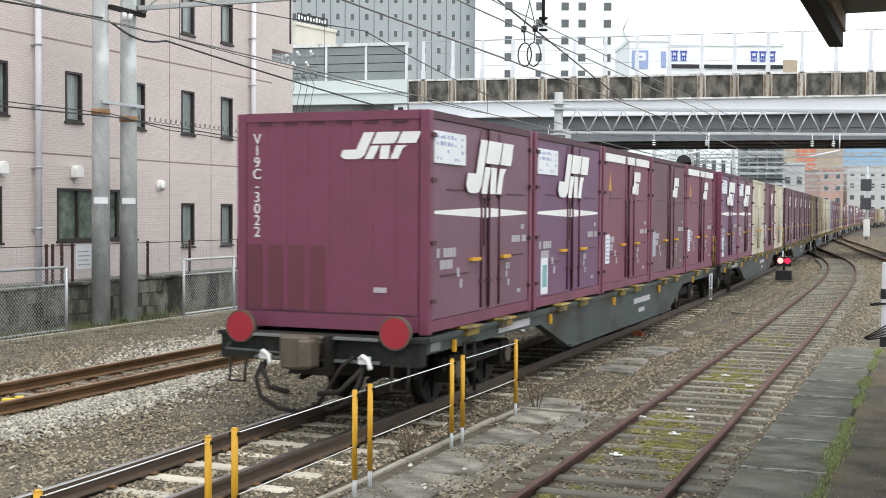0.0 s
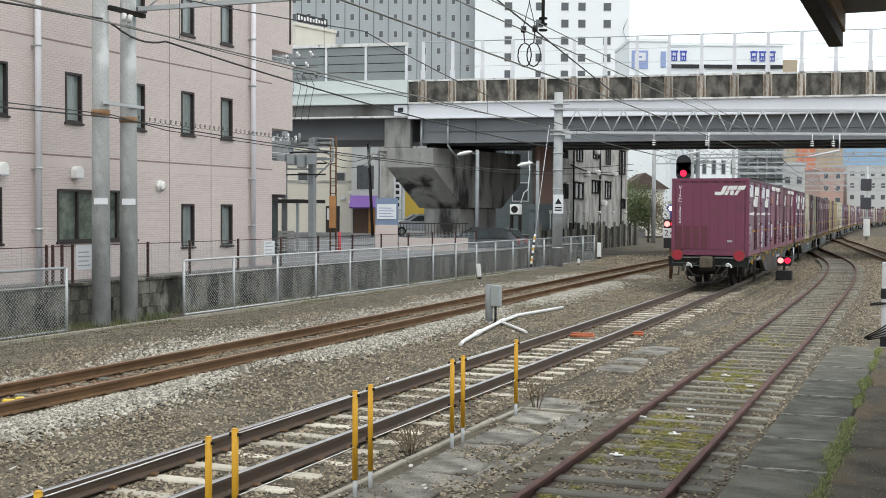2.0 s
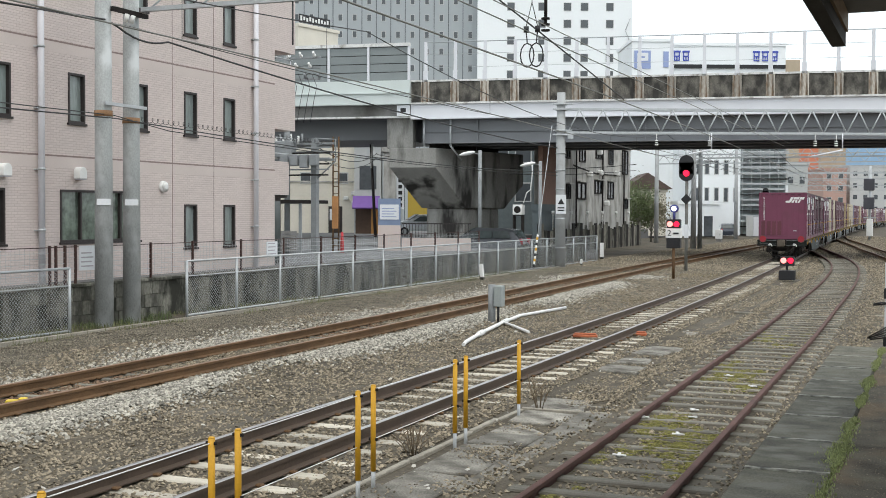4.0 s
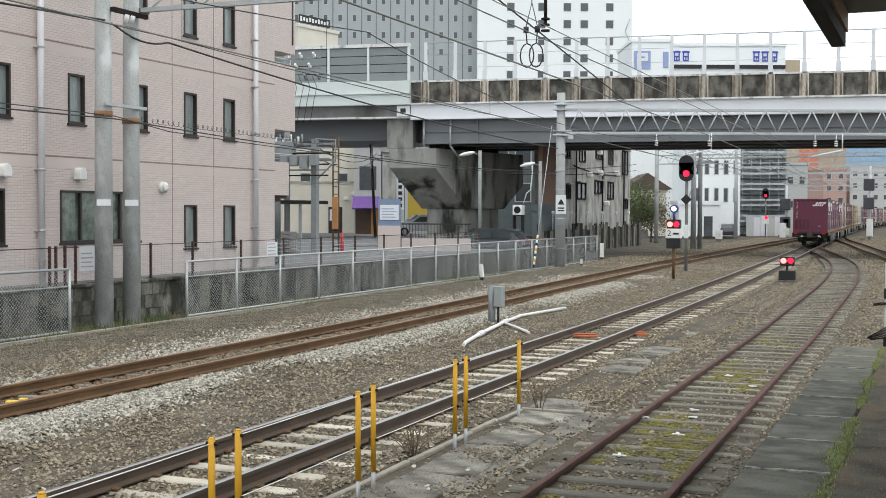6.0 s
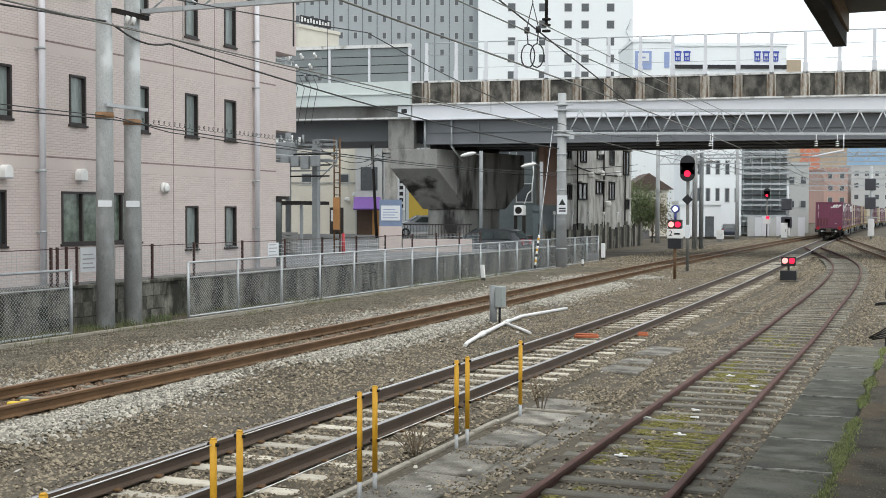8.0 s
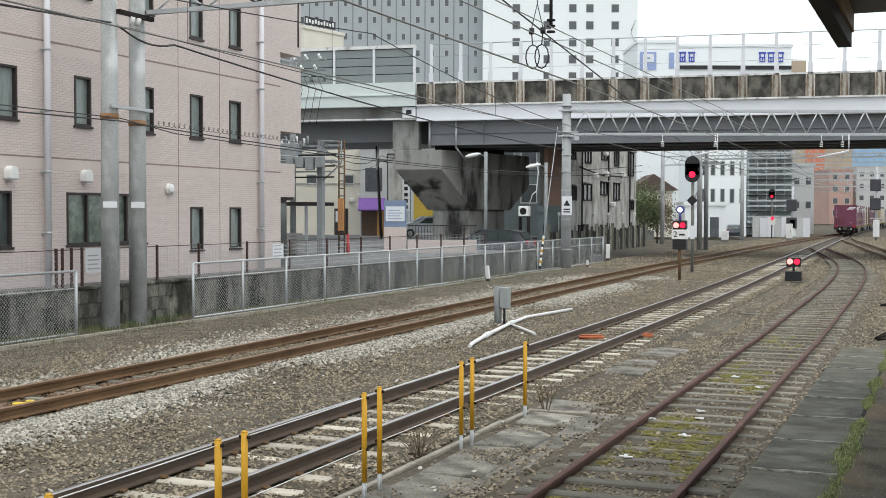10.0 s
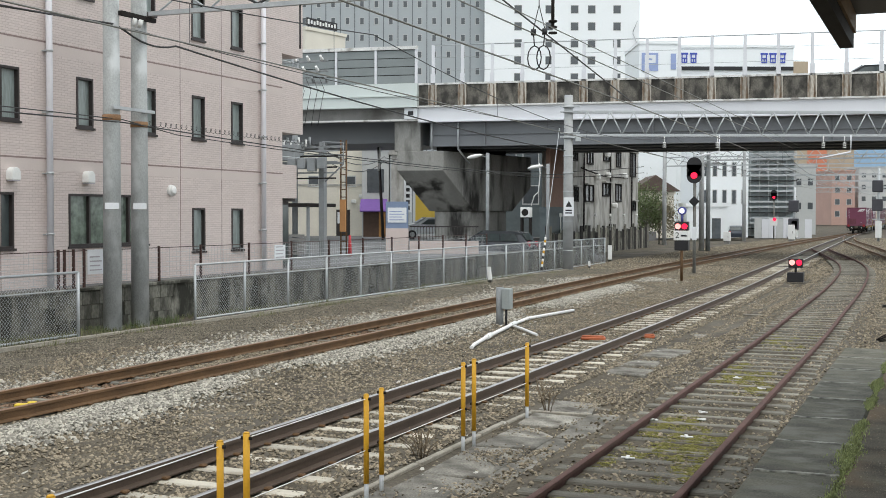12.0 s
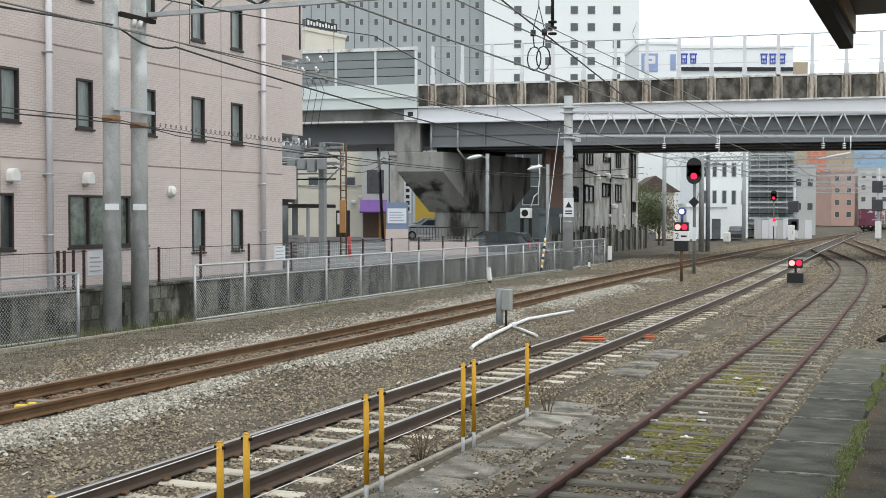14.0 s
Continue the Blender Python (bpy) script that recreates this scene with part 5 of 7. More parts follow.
def block(name, ax, ay, bx_, by_, deep, top, face, label, floors=0, cols=0, win=(1.3, 1.5), base=0.0, at_cols=(), drop=0.0):
    """A building whose front runs from a to b, with real recessed windows in rows."""
    w = math.hypot(bx_ - ax, by_ - ay)
    ob = empty(name, Matrix.Translation((ax, ay, base)) @ pose(0, 0, 0, 0, 0, math.degrees(math.atan2(by_ - ay, bx_ - ax))), label, "building")
    h = top - base
    bm = B()
    bx(bm, 0, w, 0, deep, 0, h)
    part("wall", bm, FACE[face], ob)
    bm = B()
    bx(bm, -0.15, w + 0.15, -0.15, deep, h, h + 0.4)
    part("roof", bm, FACE[face], ob)
    if floors:
        ww, wh = win
        bm = B()
        bx(bm, -ww / 2, ww / 2, -0.05, 0.03, 0, 0.08)
        bx(bm, -ww / 2, ww / 2, -0.05, 0.03, wh - 0.08, wh)
        for x in (-ww / 2, ww / 2 - 0.08):
            bx(bm, x, x + 0.08, -0.05, 0.03, 0.08, wh - 0.08)
        fr = finish(bm, "window", FACE["pale"])
        bm = B()
        bx(bm, -ww / 2 + 0.06, ww / 2 - 0.06, -0.02, 0.02, 0.06, wh - 0.06)
        pn = finish(bm, "pane", FAR_GLASS)
        for f in range(floors):
            for c in range(cols):
                m = pose(w * (at_cols[c] if at_cols else (c + 0.5) / cols), 0, h - (f + 1) * 3.0 + 0.6 - drop)
                wo = piece("window", fr, ob, m)
                piece("pane", pn, wo, pose(0, 0, 0))
    return ob


block("hotel_tower", -103.9, 176.1, -70.4, 190.1, 20, 48, "grey", "grey slab hotel tower with rows of small windows", 10, 14, (0.8, 1.25))
block("white_tower", -69.3, 187.3, -44.0, 197.9, 18, 48, "white", "white high-rise with square windows", 9, 5, (1.4, 1.5), at_cols=(0.215, 0.416, 0.58, 0.69, 0.854), drop=1.5)
block("parking_building", -31.6, 146.2, -26.9, 148.2, 12, 25.3, "white", "white building with a blue parking sign")
block("school_building", -27.9, 153.2, -13.2, 159.4, 14, 25.5, "white", "white building with blue lettering on its top")
block("beige_house", -44, 70, -35.9, 73.4, 8, 10, "beige", "beige two-storey house with small windows", 2, 3, (0.9, 0.9), 0.7)
block("narrow_house", -32.95, 71.3, -32.1, 71.65, 2, 7.0, "old", "narrow grey house between two shops", base=0.7)
block("yellow_shop", -40.6, 93.0, -38.9, 93.75, 8, 6, "yellow", "shop front painted bright yellow", base=0.7)
block("white_block", -18.2, 118.7, -13.4, 120.8, 10, 12, "white", "white apartment block with tall windows", 3, 5, (0.55, 1.6))
shed_white = block("white_shed", -18.3, 112.0, -14.4, 113.6, 4, 3.3, "white", "small white lineside shed with a dark door")
bm = B()
bx(bm, 2.6, 3.5, -0.05, 0.0, 0, 2.1)
part("door", bm, FAR_GLASS, shed_white, "dark door")
block("scaffolded_block", -14.9, 131, -10.0, 133, 10, 14, "mesh", "grey building wrapped in scaffold mesh")
block("orange_block", -35.4, 328.9, -24.0, 333.6, 14, 26, "orange", "tall orange rendered building")
block("brick_block", -20.0, 302.7, -14.6, 305.0, 14, 13.5, "brick", "reddish brick building in haze-paled colour with rows of windows", 4, 2)
block("tan_block", -25.0, 344.0, -17.7, 347.1, 14, 28, "tan", "tall tan tiled building")
block("blue_block", -19.1, 368.3, -5, 374.0, 14, 27, "blue", "pale blue clad office building")
block("pale_office", -14.2, 312, -2, 317, 10, 14.5, "pale", "pale grey office block with windows", 4, 5, (1.2, 1.3))
block("grey_block", -12.6, 142.7, -8.6, 144.4, 6, 8.5, "pale", "grey concrete block with dark windows", 2, 3, (0.8, 1.0))
block("pale_block", -28, 256.0, -20, 259, 14, 12, "pale", "pale concrete building with wide windows", 3, 3)
block("old_concrete_building", -16.5, 63, -16.5, 83, 1.6, 10.5, "old", "old grey rendered building with small dark windows")

# ---- signals ----


def red_signal(x, y, h, label):
    s = empty("colour_light_signal", pose(x, y, GZ), label, "signal", "railway signals")
    bm = B()
    tube(bm, (0, 0, 0), (0, 0, h), 0.07, 10)
    part("post", bm, POST_BROWN, s)
    bm = B()
    tube(bm, (0, -0.1, h - 0.85), (0, -0.16, h - 0.85), 0.33, 20)
    tube(bm, (0, -0.1, h - 0.35), (0, -0.16, h - 0.35), 0.33, 20)
    bx(bm, -0.33, 0.33, -0.16, -0.1, h - 0.85, h - 0.35)
    bx(bm, -0.2, 0.2, -0.1, 0.15, h - 1.1, h - 0.1)
    head = part("head", bm, BLACK, s, "black oval signal head")
    bm = B()
    tube(bm, (0, -0.17, h - 0.83), (0, -0.2, h - 0.83), 0.14, 18)
    part("lamp", bm, RED_LIGHT, head, "lit red lamp")
    return s


red_signal(-3.91, 41.3, 5.2, "tall colour-light signal showing red")
dwarf = empty("dwarf_signal", pose(1.1, 35.5, GZ), "low shunting signal with two lit lamps", "signal")
bm = B()
bx(bm, -0.3, 0.3, -0.2, 0.2, 0.05, 0.42)
tube(bm, (0, 0, 0.4), (0, 0, 0.6), 0.05)
bx(bm, -0.27, 0.27, -0.1, 0.1, 0.6, 0.95)
part("case", bm, BLACK, dwarf, bevel=0.02)
for x, mm in ((-0.13, WARM_LIGHT), (0.13, RED_LIGHT)):
    bm = B()
    tube(bm, (x, -0.11, 0.8), (x, -0.14, 0.8), 0.11, 18)
    part("lamp", bm, mm, dwarf, "lit lamp")

# ---- foot crossing paving beside the main track ----
crossing = empty("crossing_paving", pose(0, 0, 0), "worn grey slabs of an old foot crossing sunk in gravel", "paving", kind="structure")
for k in range(12):
    for c in range(2):
        bm = B()
        bx(bm, 0.01, 0.70, 0.01, 0.74, -0.08, 0)
        part("slab", bm, CROSS, crossing, "", pose(1.5 + 0.72 * c + random.uniform(-0.02, 0.02), -6.4 + 0.75 * k, GZ + 0.022 + random.uniform(-0.03, 0.015), random.uniform(-2, 2), random.uniform(-2, 2), random.uniform(-2, 2)), 0.012)
for x, y, a in ((1.75, 3.3, 4), (2.4, 3.6, -5), (0.95, 7.1, 8), (1.6, 7.2, -3), (1.45, 8.4, 6), (1.5, 9.7, -4), (1.62, 10.4, 3), (1.28, 13.6, -6), (0.95, 8.2, 2)):
    bm = B()
    bx(bm, -0.36, 0.36, -0.38, 0.38, -0.08, 0)
    part("slab", bm, CROSS, crossing, "", pose(x, y, GZ + 0.03 + random.uniform(-0.01, 0.012), random.uniform(-1.5, 1.5), random.uniform(-1.5, 1.5), a), 0.02)
gx_, gy_ = rng.uniform(1.42, 3.0, 26000), rng.uniform(-6.4, 14.0, 26000)
cover = np.sin(gx_ * 4.1 + gy_ * 1.7) + np.sin(gy_ * 3.3 - gx_ * 2.2) + 1.7 * (gx_ - 2.3) + rng.normal(0, 0.7, len(gx_))
gx_, gy_ = gx_[cover > 0.6], gy_[cover > 0.6]
scatter("slab_gravel", gx_, gy_, np.full(len(gx_), GZ + 0.03), 0.015, STONE, "small gravel spilled over the crossing slabs", "gravel", 0.6, 5, 12)
for k in range(10):
    bm = B()
    bx(bm, -0.035, 0.035, 0.01, 0.89, -0.1, 0)
    part("edging", bm, EDGE, crossing, "pale concrete edging", pose(1.38 + random.uniform(-0.01, 0.01), -6.3 + 0.9 * k, GZ + 0.045 + random.uniform(-0.015, 0.01), random.uniform(-0.6, 0.6), 0, random.uniform(-1.5, 1.5)), 0.01)
for k in range(2):
    bm = B()
    bx(bm, 0.01, 0.84, -0.035, 0.035, -0.1, 0)
    part("edging", bm, EDGE, crossing, "pale concrete edging", pose(1.38 + 0.85 * k, 2.72, GZ + 0.05), 0.01)

# ---- loose things on the ballast ----
pipe = empty("bent_white_pipe", pose(0, 0, 0), "bent white plastic cable pipe lying on the ballast", "pipe")
bm = B()
poly_tube(bm, [(-2.13, 9.6, GZ + 0.01), (-2.19, 9.88, GZ + 0.035), (-2.42, 11.36, GZ + 0.07), (-2.8, 13.89, GZ + 0.08), (-3.0, 15.62, GZ + 0.08), (-2.8, 18.8, GZ + 0.05)], 0.04, 10)
part("main_run", bm, WHITE, pipe)
bm = B()
poly_tube(bm, [(-2.74, 13.7, GZ + 0.08), (-2.2, 12.95, GZ + 0.07), (-1.62, 12.12, GZ + 0.05)], 0.03, 8)
part("branch", bm, WHITE, pipe)
for p, q in (((-2.38, 11.1, GZ + 0.066), (-2.44, 11.5, GZ + 0.072)), ((-2.78, 13.75, GZ + 0.08), (-2.84, 14.2, GZ + 0.08))):
    bm = B()
    tube(bm, p, q, 0.058, 12)
    part("coupling", bm, WHITE, pipe)
cab = empty("trackside_cabinet", pose(-3.15, 14.0, GZ), "grey steel equipment cabinet on a post", "cabinet")
bm = B()
tube(bm, (0, 0, -0.1), (0, 0, 0.92), 0.085, 14)
part("post", bm, POST_GREY, cab)
bm = B()
bx(bm, 0.08, 0.28, -0.12, 0.12, 0.42, 0.9)
part("box", bm, mat("grey_green_cabinet", (0.32, 0.35, 0.34), 0.6, 0.12, 3, 30, 0.05), cab, bevel=0.015)
bm = B()
tube(bm, (0.16, 0, 0.0), (0.16, 0, 0.45), 0.03, 8)
part("conduit", bm, BLACK, cab)
ORANGE = mat("orange_plastic", (0.42, 0.12, 0.05), 0.6, 0.3, 4, 30, 0.1)
for x, y, L, a in ((-0.24, 11.6, 0.5, 12), (0.74, 12.4, 0.22, 5)):
    bm = B()
    bx(bm, -0.5 * L, 0.5 * L, -0.09, 0.09, 0, 0.06)
    bx(bm, -0.46 * L, 0.46 * L, -0.05, 0.05, 0.06, 0.09)
    tagged(part("orange_block", bm, ORANGE, None, "orange plastic track device between the rails", pose(x, y, -0.17, 0, 0, a), 0.015), category="track device")
for x, y in ((-4.72, 0.3), (-4.5, 0.85)):
    bm = B()
    bx(bm, -0.22, 0.22, -0.06, 0.06, 0, 0.05)
    bx(bm, -0.05, 0.05, -0.05, 0.05, 0.05, 0.08)
    tagged(part("yellow_rail_block", bm, mat("bright_yellow", (0.75, 0.55, 0.06), 0.5), None, "bright yellow block between rusty rails", pose(x, y, -0.17, 0, 0, 25), 0.01), category="track device")


def marker(x, y, h, r, lean, label):
    m = empty("marker_post", pose(x, y, GZ, 0, lean, 0), label, "marker post", "white marker posts")
    bm = B()
    bx(bm, -r, r, -r, r, 0.12, h)
    part("shaft", bm, WHITE, m, bevel=0.012)
    bm = B()
    bx(bm, -r, r, -r, r, -0.1, 0.12)
    part("foot", bm, CONC_OLD, m)


marker(-9.7, 30.9, 0.62, 0.07, -6, "short leaning white marker post beside the fence")
marker(-10.98, 53.5, 0.92, 0.1, 0, "upright white marker post in gravel")
marker(-9.6, 44.4, 0.35, 0.05, 0, "tiny white marker post in gravel")


def twig(x, y, h, n, label):
    rng = random.Random(int(x * 100))
    bm = B()
    for k in range(n):
        a, b = rng.uniform(-0.12, 0.12), rng.uniform(-0.12, 0.12)
        tip = Vector((x + a * 2, y + b * 2, GZ + h * rng.uniform(0.6, 1)))
        poly_tube(bm, [(x + a * 0.3, y + b * 0.3, GZ - 0.02), (x + a, y + b, GZ + h * 0.4), tip], 0.006, 4)
        for j in range(3):
            poly_tube(bm, [(x + a, y + b, GZ + h * (0.3 + 0.15 * j)), (x + a + rng.uniform(-0.1, 0.1), y + b + rng.uniform(-0.1, 0.1), GZ + h * (0.5 + 0.15 * j))], 0.004, 4)
    tagged(part("weed_tuft", bm, mat("dry_stalk", (0.17, 0.13, 0.085), 0.9), None, label), category="weed")


twig(1.62, 2.75, 0.5, 7, "tuft of dry brown weed stalks")
twig(1.3, -0.6, 0.4, 8, "low tuft of dry weed stalks")

# ---- double pole fittings and wires ----
yoke = empty("pole_yoke", pose(-10.88, 10.3, 0), "dark steel crossarms joining two concrete poles", "crossarm")
bm = B()
bx(bm, 0.2, 0.3, -0.5, 0.76, 6.82, 6.92)
part("upper_arm", bm, UNDERGEAR, yoke)
bm = B()
bx(bm, 0.18, 0.26, -0.75, 0.75, 4.72, 4.79)
part("lower_arm", bm, GALV, yoke)
for y in (-0.1, 0.12):
    bm = B()
    tube(bm, (0.3, y, 6.62), (0.36, y, 6.8), 0.05, 10)
    part("insulator", bm, WHITE, yoke, "white insulator")
boom = empty("portal_boom", pose(-10.8, 10.85, 0), "grey steel portal beam across the tracks", "beam")
for z in (7.0, 7.45):
    bm = B()
    bx(bm, 0.2, 20.6, -0.06, 0.06, z - 0.05, z + 0.05)
    part("chord", bm, GALV, boom)
bm = B()
for k in range(14):
    x = 0.4 + 1.4 * k
    tube(bm, (x, 0, 7.0), (x + 0.7, 0, 7.45), 0.025, 5)
    tube(bm, (x + 0.7, 0, 7.45), (x + 1.4, 0, 7.0), 0.025, 5)
part("lattice", bm, GALV, boom)
for x in (3.1, 6.1):
    bm = B()
    poly_tube(bm, [(x - 1.0, 0, 7.5), (x, 0, 7.05), (x + 1.0, 0, 7.5)], 0.035, 6)
    part("brace", bm, WIRE, boom)
bm = B()
tube(bm, (4.15, 0, 6.95), (4.15, 0, 6.0), 0.02, 6)
part("dropper", bm, WIRE, boom)
far_pole = empty("steel_pole", pose(10.0, 10.85, GZ), "grey steel pole carrying the portal beam", "pole")
bm = B()
tube(bm, (0, 0, 0), (0, 0, 8.0), 0.16, 14)
part("shaft", bm, GALV, far_pole)


def wire(pts, r, label, material=WIRE):
    bm = B()
    poly_tube(bm, pts, r, 5)
    return tagged(part("overhead_wire", bm, material, None, label), category="wire", group="overhead wires")


wire(sag((-10.75, -14, 6.6), (-10.75, 9.75, 6.62), 0.3) + sag((-10.7, 9.8, 6.62), (-10.7, 12, 6.42), 0.2, 8)[1:] + sag((-10.7, 12, 6.42), (-10.3, 42.8, 5.45), 0.25, 20)[1:], 0.024, "thick black cable hung between the poles")
wire(sag((-10.6, -14, 6.3), (-10.6, 10.4, 6.55), 0.1) + sag((-10.6, 10.4, 6.55), (-10.3, 42.6, 6.5), 0.2, 16)[1:], 0.012, "thin dark wire between the poles")
wire(sag((-10.7, -14, 4.45), (-10.7, 10, 4.45), 0.1) + sag((-10.7, 10, 4.45), (-10.3, 42.6, 4.3), 0.25, 16)[1:], 0.016, "dark messenger wire with a lashed cable")
spiral = []
for k in range(300):
    y = 10.9 + k * 0.03
    spiral.append((-10.7 + 0.05 * math.cos(k * 0.9), y, 4.50 - 0.0045 * (y - 10) + 0.06 * math.sin(k * 0.9)))
wire(spiral, 0.006, "spiral lashing round the messenger wire")
wire(sag((-10.75, -14, 4.6), (-10.75, 10, 4.52), 0.05) + sag((-10.75, 10, 4.36), (-10.3, 42.6, 4.15), 0.2, 16)[1:], 0.012, "thin dark cable under the messenger wire")
COPPER = mat("weathered_contact_wire", (0.22, 0.22, 0.20), 0.6, 0.1, 3, 30, 0.0)
for line, z, sup in ((MAIN, 4.82, 5.75), (LEFT, 5.1, 6.2)):
    end = 170
    wire([(line.at(y), y, z) for y in np.linspace(-20, end, 60)], 0.014, "grey contact wire over the track", COPPER)
    stops = [-32, 10.85, 46, 88, 130, 172] if line is LEFT else [46, 88, 130, 172]
    for a, b in zip(stops, stops[1:]):
        wire([(line.at(v.y) if v.y > -55 else v.x, v.y, v.z) for v in sag((line.at(a), a, sup), (line.at(b), b, sup), sup - z - 0.25, 24)], 0.011, "dark messenger wire over the track")
    for y in range(-6 if line is LEFT else 48, 76, 5):
        s = [a for a in stops if a <= y][-1]
        t = (y - s) / ([a for a in stops if a > y][0] - s)
        top = sup - (sup - z - 0.25) * 4 * t * (1 - t)
        bm = B()
        tube(bm, (line.at(y), y, z), (line.at(y), y, top), 0.005, 4)
        tagged(part("wire_dropper", bm, WIRE, None, "thin dropper between contact and messenger wire"), category="wire", group="overhead wires")
wire([(0.0, y, 5.41) for y in np.linspace(-20, 44, 20)], 0.011, "grey feeder wire beside the contact wire", COPPER)
wire([(0.2, y, 5.55) for y in np.linspace(-20, 44, 20)], 0.009, "thin feeder wire beside the contact wire", COPPER)
wire([(0.05, -16, 7.6), (0.05, 5.3, 5.69), (0.05, 10.8, 5.13), (0.05, 13.5, 4.85)], 0.014, "dark slanting tie wire")
loops = empty("jumper_loops", pose(0.05, 7.1, 0), "pair of black teardrop jumper loops hung from insulators", "jumper")
for s in (-0.1, 0.1):
    bm = B()
    pts = [(0, s, 5.42)]
    for k in range(13):
        a = k / 12 * math.tau
        pts.append((0.0, s * 0.8 + 0.12 * math.sin(a) * (1 if s > 0 else -1), 5.02 + 0.2 * math.cos(a)))
    poly_tube(bm, [(p[1], p[0], p[2]) for p in pts], 0.012, 6)
    part("loop", bm, BLACK, loops)
    bm = B()
    tube(bm, (s, 0, 5.40), (s, 0, 5.5), 0.045, 10)
    part("insulator", bm, BLACK, loops)
    bm = B()
    poly_tube(bm, [(s, 0, 5.5), (0, 0, 5.9), (0, 0, 6.6)], 0.008, 5)
    part("hanger", bm, WIRE, loops)
hang = empty("post_insulator", pose(0.1, 7.7, 0), "dark ribbed insulator hung from the beam", "insulator")
bm = B()
tube(bm, (0, 0, 5.6), (0, 0, 6.6), 0.03, 8)
for z in (5.5, 5.6, 5.7):
    tube(bm, (0, 0, z), (0, 0, z + 0.03), 0.075, 12)
part("ribs", bm, UNDERGEAR, hang)

# ---- gantry fittings ----
bm = B()
bx(bm, -0.24, 0.24, -0.29, -0.27, 2.55, 3.45)
plate = part("warning_plate", bm, SIGN_WHITE, gantry, "white warning plate with a black triangle")
bm = B()
prism(bm, ((-0.16, 3.0), (0.16, 3.0), (0, 3.28)), -0.3, -0.295)
part("triangle", bm, BLACK, plate)
bm = B()
bx(bm, -0.16, 0.16, -0.3, -0.295, 2.68, 2.74)
bx(bm, -0.16, 0.16, -0.3, -0.295, 2.8, 2.86)
part("print", bm, BLACK, plate)
guy = empty("guy_wire", pose(-10.4, 39.3, 0), "steel guy wire with a black and yellow sleeve", "guy wire")
g0, g1 = Vector((0, 0, GZ)), Vector((0, 2.7, 6.5))
bm = B()
tube(bm, g0, g1, 0.018, 6)
part("cable", bm, GALV, guy)
for k in range(12):
    bm = B()
    tube(bm, g0.lerp(g1, 0.02 + k * 0.018), g0.lerp(g1, 0.02 + (k + 1) * 0.018), 0.05, 10)
    part("sleeve_band", bm, WHITE if k % 2 else YELLOW if k % 4 else BLACK, guy)
for x, z in ((4.5, 6.1), (7.0, 6.1), (12.0, 6.1), (13.0, 6.1)):
    bm = B()
    tube(bm, (x, -0.3, 6.35), (x, -0.3, 6.05), 0.02, 6)
    for k in range(3):
        tube(bm, (x, -0.3, 6.05 - 0.1 * k), (x, -0.3, 6.0 - 0.1 * k), 0.08, 10)
    part("insulator", bm, WHITE, gantry, "white ribbed insulator")
for x in (5.6, 11.8):
    bm = B()
    tube(bm, (x, -0.3, 5.3), (x + 1.5, -0.3, 5.62), 0.04, 8)
    tube(bm, (x + 1.5, -0.3, 5.62), (x + 1.5, -0.3, 6.4), 0.03, 8)
    part("registration_arm", bm, GIRDER_WHITE, gantry, "pale registration arm")
bm = B()
tube(bm, (-0.1, -0.25, 6.3), (0.5, -0.3, 6.25), 0.05, 8)
bx(bm, 0.3, 0.55, -0.4, -0.2, 6.1, 6.35)
part("bracket", bm, GALV, gantry)

# ---- lot railing on the retaining wall ----
railing = empty("wire_railing", pose(-11.55, 0, 0.72), "brown post-and-wire railing on the retaining wall", "railing")
for y in (-6, -3.6, -1.2, 1.2, 3.6, 6.2, 8.8, 9.0, 9.3, 9.65, 11.98, 12.45, 14.25, 16.6, 18.95, 21.3, 23.7, 25.95, 28.3, 30.6, 33, 35.4):
    bm = B()
    bx(bm, -0.025, 0.025, y - 0.025, y + 0.025, -0.1, 0.88)
    part("post", bm, BROWN_POST, railing)
for k in range(7):
    bm = B()
    tube(bm, (0, -14, 0.12 + 0.12 * k), (0, 35.4, 0.12 + 0.12 * k), 0.006 if k < 6 else 0.014, 4)
    part("wire", bm, BROWN_POST if k == 6 else GALV, railing)
bm = B()
for k in range(345):
    tube(bm, (0, -14 + k * 0.143, 0.1), (0, -14 + k * 0.143, 0.84), 0.0035, 3, caps=False)
tagged(part("wire_mesh", bm, GALV, railing), kind="stuff")
for y0, y1, z0, z1 in ((9.72, 10.28, 1.02, 1.58), (17.9, 18.5, 1.05, 1.5)):
    n = empty("notice_sheet", pose(-11.505, y0, z0), "white notice sheet fixed to the railing", "notice", "notices on the railing")
    bm = B()
    bx(bm, -0.01, 0.01, 0, y1 - y0, 0, z1 - z0)
    part("sheet", bm, SIGN_WHITE, n)
    bm = B()
    for k in range(4):
        bx(bm, 0.01, 0.014, 0.06, (y1 - y0) * (0.85 - 0.1 * (k % 2)), 0.08 + k * 0.1, 0.11 + k * 0.1)
    part("print", bm, GREY_MARK, n)

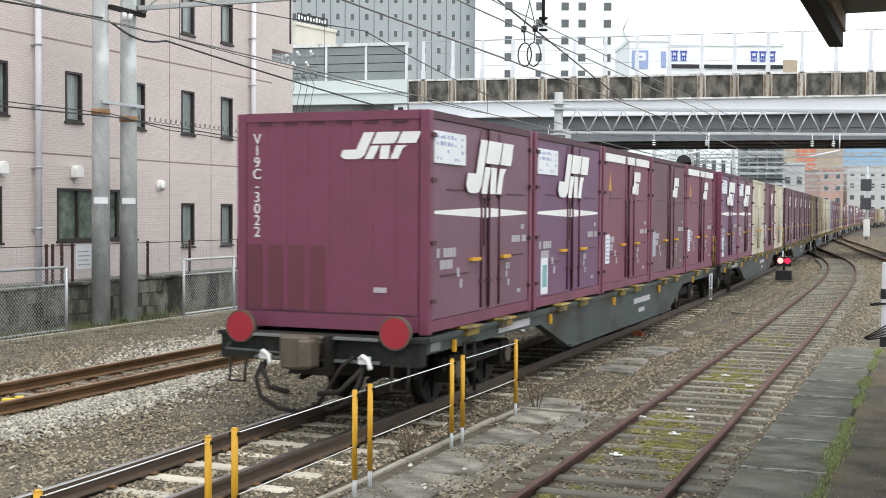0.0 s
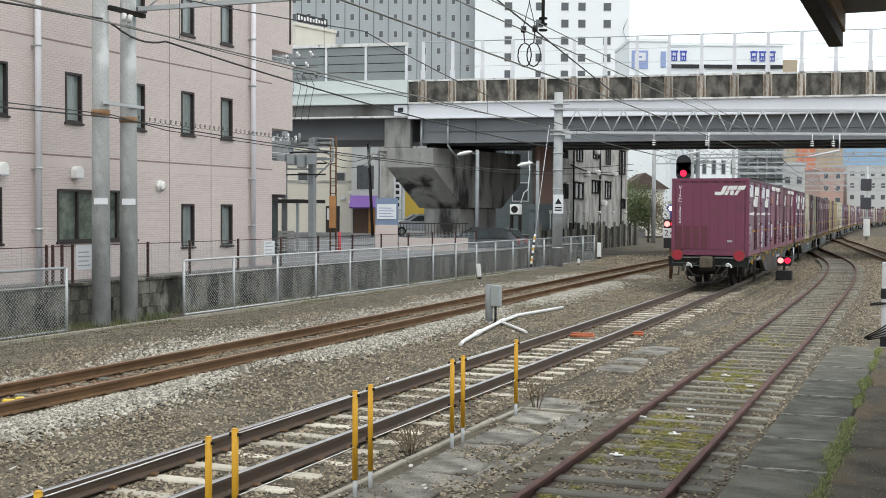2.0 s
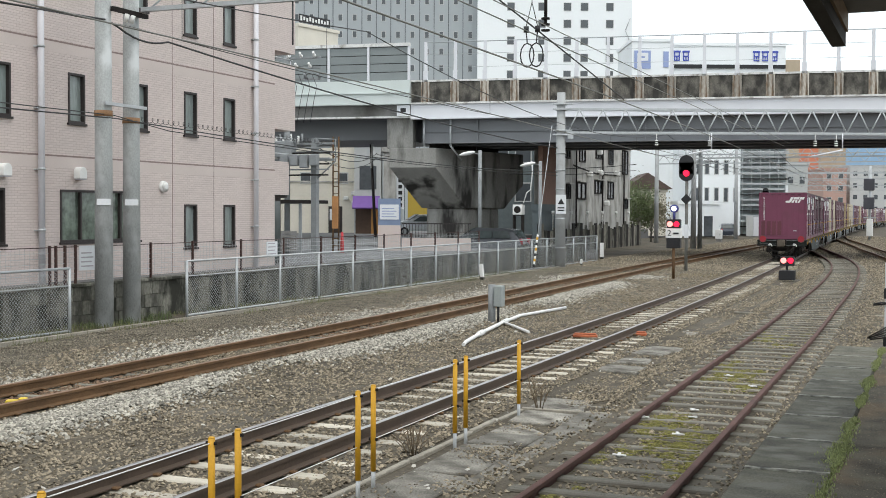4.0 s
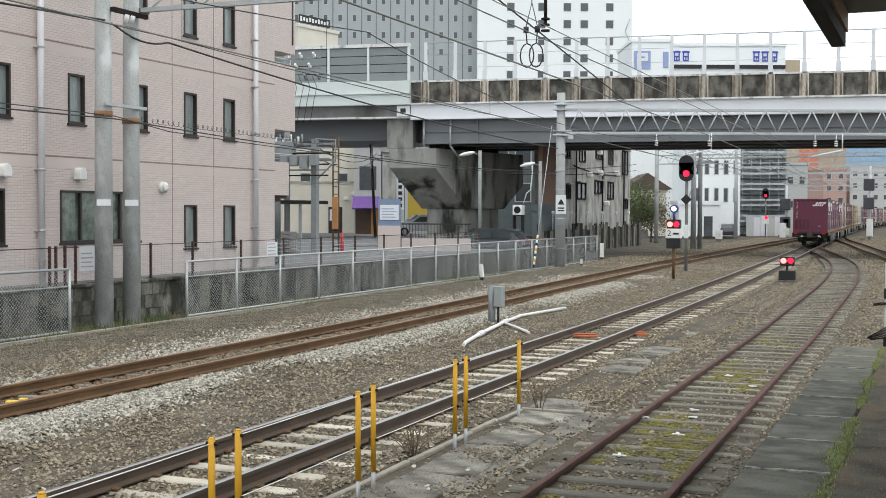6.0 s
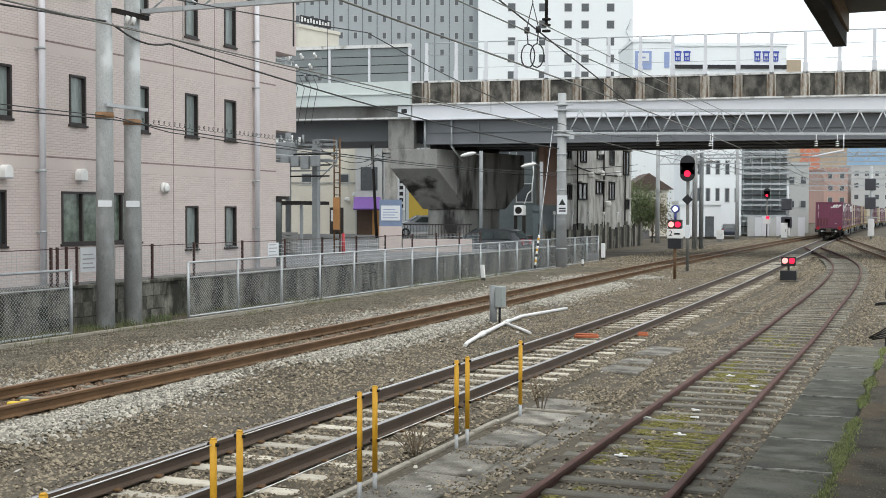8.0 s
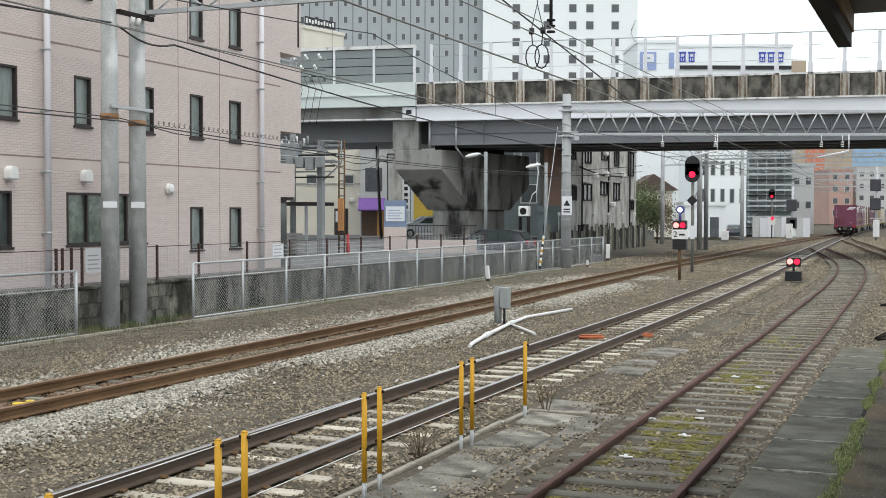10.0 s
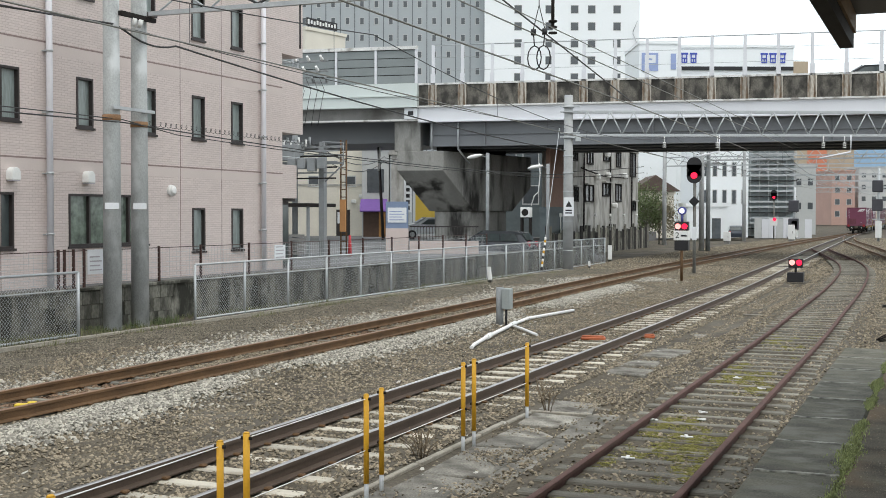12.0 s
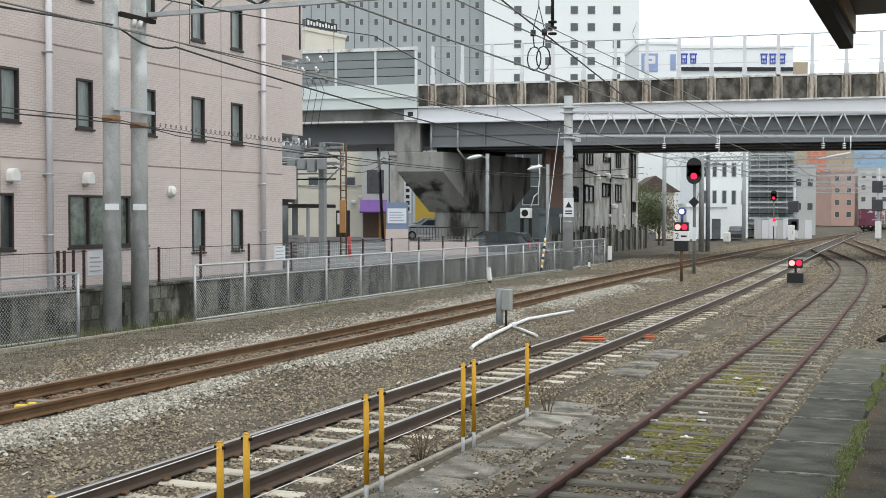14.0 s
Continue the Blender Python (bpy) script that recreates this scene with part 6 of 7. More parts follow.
# ---- fittings on the tiled building ----
for y, z in ((8.6, 3.14), (11.12, 3.14), (13.1, 3.14), (8.0, 7.0)):
    v = empty("vent_hood", pose(BX, y, z), "white rounded vent hood on the tiled wall", "vent hood", "vent hoods")
    bm = B()
    prism(bm, [(-0.13, 0), (0.13, 0)] + [(0.13 * math.cos(a), 0.15 + 0.13 * math.sin(a)) for a in np.linspace(0, math.pi, 9)], -0.2, 0.0, pose(0, 0, 0, 0, 0, 90))
    part("hood", bm, WHITE, v, bevel=0.01)
    bm = B()
    bx(bm, 0.02, 0.19, -0.11, 0.11, -0.03, 0.0)
    part("grille", bm, GREY_MARK, v)
v = empty("round_vent", pose(BX, 14.54, 3.02), "round white vent cap on the tiled wall", "vent cap")
bm = B()
tube(bm, (0, 0, 0), (0.1, 0, 0), 0.16, 20, 0.14)
tube(bm, (0.1, 0, 0), (0.14, 0, 0), 0.14, 20, 0.06)
part("cap", bm, WHITE, v)
ent = empty("entrance_recess", pose(BX - 0.3, 20.45, 0.7), "dark glazed entrance beside the tiled building", "entrance")
bm = B()
bx(bm, 0.0, 0.08, 0.0, 0.7, 0, 2.1)
bx(bm, 0.0, 0.15, -0.02, 1.0, 2.1, 2.35)
part("door_frame", bm, DARK_FRAME, ent)
bm = B()
bx(bm, 0.08, 0.1, 0.08, 0.62, 0.1, 2.0)
part("pane", bm, GLASS, ent)

# ---- substation frame in the lot ----
sub = empty("switchgear_frame", pose(-16.65, 30.3, 0.7), "grey steel switchgear frame with insulators and ladder", "switchgear")
for x, y, h in ((0, 0, 4.6), (-2.6, -0.9, 4.6)):
    bm = B()
    bx(bm, x - 0.12, x + 0.12, y - 0.12, y + 0.12, 0, h)
    part("column", bm, POST_GREY, sub)
for z in (3.7, 4.0, 4.35):
    bm = B()
    bx(bm, -3.4, 0.9, -0.08, 0.0, z, z + 0.09)
    part("beam", bm, POST_GREY, sub)
bm = B()
poly_tube(bm, [(0, 0, 4.6), (0.9, 0.05, 4.55), (0.9, 0.05, 3.7), (0.1, 0, 3.0)], 0.03, 6)
part("brace", bm, POST_GREY, sub)
for k in range(9):
    bm = B()
    tube(bm, (-1.9 + 0.17 * k, -0.1, 4.4), (-1.9 + 0.17 * k, -0.1, 4.6 + 0.1 * (k % 3)), 0.05, 8)
    part("insulator", bm, WHITE if k % 2 else POST_GREY, sub, "porcelain insulator")
bm = B()
bx(bm, -1.8, -0.9, -0.4, 0.1, 3.85, 4.5)
part("switch_box", bm, POST_GREY, sub, bevel=0.03)
bm = B()
for x in (-0.5 + 0.9, -0.5 + 1.15):
    tube(bm, (x + 0.1, 0.6, 0), (x + 0.1, 0.6, 4.7), 0.035, 6)
for k in range(14):
    tube(bm, (0.5, 0.6, 0.3 * k + 0.3), (0.75, 0.6, 0.3 * k + 0.3), 0.02, 5)
part("ladder", bm, RUST, sub, "rusty steel ladder")
bm = B()
bx(bm, 0.5, 0.76, 0.5, 0.56, 1.0, 2.3)
part("cable_guard", bm, mat("orange_guard", (0.50, 0.25, 0.10), 0.7), sub, "orange cable guard")
shed = empty("lot_shelter", pose(-17.2, 29.5, 0.7), "open grey steel shelter beside the lot", "shelter")
bm = B()
bx(bm, -2.6, 0.4, -0.2, 2.2, 2.0, 2.14)
part("roof", bm, UNDERGEAR, shed)
for x in (-1.0, -2.2, 0.3):
    bm = B()
    bx(bm, x - 0.05, x + 0.05, 0, 0.1, 0, 2.0)
    part("post", bm, POST_GREY, shed)
for k in range(6):
    bm = B()
    bx(bm, -2.4, 0.2, -0.1, -0.06, 0.1 + 0.14 * k, 0.2 + 0.14 * k)
    part("slat", bm, CONCRETE, shed)
cone = empty("red_post_cone", pose(-16.0, 31.4, 0.7), "red plastic bollard in the lot", "bollard")
bm = B()
tube(bm, (0, 0, 0), (0, 0, 0.85), 0.09, 12, 0.05)
part("body", bm, mat("red_plastic", (0.55, 0.05, 0.06), 0.5), cone)

# ---- notice board and low wall ----
board = empty("notice_board", pose(-16.05, 34.9, 0.7), "blue-framed notice board with a white sheet on a pink pillar", "notice board")
BMAT = mat("blue_board", (0.20, 0.26, 0.38), 0.6, 0.1, 3, 30, 0.0)
R22 = pose(0, 0, 0, 0, 0, 20)
bm = B()
bx(bm, 0, 0.97, 0, 0.35, 0, 1.1, R22)
part("pillar", bm, TILE_PLAIN, board)
bm = B()
bx(bm, 0, 0.97, 0.05, 0.2, 1.1, 2.26, R22)
part("backing", bm, BMAT, board)
bm = B()
bx(bm, 0.08, 0.9, 0.02, 0.05, 1.35, 2.0, R22)
sheet = part("sheet", bm, SIGN_WHITE, board)
bm = B()
for k in range(4):
    bx(bm, 0.16, 0.8 - 0.1 * (k % 2), 0.014, 0.02, 1.45 + 0.12 * k, 1.49 + 0.12 * k, R22)
part("print", bm, FADED_BLUE, sheet)
low = empty("low_wall", pose(-15.1, 35.3, 0.7), "low pink wall with a dark railing", "wall")
bm = B()
bx(bm, 0, 3.0, 0, 0.25, 0, 0.55, R22)
part("wall", bm, TILE_PLAIN, low)
bm = B()
for k in range(22):
    bx(bm, 0.05 + 0.135 * k, 0.07 + 0.135 * k, 0.1, 0.12, 0.55, 1.15, R22)
bx(bm, 0, 3.0, 0.09, 0.13, 1.15, 1.2, R22)
part("railing", bm, DARK_FRAME, low)


# ---- cars ----
def car(m, paint, label):
    c = empty("car", m, label, "car", "parked cars")
    side = [(-2.15, 0.35), (-2.2, 0.75), (-2.05, 1.0), (-1.75, 1.42), (-1.2, 1.52), (0.2, 1.5), (0.95, 1.1), (1.9, 0.9), (2.15, 0.65), (2.15, 0.35)]
    bm = B()
    rings = []
    for y, k in ((-0.82, 0.0), (-0.7, 1.0), (0.7, 1.0), (0.82, 0.0)):
        rings.append([bm.verts.new((x, y if z < 1.0 or abs(y) < 0.75 else y * 0.84, z - (0.0 if k else (0.1 if z > 1.2 else 0.0)))) for x, z in side])
    for a, b in zip(rings, rings[1:]):
        for k in range(len(side)):
            bm.faces.new((a[k], a[(k + 1) % len(side)], b[(k + 1) % len(side)], b[k]))
    bm.faces.new(rings[0][::-1])
    bm.faces.new(rings[-1])
    part("body", bm, paint, c, bevel=0.03)
    for y in (-0.835, 0.835):
        for x0, x1, x2, x3 in ((-1.65, -0.75, -0.75, -1.5), (-0.68, 0.75, 0.2, -0.68)):
            bm = B()
            prism(bm, ((x0, 1.02), (x1, 1.02), (x2, 1.38), (x3, 1.38)), y - 0.012, y + 0.012)
            part("side_window", bm, GLASS, c)
    bm = B()
    prism(bm, ((0.3, 1.5), (0.98, 1.12), (1.0, 1.13), (0.33, 1.53)), -0.62, 0.62)
    part("windscreen", bm, GLASS, c)
    bm = B()
    prism(bm, ((-2.03, 1.05), (-1.78, 1.4), (-1.8, 1.42), (-2.06, 1.06)), -0.62, 0.62)
    part("rear_window", bm, GLASS, c)
    for x in (-1.35, 1.35):
        for y in (-0.76, 0.76):
            bm = B()
            tube(bm, (x, y - 0.1, 0.31), (x, y + 0.1, 0.31), 0.31, 20)
            w = part("wheel", bm, BLACK, c, bevel=0.02)
            bm = B()
            tube(bm, (x, y - 0.108, 0.31), (x, y + 0.108, 0.31), 0.19, 14)
            part("rim", bm, GALV, w)
    for y in (-0.66, 0.66):
        bm = B()
        bx(bm, -2.22, -2.1, y - 0.1, y + 0.1, 0.72, 1.0)
        part("tail_light", bm, RED_DISC, c, bevel=0.02)
    return c


SILVER = mat("dark_car_body_paint", (0.06, 0.064, 0.07), 0.22, 0.05, 3, 30, 0.0, spec=0.6)
car(pose(-14.75, 44.6, 0.08, 0, 0, 182), SILVER, "dark grey hatchback car parked in the lot")
car(pose(-27.5, 66.0, 0.7, 0, 0, 215), mat("white_car_paint", (0.7, 0.72, 0.74), 0.3), "white car parked behind the bridge pier")
car(pose(-13.9, 116.0, GZ, 0, 0, 100), mat("blue_car_paint", (0.05, 0.06, 0.08), 0.3), "dark blue car parked by far buildings")

# ---- lamp posts under the bridge ----
for x, y, h, a in ((-16.9, 49.7, 5.72, 195), (-14.45, 52.9, 5.22, 195)):
    lp = empty("street_lamp", pose(x, y, 0.08, 0, 0, a), "grey lamp post with a white oval head", "street lamp", "street lamps")
    bm = B()
    tube(bm, (0, 0, 0), (0, 0, h), 0.1, 12)
    part("pole", bm, POST_GREY, lp)
    bm = B()
    tube(bm, (0, 0, h - 0.25), (0.35, 0, h - 0.15), 0.03, 6)
    part("arm", bm, POST_GREY, lp)
    bm = B()
    bmesh.ops.create_uvsphere(bm, u_segments=16, v_segments=8, radius=1, matrix=Matrix.Translation((0.72, 0, h - 0.18)) @ pose(0, 0, 0, 0, 12) @ Matrix.Diagonal((0.45, 0.18, 0.11, 1)))
    part("head", bm, WHITE, lp)


# ---- shrubs and trees behind the bridge ----
def shrub(x, y, z, h, w, seed, label, material):
    rng = random.Random(seed)
    t = empty("shrub_tree", pose(x, y, z), label, "tree", "trees by the old building")
    bm = B()
    tube(bm, (0, 0, 0), (0.05, 0, h * 0.5), 0.09, 8, 0.05)
    tips = []
    for k in range(9):
        a = k * 2.4
        tip = Vector((math.cos(a) * w * rng.uniform(0.2, 0.45), math.sin(a) * w * rng.uniform(0.2, 0.45), h * rng.uniform(0.45, 0.95)))
        tube(bm, (0.02, 0, h * rng.uniform(0.15, 0.45)), tip, 0.04, 5, 0.015)
        tips.append(tip)
    part("trunk", bm, SLEEPER_WOOD, t)
    vs, fs = [], []
    for k in range(2600):
        c = tips[rng.randrange(len(tips))]
        p = c + Vector((rng.gauss(0, w * 0.14), rng.gauss(0, w * 0.14), rng.gauss(-0.05 * h, h * 0.13)))
        if p.z < 0.1:
            continue
        u = Vector((rng.gauss(0, 1), rng.gauss(0, 1), rng.gauss(0, 1))).normalized()
        v = u.orthogonal().normalized()
        s = rng.uniform(0.06, 0.13)
        i = len(vs)
        vs += [p - u * s, p + v * s * 0.5, p + u * s, p - v * s * 0.5]
        fs.append((i, i + 1, i + 2, i + 3))
    me = bpy.data.meshes.new("crown")
    me.from_pydata(vs, [], fs)
    me.materials.append(material)
    cr = new("crown", me)
    cr.parent = t


DRY_LEAF = mat("dry_shrub_leaf", (0.16, 0.14, 0.085), 0.8, 0.3, 2, 20, 0.0, per_island=0.4)
shrub(-18.0, 92, -0.2, 4.2, 3.0, 1, "dark green bushy shrub beside the old building", LEAF)
shrub(-17.2, 94, -0.2, 3.9, 2.6, 2, "half-bare greenish shrub beside the track", DRY_LEAF)
shrub(-19.5, 98, -0.2, 5.2, 4.0, 3, "tall green shrub by the old building", LEAF)

# ---- platform end post and a cable across the siding ----
pp = empty("platform_end_post", pose(5.89, 2.5, GZ), "bluish white steel post with dark cables at the platform end", "post")
bm = B()
bx(bm, -0.05, 0.05, -0.05, 0.05, 0, 2.05)
part("shaft", bm, PIPE_WHITE, pp, bevel=0.01)
for z in (1.2, 1.75):
    bm = B()
    bx(bm, -0.06, 0.06, -0.06, 0.06, z - 0.12, z)
    part("clamp", bm, BLACK, pp, bevel=0.01)
for k in range(5):
    bm = B()
    poly_tube(bm, [(0.02, -0.07, 0.98 - GZ + 0.035 * k), (-0.09, -0.05, 0.955 - GZ + 0.022 * k), (-0.2 - 0.018 * (k % 3), 0.0, 0.93 - GZ + 0.008 * k)], 0.008, 6)
    part("cable", bm, BLACK if k % 2 else UNDERGEAR, pp)
for k in range(2):
    bm = B()
    poly_tube(bm, [(0.02, -0.07, 1.36 - GZ), (-0.08, -0.05, 1.345 - GZ + 0.02 * k), (-0.17, 0.0, 1.33 - GZ + 0.012 * k)], 0.009, 6)
    part("cable", bm, BLACK, pp)
bm = B()
poly_tube(bm, [(1.6, 19.2, GZ + 0.05), (2.6, 19.1, GZ + 0.05), (2.95, 19.1, -0.15), (4.0, 19.4, -0.15), (4.5, 19.6, GZ + 0.05), (5.9, 19.7, GZ + 0.04)], 0.03, 6)
tagged(part("pale_cable", bm, EDGE, None, "pale cable duct laid across the siding"), category="cable")

# ---- pole with switches behind the tiled building ----
sp = empty("switch_pole", pose(-17.75, 30.0, 0.7), "steel pole topped with porcelain switch insulators", "switch pole")
bm = B()
tube(bm, (0, 0, 0), (0, 0, 7.9), 0.12, 10)
part("shaft", bm, POST_GREY, sp)
for z in (6.9, 7.35, 7.75):
    bm = B()
    bx(bm, -0.5, 1.5, -0.05, 0.05, z, z + 0.08)
    part("crossarm", bm, POST_GREY, sp)
for k in range(10):
    x = -0.3 + 0.2 * k
    z = 6.98 + 0.42 * (k % 3)
    bm = B()
    tube(bm, (x, -0.12, z), (x + 0.03, -0.3, z + 0.14), 0.05, 8)
    tube(bm, (x, -0.1, z), (x + 0.01, -0.16, z + 0.05), 0.07, 8)
    part("insulator", bm, WHITE if k % 3 else POST_GREY, sp, "porcelain insulator")
for k in range(5):
    x = 0.05 + 0.3 * k
    bm = B()
    poly_tube(bm, [(x, -0.25, 7.1 + 0.1 * (k % 2)), (x + 0.25, -0.3, 6.6), (x + 0.1, -0.25, 6.1), (x - 0.1, -0.2, 5.2)], 0.012, 5)
    part("lead", bm, WIRE, sp)
for k in range(4):
    bm = B()
    bx(bm, -0.2 + 0.45 * k, 0.15 + 0.45 * k, -0.3, -0.05, 3.4 + 0.1 * (k % 2), 3.95)
    part("switch_case", bm, POST_GREY, sp, "", None, 0.03)
for k in range(6):
    bm = B()
    bx(bm, -0.6, 1.9, -0.1 + 0.04 * k, -0.07 + 0.04 * k, 3.1 + 0.22 * k, 3.16 + 0.22 * k)
    part("rail", bm, POST_GREY if k % 2 else UNDERGEAR, sp)

# ---- number signal, far signals ----
BLUE_RING = mat("blue_ring", (0.06, 0.07, 0.25), 0.5)
ns = empty("number_signal", pose(-3.19, 35.0, GZ), "post signal with red lamps over a white number plate", "signal", "railway signals")
bm = B()
tube(bm, (0, 0, 0), (0, 0, 1.3), 0.06, 10)
part("post", bm, RUST, ns)
bm = B()
bx(bm, -0.27, 0.27, -0.12, 0.2, 1.22, 1.62)
part("lower_box", bm, BLACK, ns, bevel=0.02)
bm = B()
bx(bm, -0.3, 0.3, -0.14, 0.18, 1.62, 2.0)
plate = part("number_panel", bm, WHITE, ns, "lit white number panel", bevel=0.015)
lettering("digit", "2", 0.32, BLACK, plate, pose(-0.15, -0.145, 1.81, 90, 0, 0))
bm = B()
bx(bm, 0.0, 0.22, -0.15, -0.14, 1.77, 1.84)
part("bar", bm, BLACK, plate)
bm = B()
bx(bm, -0.27, 0.27, -0.1, 0.16, 2.0, 2.36)
head = part("lamp_case", bm, BLACK, ns, bevel=0.03)
for x, mm in ((-0.13, WARM_LIGHT), (0.13, RED_LIGHT)):
    bm = B()
    tube(bm, (x, -0.12, 2.17), (x, -0.15, 2.17), 0.11, 16)
    part("lamp", bm, mm, head, "lit lamp")
bm = B()
tube(bm, (0.02, -0.05, 2.36), (0.02, -0.05, 2.62), 0.05, 8)
tube(bm, (0.02, -0.1, 2.78), (0.02, 0.05, 2.78), 0.16, 18)
ring = part("ring", bm, BLUE_RING, ns, "dark blue round case")
bm = B()
tube(bm, (0.02, -0.11, 2.78), (0.02, -0.13, 2.78), 0.1, 18)
part("lamp", bm, glow("white_lamp", (0.95, 0.95, 1.0), 1.1), ring, "lit white lamp")
tall = bpy.data.objects["colour_light_signal"]
bm = B()
bx(bm, -0.17, 0.17, -0.12, -0.1, 3.05, 3.39, pose(0, 0, 0) @ Matrix.Translation((0, 0, 3.22)) @ pose(0, 0, 0, 0, 45) @ Matrix.Translation((0, 0, -3.22)))
part("diamond_plate", bm, BLACK, tall, "black diamond plate")
bm = B()
bx(bm, -0.09, 0.09, -0.1, 0.05, 1.5, 2.1)
part("relay_box", bm, SIGN_WHITE, tall)
bm = B()
poly_tube(bm, [(0.08, 0.1, 3.3), (0.3, 0.1, 4.0), (0.42, 0.1, 4.6)], 0.02, 5)
part("stay", bm, GALV, tall)
lineside = empty("lineside_pole", pose(-9.6, 76.0, GZ), "slender grey-green steel pole beside the line", "pole")
bm = B()
tube(bm, (0, 0, 0), (0, 0, 8.6), 0.17, 12, 0.14)
part("shaft", bm, POST_GREY, lineside)
bm = B()
bx(bm, -0.9, 0.9, -0.05, 0.05, 6.3, 6.4)
part("crossarm", bm, GALV, lineside)
bm = B()
tube(bm, (0, 0, 5.1), (0, 0, 5.35), 0.09, 10)
part("cap", bm, GALV, tall)

far = red_signal(-10.7, 121.0, 5.4, "distant colour-light signal showing red")
bm = B()
bx(bm, -0.35, 0.35, -0.2, 0.1, 1.5, 2.2)
part("white_box", bm, WHITE, far, "white indicator box")
bm = B()
tube(bm, (0.1, -0.22, 2.2), (0.1, -0.25, 2.2), 0.18, 14)
part("lower_lamp", bm, RED_LIGHT, far, "lit red lamp")


HEAD_GREY = mat("weathered_signal_back", (0.06, 0.06, 0.07), 0.6, 0.2, 2, 20, 0.0)


def dark_signal(x, y, h, label, post=True):
    s = empty("dark_signal", pose(x, y, GZ), label, "signal", "railway signals")
    bm = B()
    tube(bm, (0, 0, 0), (0, 0, h), 0.13, 10)
    part("post", bm, GALV, s)
    if post:
        bm = B()
        bx(bm, -0.3, 0.3, -0.3, 0.25, 0.35, 2.1)
        part("cabinet", bm, WHITE, s, "white equipment cabinet", bevel=0.03)
    for z in (h - 2.0, h - 3.9):
        bm = B()
        bx(bm, -0.62, 0.42, -0.3, 0.3, z - 0.6, z + 0.6)
        c = part("head", bm, HEAD_GREY, s, "dark square signal back", bevel=0.06)
    bm = B()
    bx(bm, -0.6, 0.6, -0.2, -0.1, h - 5.4, h - 5.3)
    part("platform", bm, GALV, s)
    return s


dark_signal(0.13, 116.9, 7.6, "dark signal heads on a post with white cabinet")
dark_signal(-8.2, 118.0, 5.6, "far dark signal heads beside a white cabinet")
for x, y, w, h, l in ((-7.6, 110, 0.3, 1.7, "white"), (-12.2, 100, 0.3, 1.1, "white"), (-9.6, 126, 0.4, 1.8, "pale"), (-8.9, 122, 0.35, 1.5, "pale")):
    e = empty("equipment_box", pose(x, y, GZ), l + " trackside equipment box on a short base", "equipment box", "trackside boxes")
    bm = B()
    bx(bm, -w, w, -0.25, 0.25, 0.25, h)
    part("case", bm, WHITE if l == "white" else GIRDER_WHITE, e, bevel=0.03)
    bm = B()
    bx(bm, -w * 0.8, w * 0.8, -0.2, 0.2, 0, 0.25)
    part("base", bm, CONCRETE, e)
    bm = B()
    bx(bm, w * 0.4, w * 0.5, -0.28, -0.25, h * 0.5, h * 0.65)
    part("handle", bm, BLACK, e)

# ---- far overhead structures ----
for y, x0, x1, z in ((75.6, -10.0, 9.5, 6.6), (92, -16.3, 9.5, 6.9), (112, -12.5, 9.0, 6.6), (138, -13.5, 9.0, 6.8), (168, -14, 9, 6.7), (205, -15, 10, 6.7)):
    g = empty("far_gantry", pose(0, y, GZ), "grey lattice overhead-line gantry across the tracks", "gantry", "far gantries")
    for x in (x0, x1):
        bm = B()
        tube(bm, (x, 0, 0), (x, 0, 9.2), 0.2, 10, 0.16)
        part("pole", bm, CONC_POLE, g)
    for dz in (0, 0.75):
        bm = B()
        bx(bm, x0, x1, -0.05, 0.05, z + dz - 0.05, z + dz + 0.05)
        part("chord", bm, GALV, g)
    bm = B()
    n = int((x1 - x0) / 1.2)
    for k in range(n):
        xa = x0 + (x1 - x0) * k / n
        xb = x0 + (x1 - x0) * (k + 1) / n
        tube(bm, (xa, 0, z), ((xa + xb) / 2, 0, z + 0.75), 0.03, 4)
        tube(bm, ((xa + xb) / 2, 0, z + 0.75), (xb, 0, z), 0.03, 4)
    part("lattice", bm, GALV, g)
    for x in (MAIN.at(y), LEFT.at(y)):
        bm = B()
        tube(bm, (x, 0, z), (x, 0, z - 0.6), 0.03, 6)
        tube(bm, (x, 0, z - 0.6), (x + 1.4, 0, z - 1.1), 0.025, 6)
        part("hanger", bm, GALV, g)
for a, b, z in ((-15.5, -15.5, 8.2), (-14.8, -15.0, 7.6), (-10, -12.4, 8.4), (-10, -12.4, 7.2), (9.5, 9.0, 8.2), (-16.3, -13.5, 9.0)):
    wire(sag((a, 60, z), (b, 138, z), 0.5, 16), 0.02, "dark feeder wire along the line")

# ---- houses and shops under the bridge ----
AWN = mat("purple_awning_cloth", (0.19, 0.10, 0.34), 0.8, 0.1, 3, 30, 0.05)
shops = block("corner_shop", -35.0, 70.4, -33.1, 71.2, 6, 7.5, "pale", "grey shop house with a purple awning", 0, 0, base=0.7)
bm = B()
SWAP = Matrix(((0, 1, 0, 0), (1, 0, 0, 0), (0, 0, 1, 0), (0, 0, 0, 1)))
prism(bm, ((-1.0, 2.0), (-0.05, 2.9), (0.0, 2.9), (0.0, 2.75), (-0.95, 1.9)), -0.1, 1.95, SWAP)
part("awning", bm, AWN, shops, "purple cloth awning")
bm = B()
bx(bm, 0.1, 1.9, -0.03, 0.0, 0, 2.2)
part("shopfront", bm, mat("brown_shopfront", (0.10, 0.06, 0.04), 0.6), shops)
bm = B()
bx(bm, 1.3, 1.8, -0.05, -0.03, 0, 2.1)
part("door", bm, mat("orange_door", (0.45, 0.22, 0.06), 0.6), shops)
bm = B()
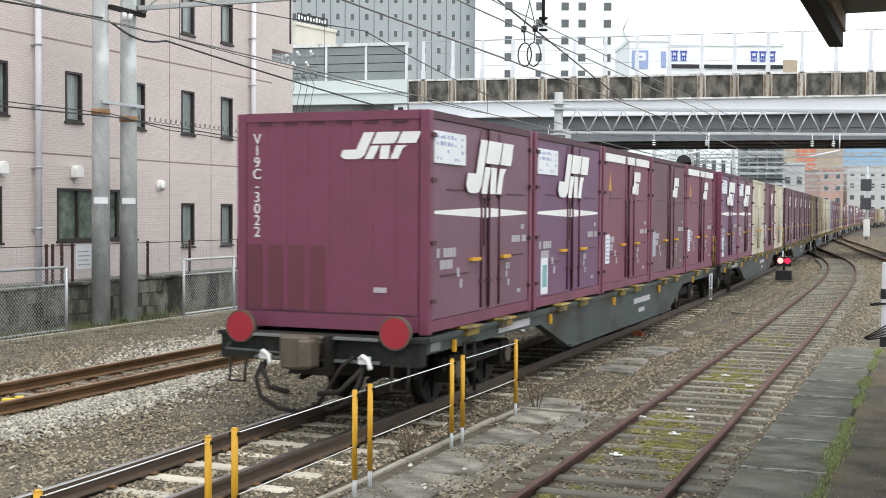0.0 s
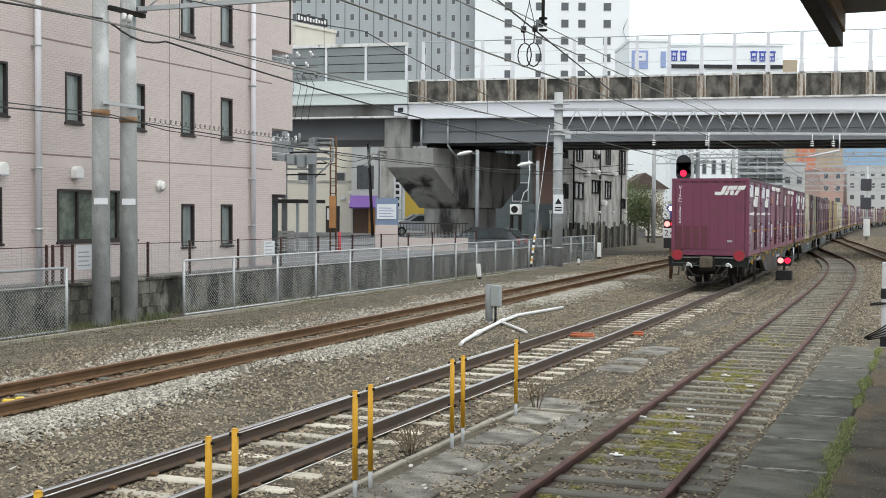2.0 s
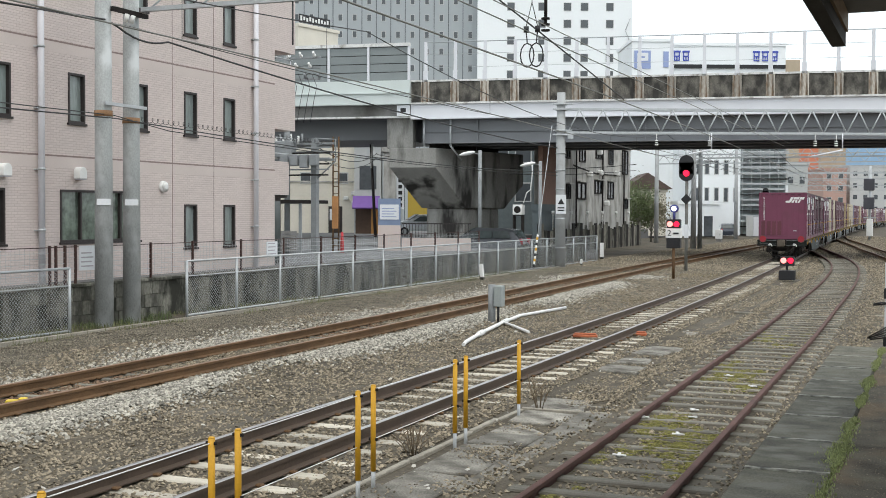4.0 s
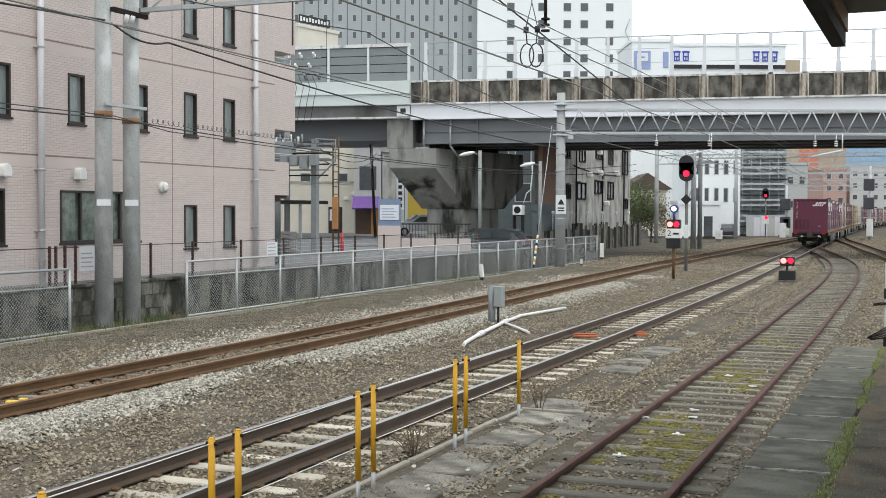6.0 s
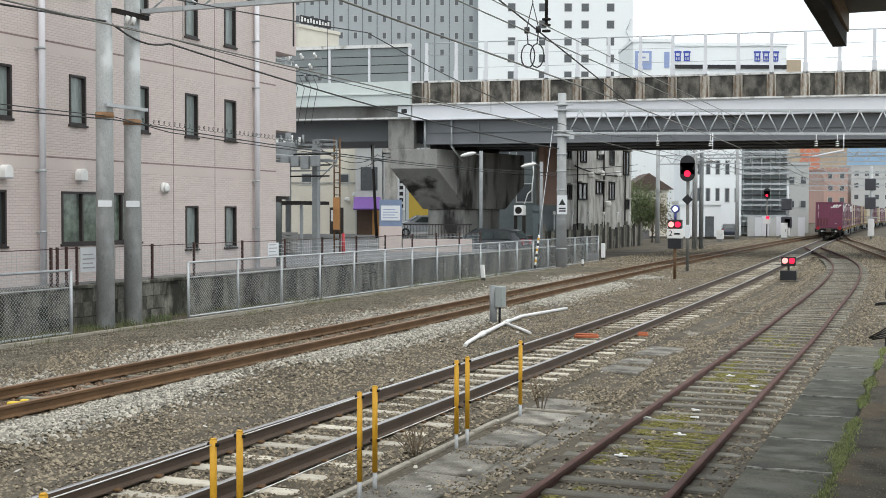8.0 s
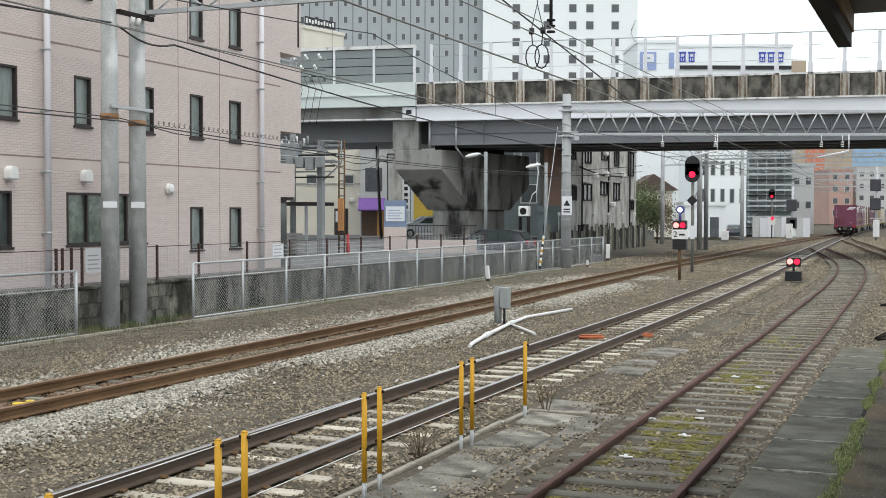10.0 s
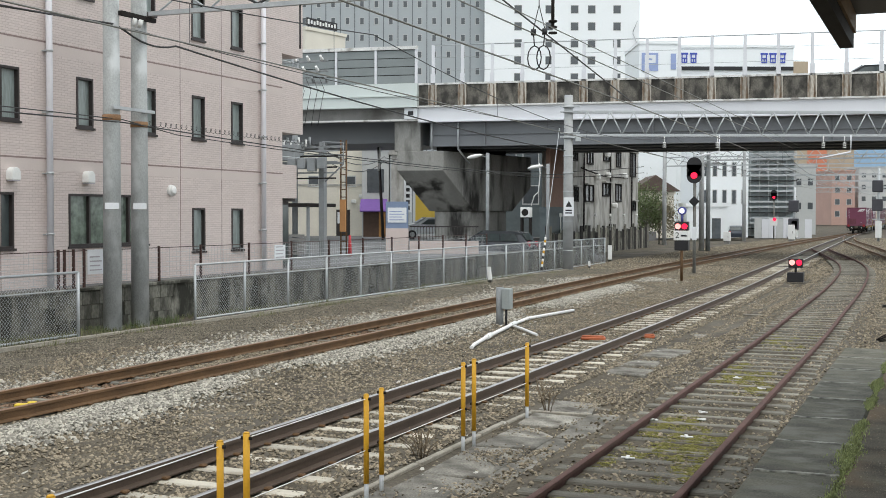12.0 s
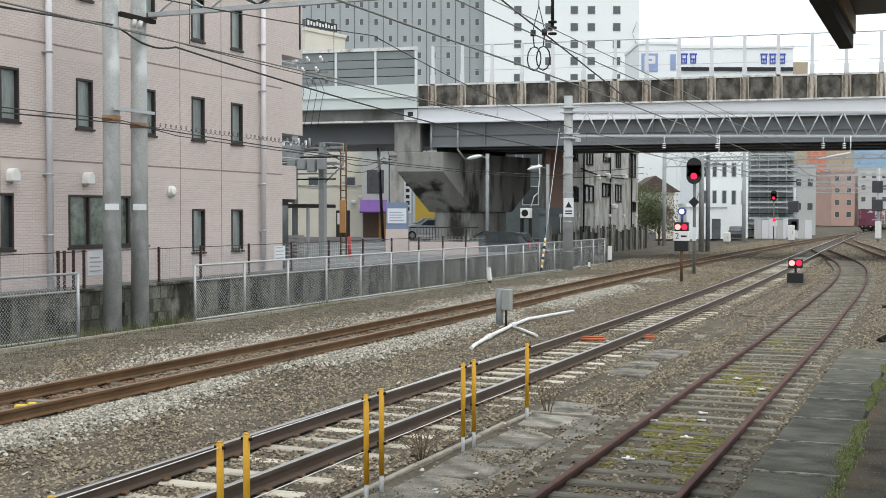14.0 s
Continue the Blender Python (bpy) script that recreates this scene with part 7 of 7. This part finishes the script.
bx(bm, 0.4, 1.7, -0.03, 0.0, 3.4, 5.2)
part("upper_window", bm, FAR_GLASS, shops)
house = bpy.data.objects["beige_house"]
bm = B()
bx(bm, 6.2, 7.3, -0.04, 0.0, 0, 2.1)
dr = part("door", bm, DARK_FRAME, house, "dark glazed door")
bm = B()
bx(bm, 6.3, 6.75, -0.05, -0.04, 1.0, 1.9)
part("pane", bm, SIGN_WHITE, dr)
bm = B()
bx(bm, -0.1, 8.9, -0.06, 0.0, 4.0, 4.12)
part("band", bm, FACE["old"], house)
for x, z in ((7.6, 2.6), (8.2, 2.2), (8.2, 3.0)):
    bm = B()
    bx(bm, x - 0.2, x + 0.2, -0.3, 0, z, z + 0.3)
    part("meter_box", bm, WHITE, house, "white wall fitting", bevel=0.06)
sign = empty("vertical_sign", pose(-34.5, 77.1, 0.7, 0, 0, 20), "tall white vertical sign with dark lettering bars", "sign")
bm = B()
bx(bm, 0, 0.6, 0, 0.15, 1.9, 4.6)
part("face", bm, SIGN_WHITE, sign)
bm = B()
for k in range(5):
    bx(bm, 0.15, 0.45, -0.01, 0.0, 2.1 + 0.5 * k, 2.4 + 0.5 * k)
part("lettering_bars", bm, BLACK, sign)
bm = B()
bx(bm, 0.3, 0.45, 0.05, 0.12, 0, 2.2)
part("post", bm, GALV, sign)
up = empty("utility_pole", pose(-28.3, 60.2, 0.7), "dark utility pole with cross fittings", "pole")
bm = B()
tube(bm, (0, 0, 0), (-0.42, 0, 7.4), 0.11, 12, 0.085)
part("shaft", bm, DARK_FRAME, up)
for z in (5.2, 6.2):
    bm = B()
    bx(bm, -0.7, 0.9, -0.15, -0.07, z, z + 0.1)
    part("crossarm", bm, GALV, up)
bm = B()
tube(bm, (-0.25, -0.15, 4.6), (-0.15, -0.15, 6.6), 0.07, 8)
part("cable_pipe", bm, WHITE, up)
for k, (a, b) in enumerate((((-16.6, 30.3, 5.0), (-28.2, 60.2, 6.3)), ((-16.6, 30.3, 4.6), (-28.2, 60.2, 6.0)), ((-28.2, 60.2, 6.2), (-12, 66, 5.6)), ((-28.2, 60.2, 5.9), (-12, 66, 5.2)))):
    wire(sag(a, b, 0.6, 14), 0.02, "dark service cable strung between poles")
# brown building between the pier and the old building
block("dark_shed", -27.5, 75.0, -20.6, 76.4, 4.0, 8.6, "slate", "dark grey building behind the bridge pier", 2, 4, base=0.0)
block("lean_to", -16.3, 58.6, -16.3, 63.0, 0.5, 2.5, "slate", "dark lean-to shed under the bridge", base=0.0)
block("brown_building", -16.5, 59.8, -16.5, 62.95, 0.3, 9.0, "brown", "brown rendered building behind the bridge pier", 0, 0, base=0.7)
gable = block("gabled_house", -23.6, 111.2, -19.8, 112.7, 6, 4.6, "beige", "small beige house with a brown roof", 1, 2, (0.8, 0.9))
bm = B()
prism(bm, ((-0.4, 4.9), (4.7, 4.9), (2.1, 6.6)), -0.5, 6.5)
part("pitched_roof", bm, mat("brown_roof_tile", (0.10, 0.07, 0.06), 0.8, 0.2), gable, "brown pitched roof")
fence = empty("board_fence", pose(-15.9, 57, 0.0), "dark weathered board fence below the old building", "fence")
for k in range(44):
    bm = B()
    bx(bm, -0.03, 0.03, 0.62 * k, 0.62 * k + 0.56, -0.3, 1.5 + random.uniform(-0.3, 0.3))
    part("board", bm, (UNDERGEAR, SLEEPER_WOOD, CONC_OLD)[k % 3], fence)
for k in range(6):
    bm = B()
    tube(bm, (0.03, 3 + 4 * k, 1.3), (0.03, 3 + 4 * k, 2.3), 0.03, 6)
    tube(bm, (0.03, 3 + 4 * k, 2.3), (0.03, 3 + 4 * k, 2.5), 0.1, 8)
    part("lamp_globe", bm, WHITE, fence, "white globe light")
ob_old = bpy.data.objects["old_concrete_building"]
for x0, x1, z0, z1 in ((1.9, 2.9, 3.3, 4.3), (4.5, 6.7, 3.3, 4.5), (9.1, 11.0, 3.75, 4.75), (12.8, 14.5, 3.4, 4.75), (5.0, 6.5, 5.9, 6.9), (9.3, 10.9, 6.3, 7.3), (13.0, 14.3, 6.0, 7.2),
                       (17.2, 19.0, 5.4, 7.3), (17.9, 19.1, 2.7, 3.5), (1.6, 2.7, 6.0, 7.0)):
    bm = B()
    for a, b, c, d in ((x0, x1, z0, z0 + 0.1), (x0, x1, z1 - 0.1, z1), (x0, x0 + 0.1, z0 + 0.1, z1 - 0.1), (x1 - 0.1, x1, z0 + 0.1, z1 - 0.1), ((x0 + x1) / 2 - 0.04, (x0 + x1) / 2 + 0.04, z0 + 0.1, z1 - 0.1)):
        bx(bm, a, b, -0.09, 0.02, c, d)
    wo = part("window", bm, UNDERGEAR, ob_old, "dark window frame")
    bm = B()
    bx(bm, x0 + 0.1, x1 - 0.1, -0.03, 0.0, z0 + 0.1, z1 - 0.1)
    part("pane", bm, FAR_GLASS, wo)
    bm = B()
    bx(bm, x0 - 0.12, x1 + 0.12, -0.3, -0.0, z1, z1 + 0.09)
    part("hood", bm, FACE["old"], wo)
for x, z in ((9.8, 6.6), (7.2, 4.9), (10.0, 5.1), (15.0, 5.2), (12.0, 2.9)):
    bm = B()
    bx(bm, x - 0.22, x + 0.22, -0.4, 0, z, z + 0.4)
    part("vent_box", bm, WHITE, ob_old, "white wall vent", None, 0.08)
bm = B()
poly_tube(bm, [(3.2, -0.15, 5.6), (5, -0.15, 5.45), (9, -0.15, 5.2), (16, -0.15, 5.25)], 0.05, 6)
part("conduit", bm, UNDERGEAR, ob_old)
ac = empty("air_conditioner", pose(-16.65, 55.6, 2.25), "white outdoor air-conditioner unit with its pipe", "air conditioner")
bm = B()
bx(bm, -0.3, 0.3, -0.25, 0.25, 0, 0.6)
part("case", bm, WHITE, ac, "", None, 0.03)
bm = B()
tube(bm, (0.0, -0.25, 0.3), (0.0, -0.27, 0.3), 0.21, 18)
part("fan_grille", bm, UNDERGEAR, ac)
bm = B()
poly_tube(bm, [(0.3, 0, 0.7), (0.5, 0, 1.3), (0.75, 0, 1.5), (0.85, 0, 2.6), (0.8, 0, 3.2)], 0.035, 8)
part("pipe", bm, WHITE, ac)
bm = B()
for x in (-0.26, 0.26):
    bx(bm, x - 0.04, x + 0.04, -0.2, 0.2, -2.25, 0)
bx(bm, -0.3, 0.3, -0.2, 0.2, -0.06, 0)
part("stand", bm, UNDERGEAR, ac)
for x, z, h in ((4, 0, 10), (11, 0, 10), (17.5, 0, 10)):
    bm = B()
    tube(bm, (x, -0.12, z), (x, -0.12, h), 0.06, 8)
    part("drain_pipe", bm, UNDERGEAR, ob_old)

# ---- signs on the far roofs ----
SIGN_BLUE = mat("blue_sign_paint", (0.06, 0.09, 0.42), 0.5, 0.1, 1, 10, 0.0)
SIGN_PALEBLUE = mat("pale_blue_sign", (0.30, 0.37, 0.60), 0.5, 0.1, 1, 10, 0.0)
pb = bpy.data.objects["parking_building"]
bm = B()
bx(bm, 0.3, 2.5, -0.12, 0.0, 21.7, 24.1)
sg = part("sign_panel", bm, SIGN_PALEBLUE, pb, "pale blue parking sign")
bm = B()
for a, b, c, d in ((0.7, 1.1, 22.0, 23.8), (1.1, 2.15, 23.35, 23.8), (1.7, 2.15, 22.75, 23.35), (1.1, 1.7, 22.75, 23.1)):
    bx(bm, a, b, -0.16, -0.12, c, d)
part("letter", bm, SIGN_WHITE, sg, "white block letter P")
bm = B()
bx(bm, 4.2, 4.9, -0.1, 0.0, 21.9, 24.0)
part("side_panel", bm, SIGN_PALEBLUE, pb)
sb = bpy.data.objects["school_building"]
for x0 in (0.4, 1.65, 11.4, 12.6, 13.9):
    bm = B()
    for a, b, c, d in ((0, 1.0, 1.15, 1.4), (0.1, 0.25, 0, 1.15), (0.75, 0.9, 0, 1.15), (0.25, 0.75, 0.55, 0.72), (0.25, 0.75, 0, 0.15), (0.43, 0.57, 0.15, 0.55)):
        bx(bm, x0 + a, x0 + b, -0.1, -0.02, 23.4 + c, 23.4 + d)
    part("sign_shape", bm, SIGN_BLUE, sb, "blue sign shape")
bm = B()
bx(bm, 0, 15.9, -0.25, 0.0, 22.4, 22.9)
part("dark_band", bm, BLACK, sb, "dark horizontal band")
bm = B()
bx(bm, 16.2, 18.6, 2, 5, 0, 23.9)
part("lift_shaft", bm, FACE["tan"], sb, "tan lift shaft")
hotel = bpy.data.objects["hotel_tower"]
bm = B()
for k in range(15):
    x = 36.3 * k / 14
    bx(bm, x - 0.06, x + 0.06, -0.06, 0.0, 0, 48)
part("joint", bm, FAR_GLASS, hotel)
cafe = block("roof_sign_building", -66.6, 118.0, -65.0, 125.5, 0.5, 25.2, "beige", "pale building with a lettered roof sign")
bm = B()
bx(bm, 0.2, 6.0, -0.06, 0.06, 25.75, 26.75)
for x in (0.6, 3.0, 5.6):
    bx(bm, x - 0.06, x + 0.06, 0.06, 0.14, 25.2, 26.6)
roof_sign = part("sign_board", bm, BLACK, cafe, "dark roof sign board")
bm = B()
for k in range(10):
    bx(bm, 0.3 + 0.56 * k, 0.62 + 0.56 * k, -0.1, -0.06, 25.95 + 0.1 * (k % 2), 26.55 - 0.08 * (k % 3))
part("sign_bars", bm, WHITE, roof_sign, "white lettering bars")
wt = bpy.data.objects["white_tower"]
bm = B()
for k in range(5):
    tube(bm, (26.2 + (k % 2) * 0.8, -0.3, 26 + 2.2 * k), (26.2 + ((k + 1) % 2) * 0.8, -0.3, 28 + 2.2 * k), 0.08, 5)
part("antenna_frame", bm, GALV, wt)
hoarding = empty("hoarding", pose(-13.6, 127.0, GZ, 0, 0, 23), "pale grey panel hoarding beside the line", "hoarding")
for k in range(8):
    bm = B()
    bx(bm, 0.82 * k, 0.82 * k + 0.79, -0.03, 0.03, 0.05, 2.3 - 0.1 * (k % 2))
    part("panel", bm, GIRDER_WHITE if k % 3 else FACE["pale"], hoarding)
bm = B()
bx(bm, 0, 6.6, 0.04, 0.1, 0.0, 0.3)
part("rail", bm, POST_GREY, hoarding)
sc = bpy.data.objects["scaffolded_block"]
for k in range(21):
    bm = B()
    bx(bm, -0.1, 5.4, -0.9 - 0.1 * (k % 2), -0.1, 0.8 + 0.62 * k, 0.8 + 0.62 * k + (0.2 if k % 3 else 0.1))
    part("scaffold_deck", bm, UNDERGEAR if k % 3 == 0 else GALV, sc)
for k in range(6):
    bm = B()
    tube(bm, (0.02 + 1.05 * k, -0.85, 0), (0.02 + 1.05 * k, -0.85, 13.5), 0.05, 6)
    part("scaffold_pole", bm, GALV, sc)

# ---- car crossing the bridge ----
bridge_car = car(BM @ pose(200, 2.6, 9.45), mat("dark_car_paint", (0.03, 0.032, 0.036), 0.3), "dark car driving over the road bridge")
bridge_car.matrix_basis = bridge_car.matrix_basis @ pose(0, 0, 0, 0, 0, 180)

motions()
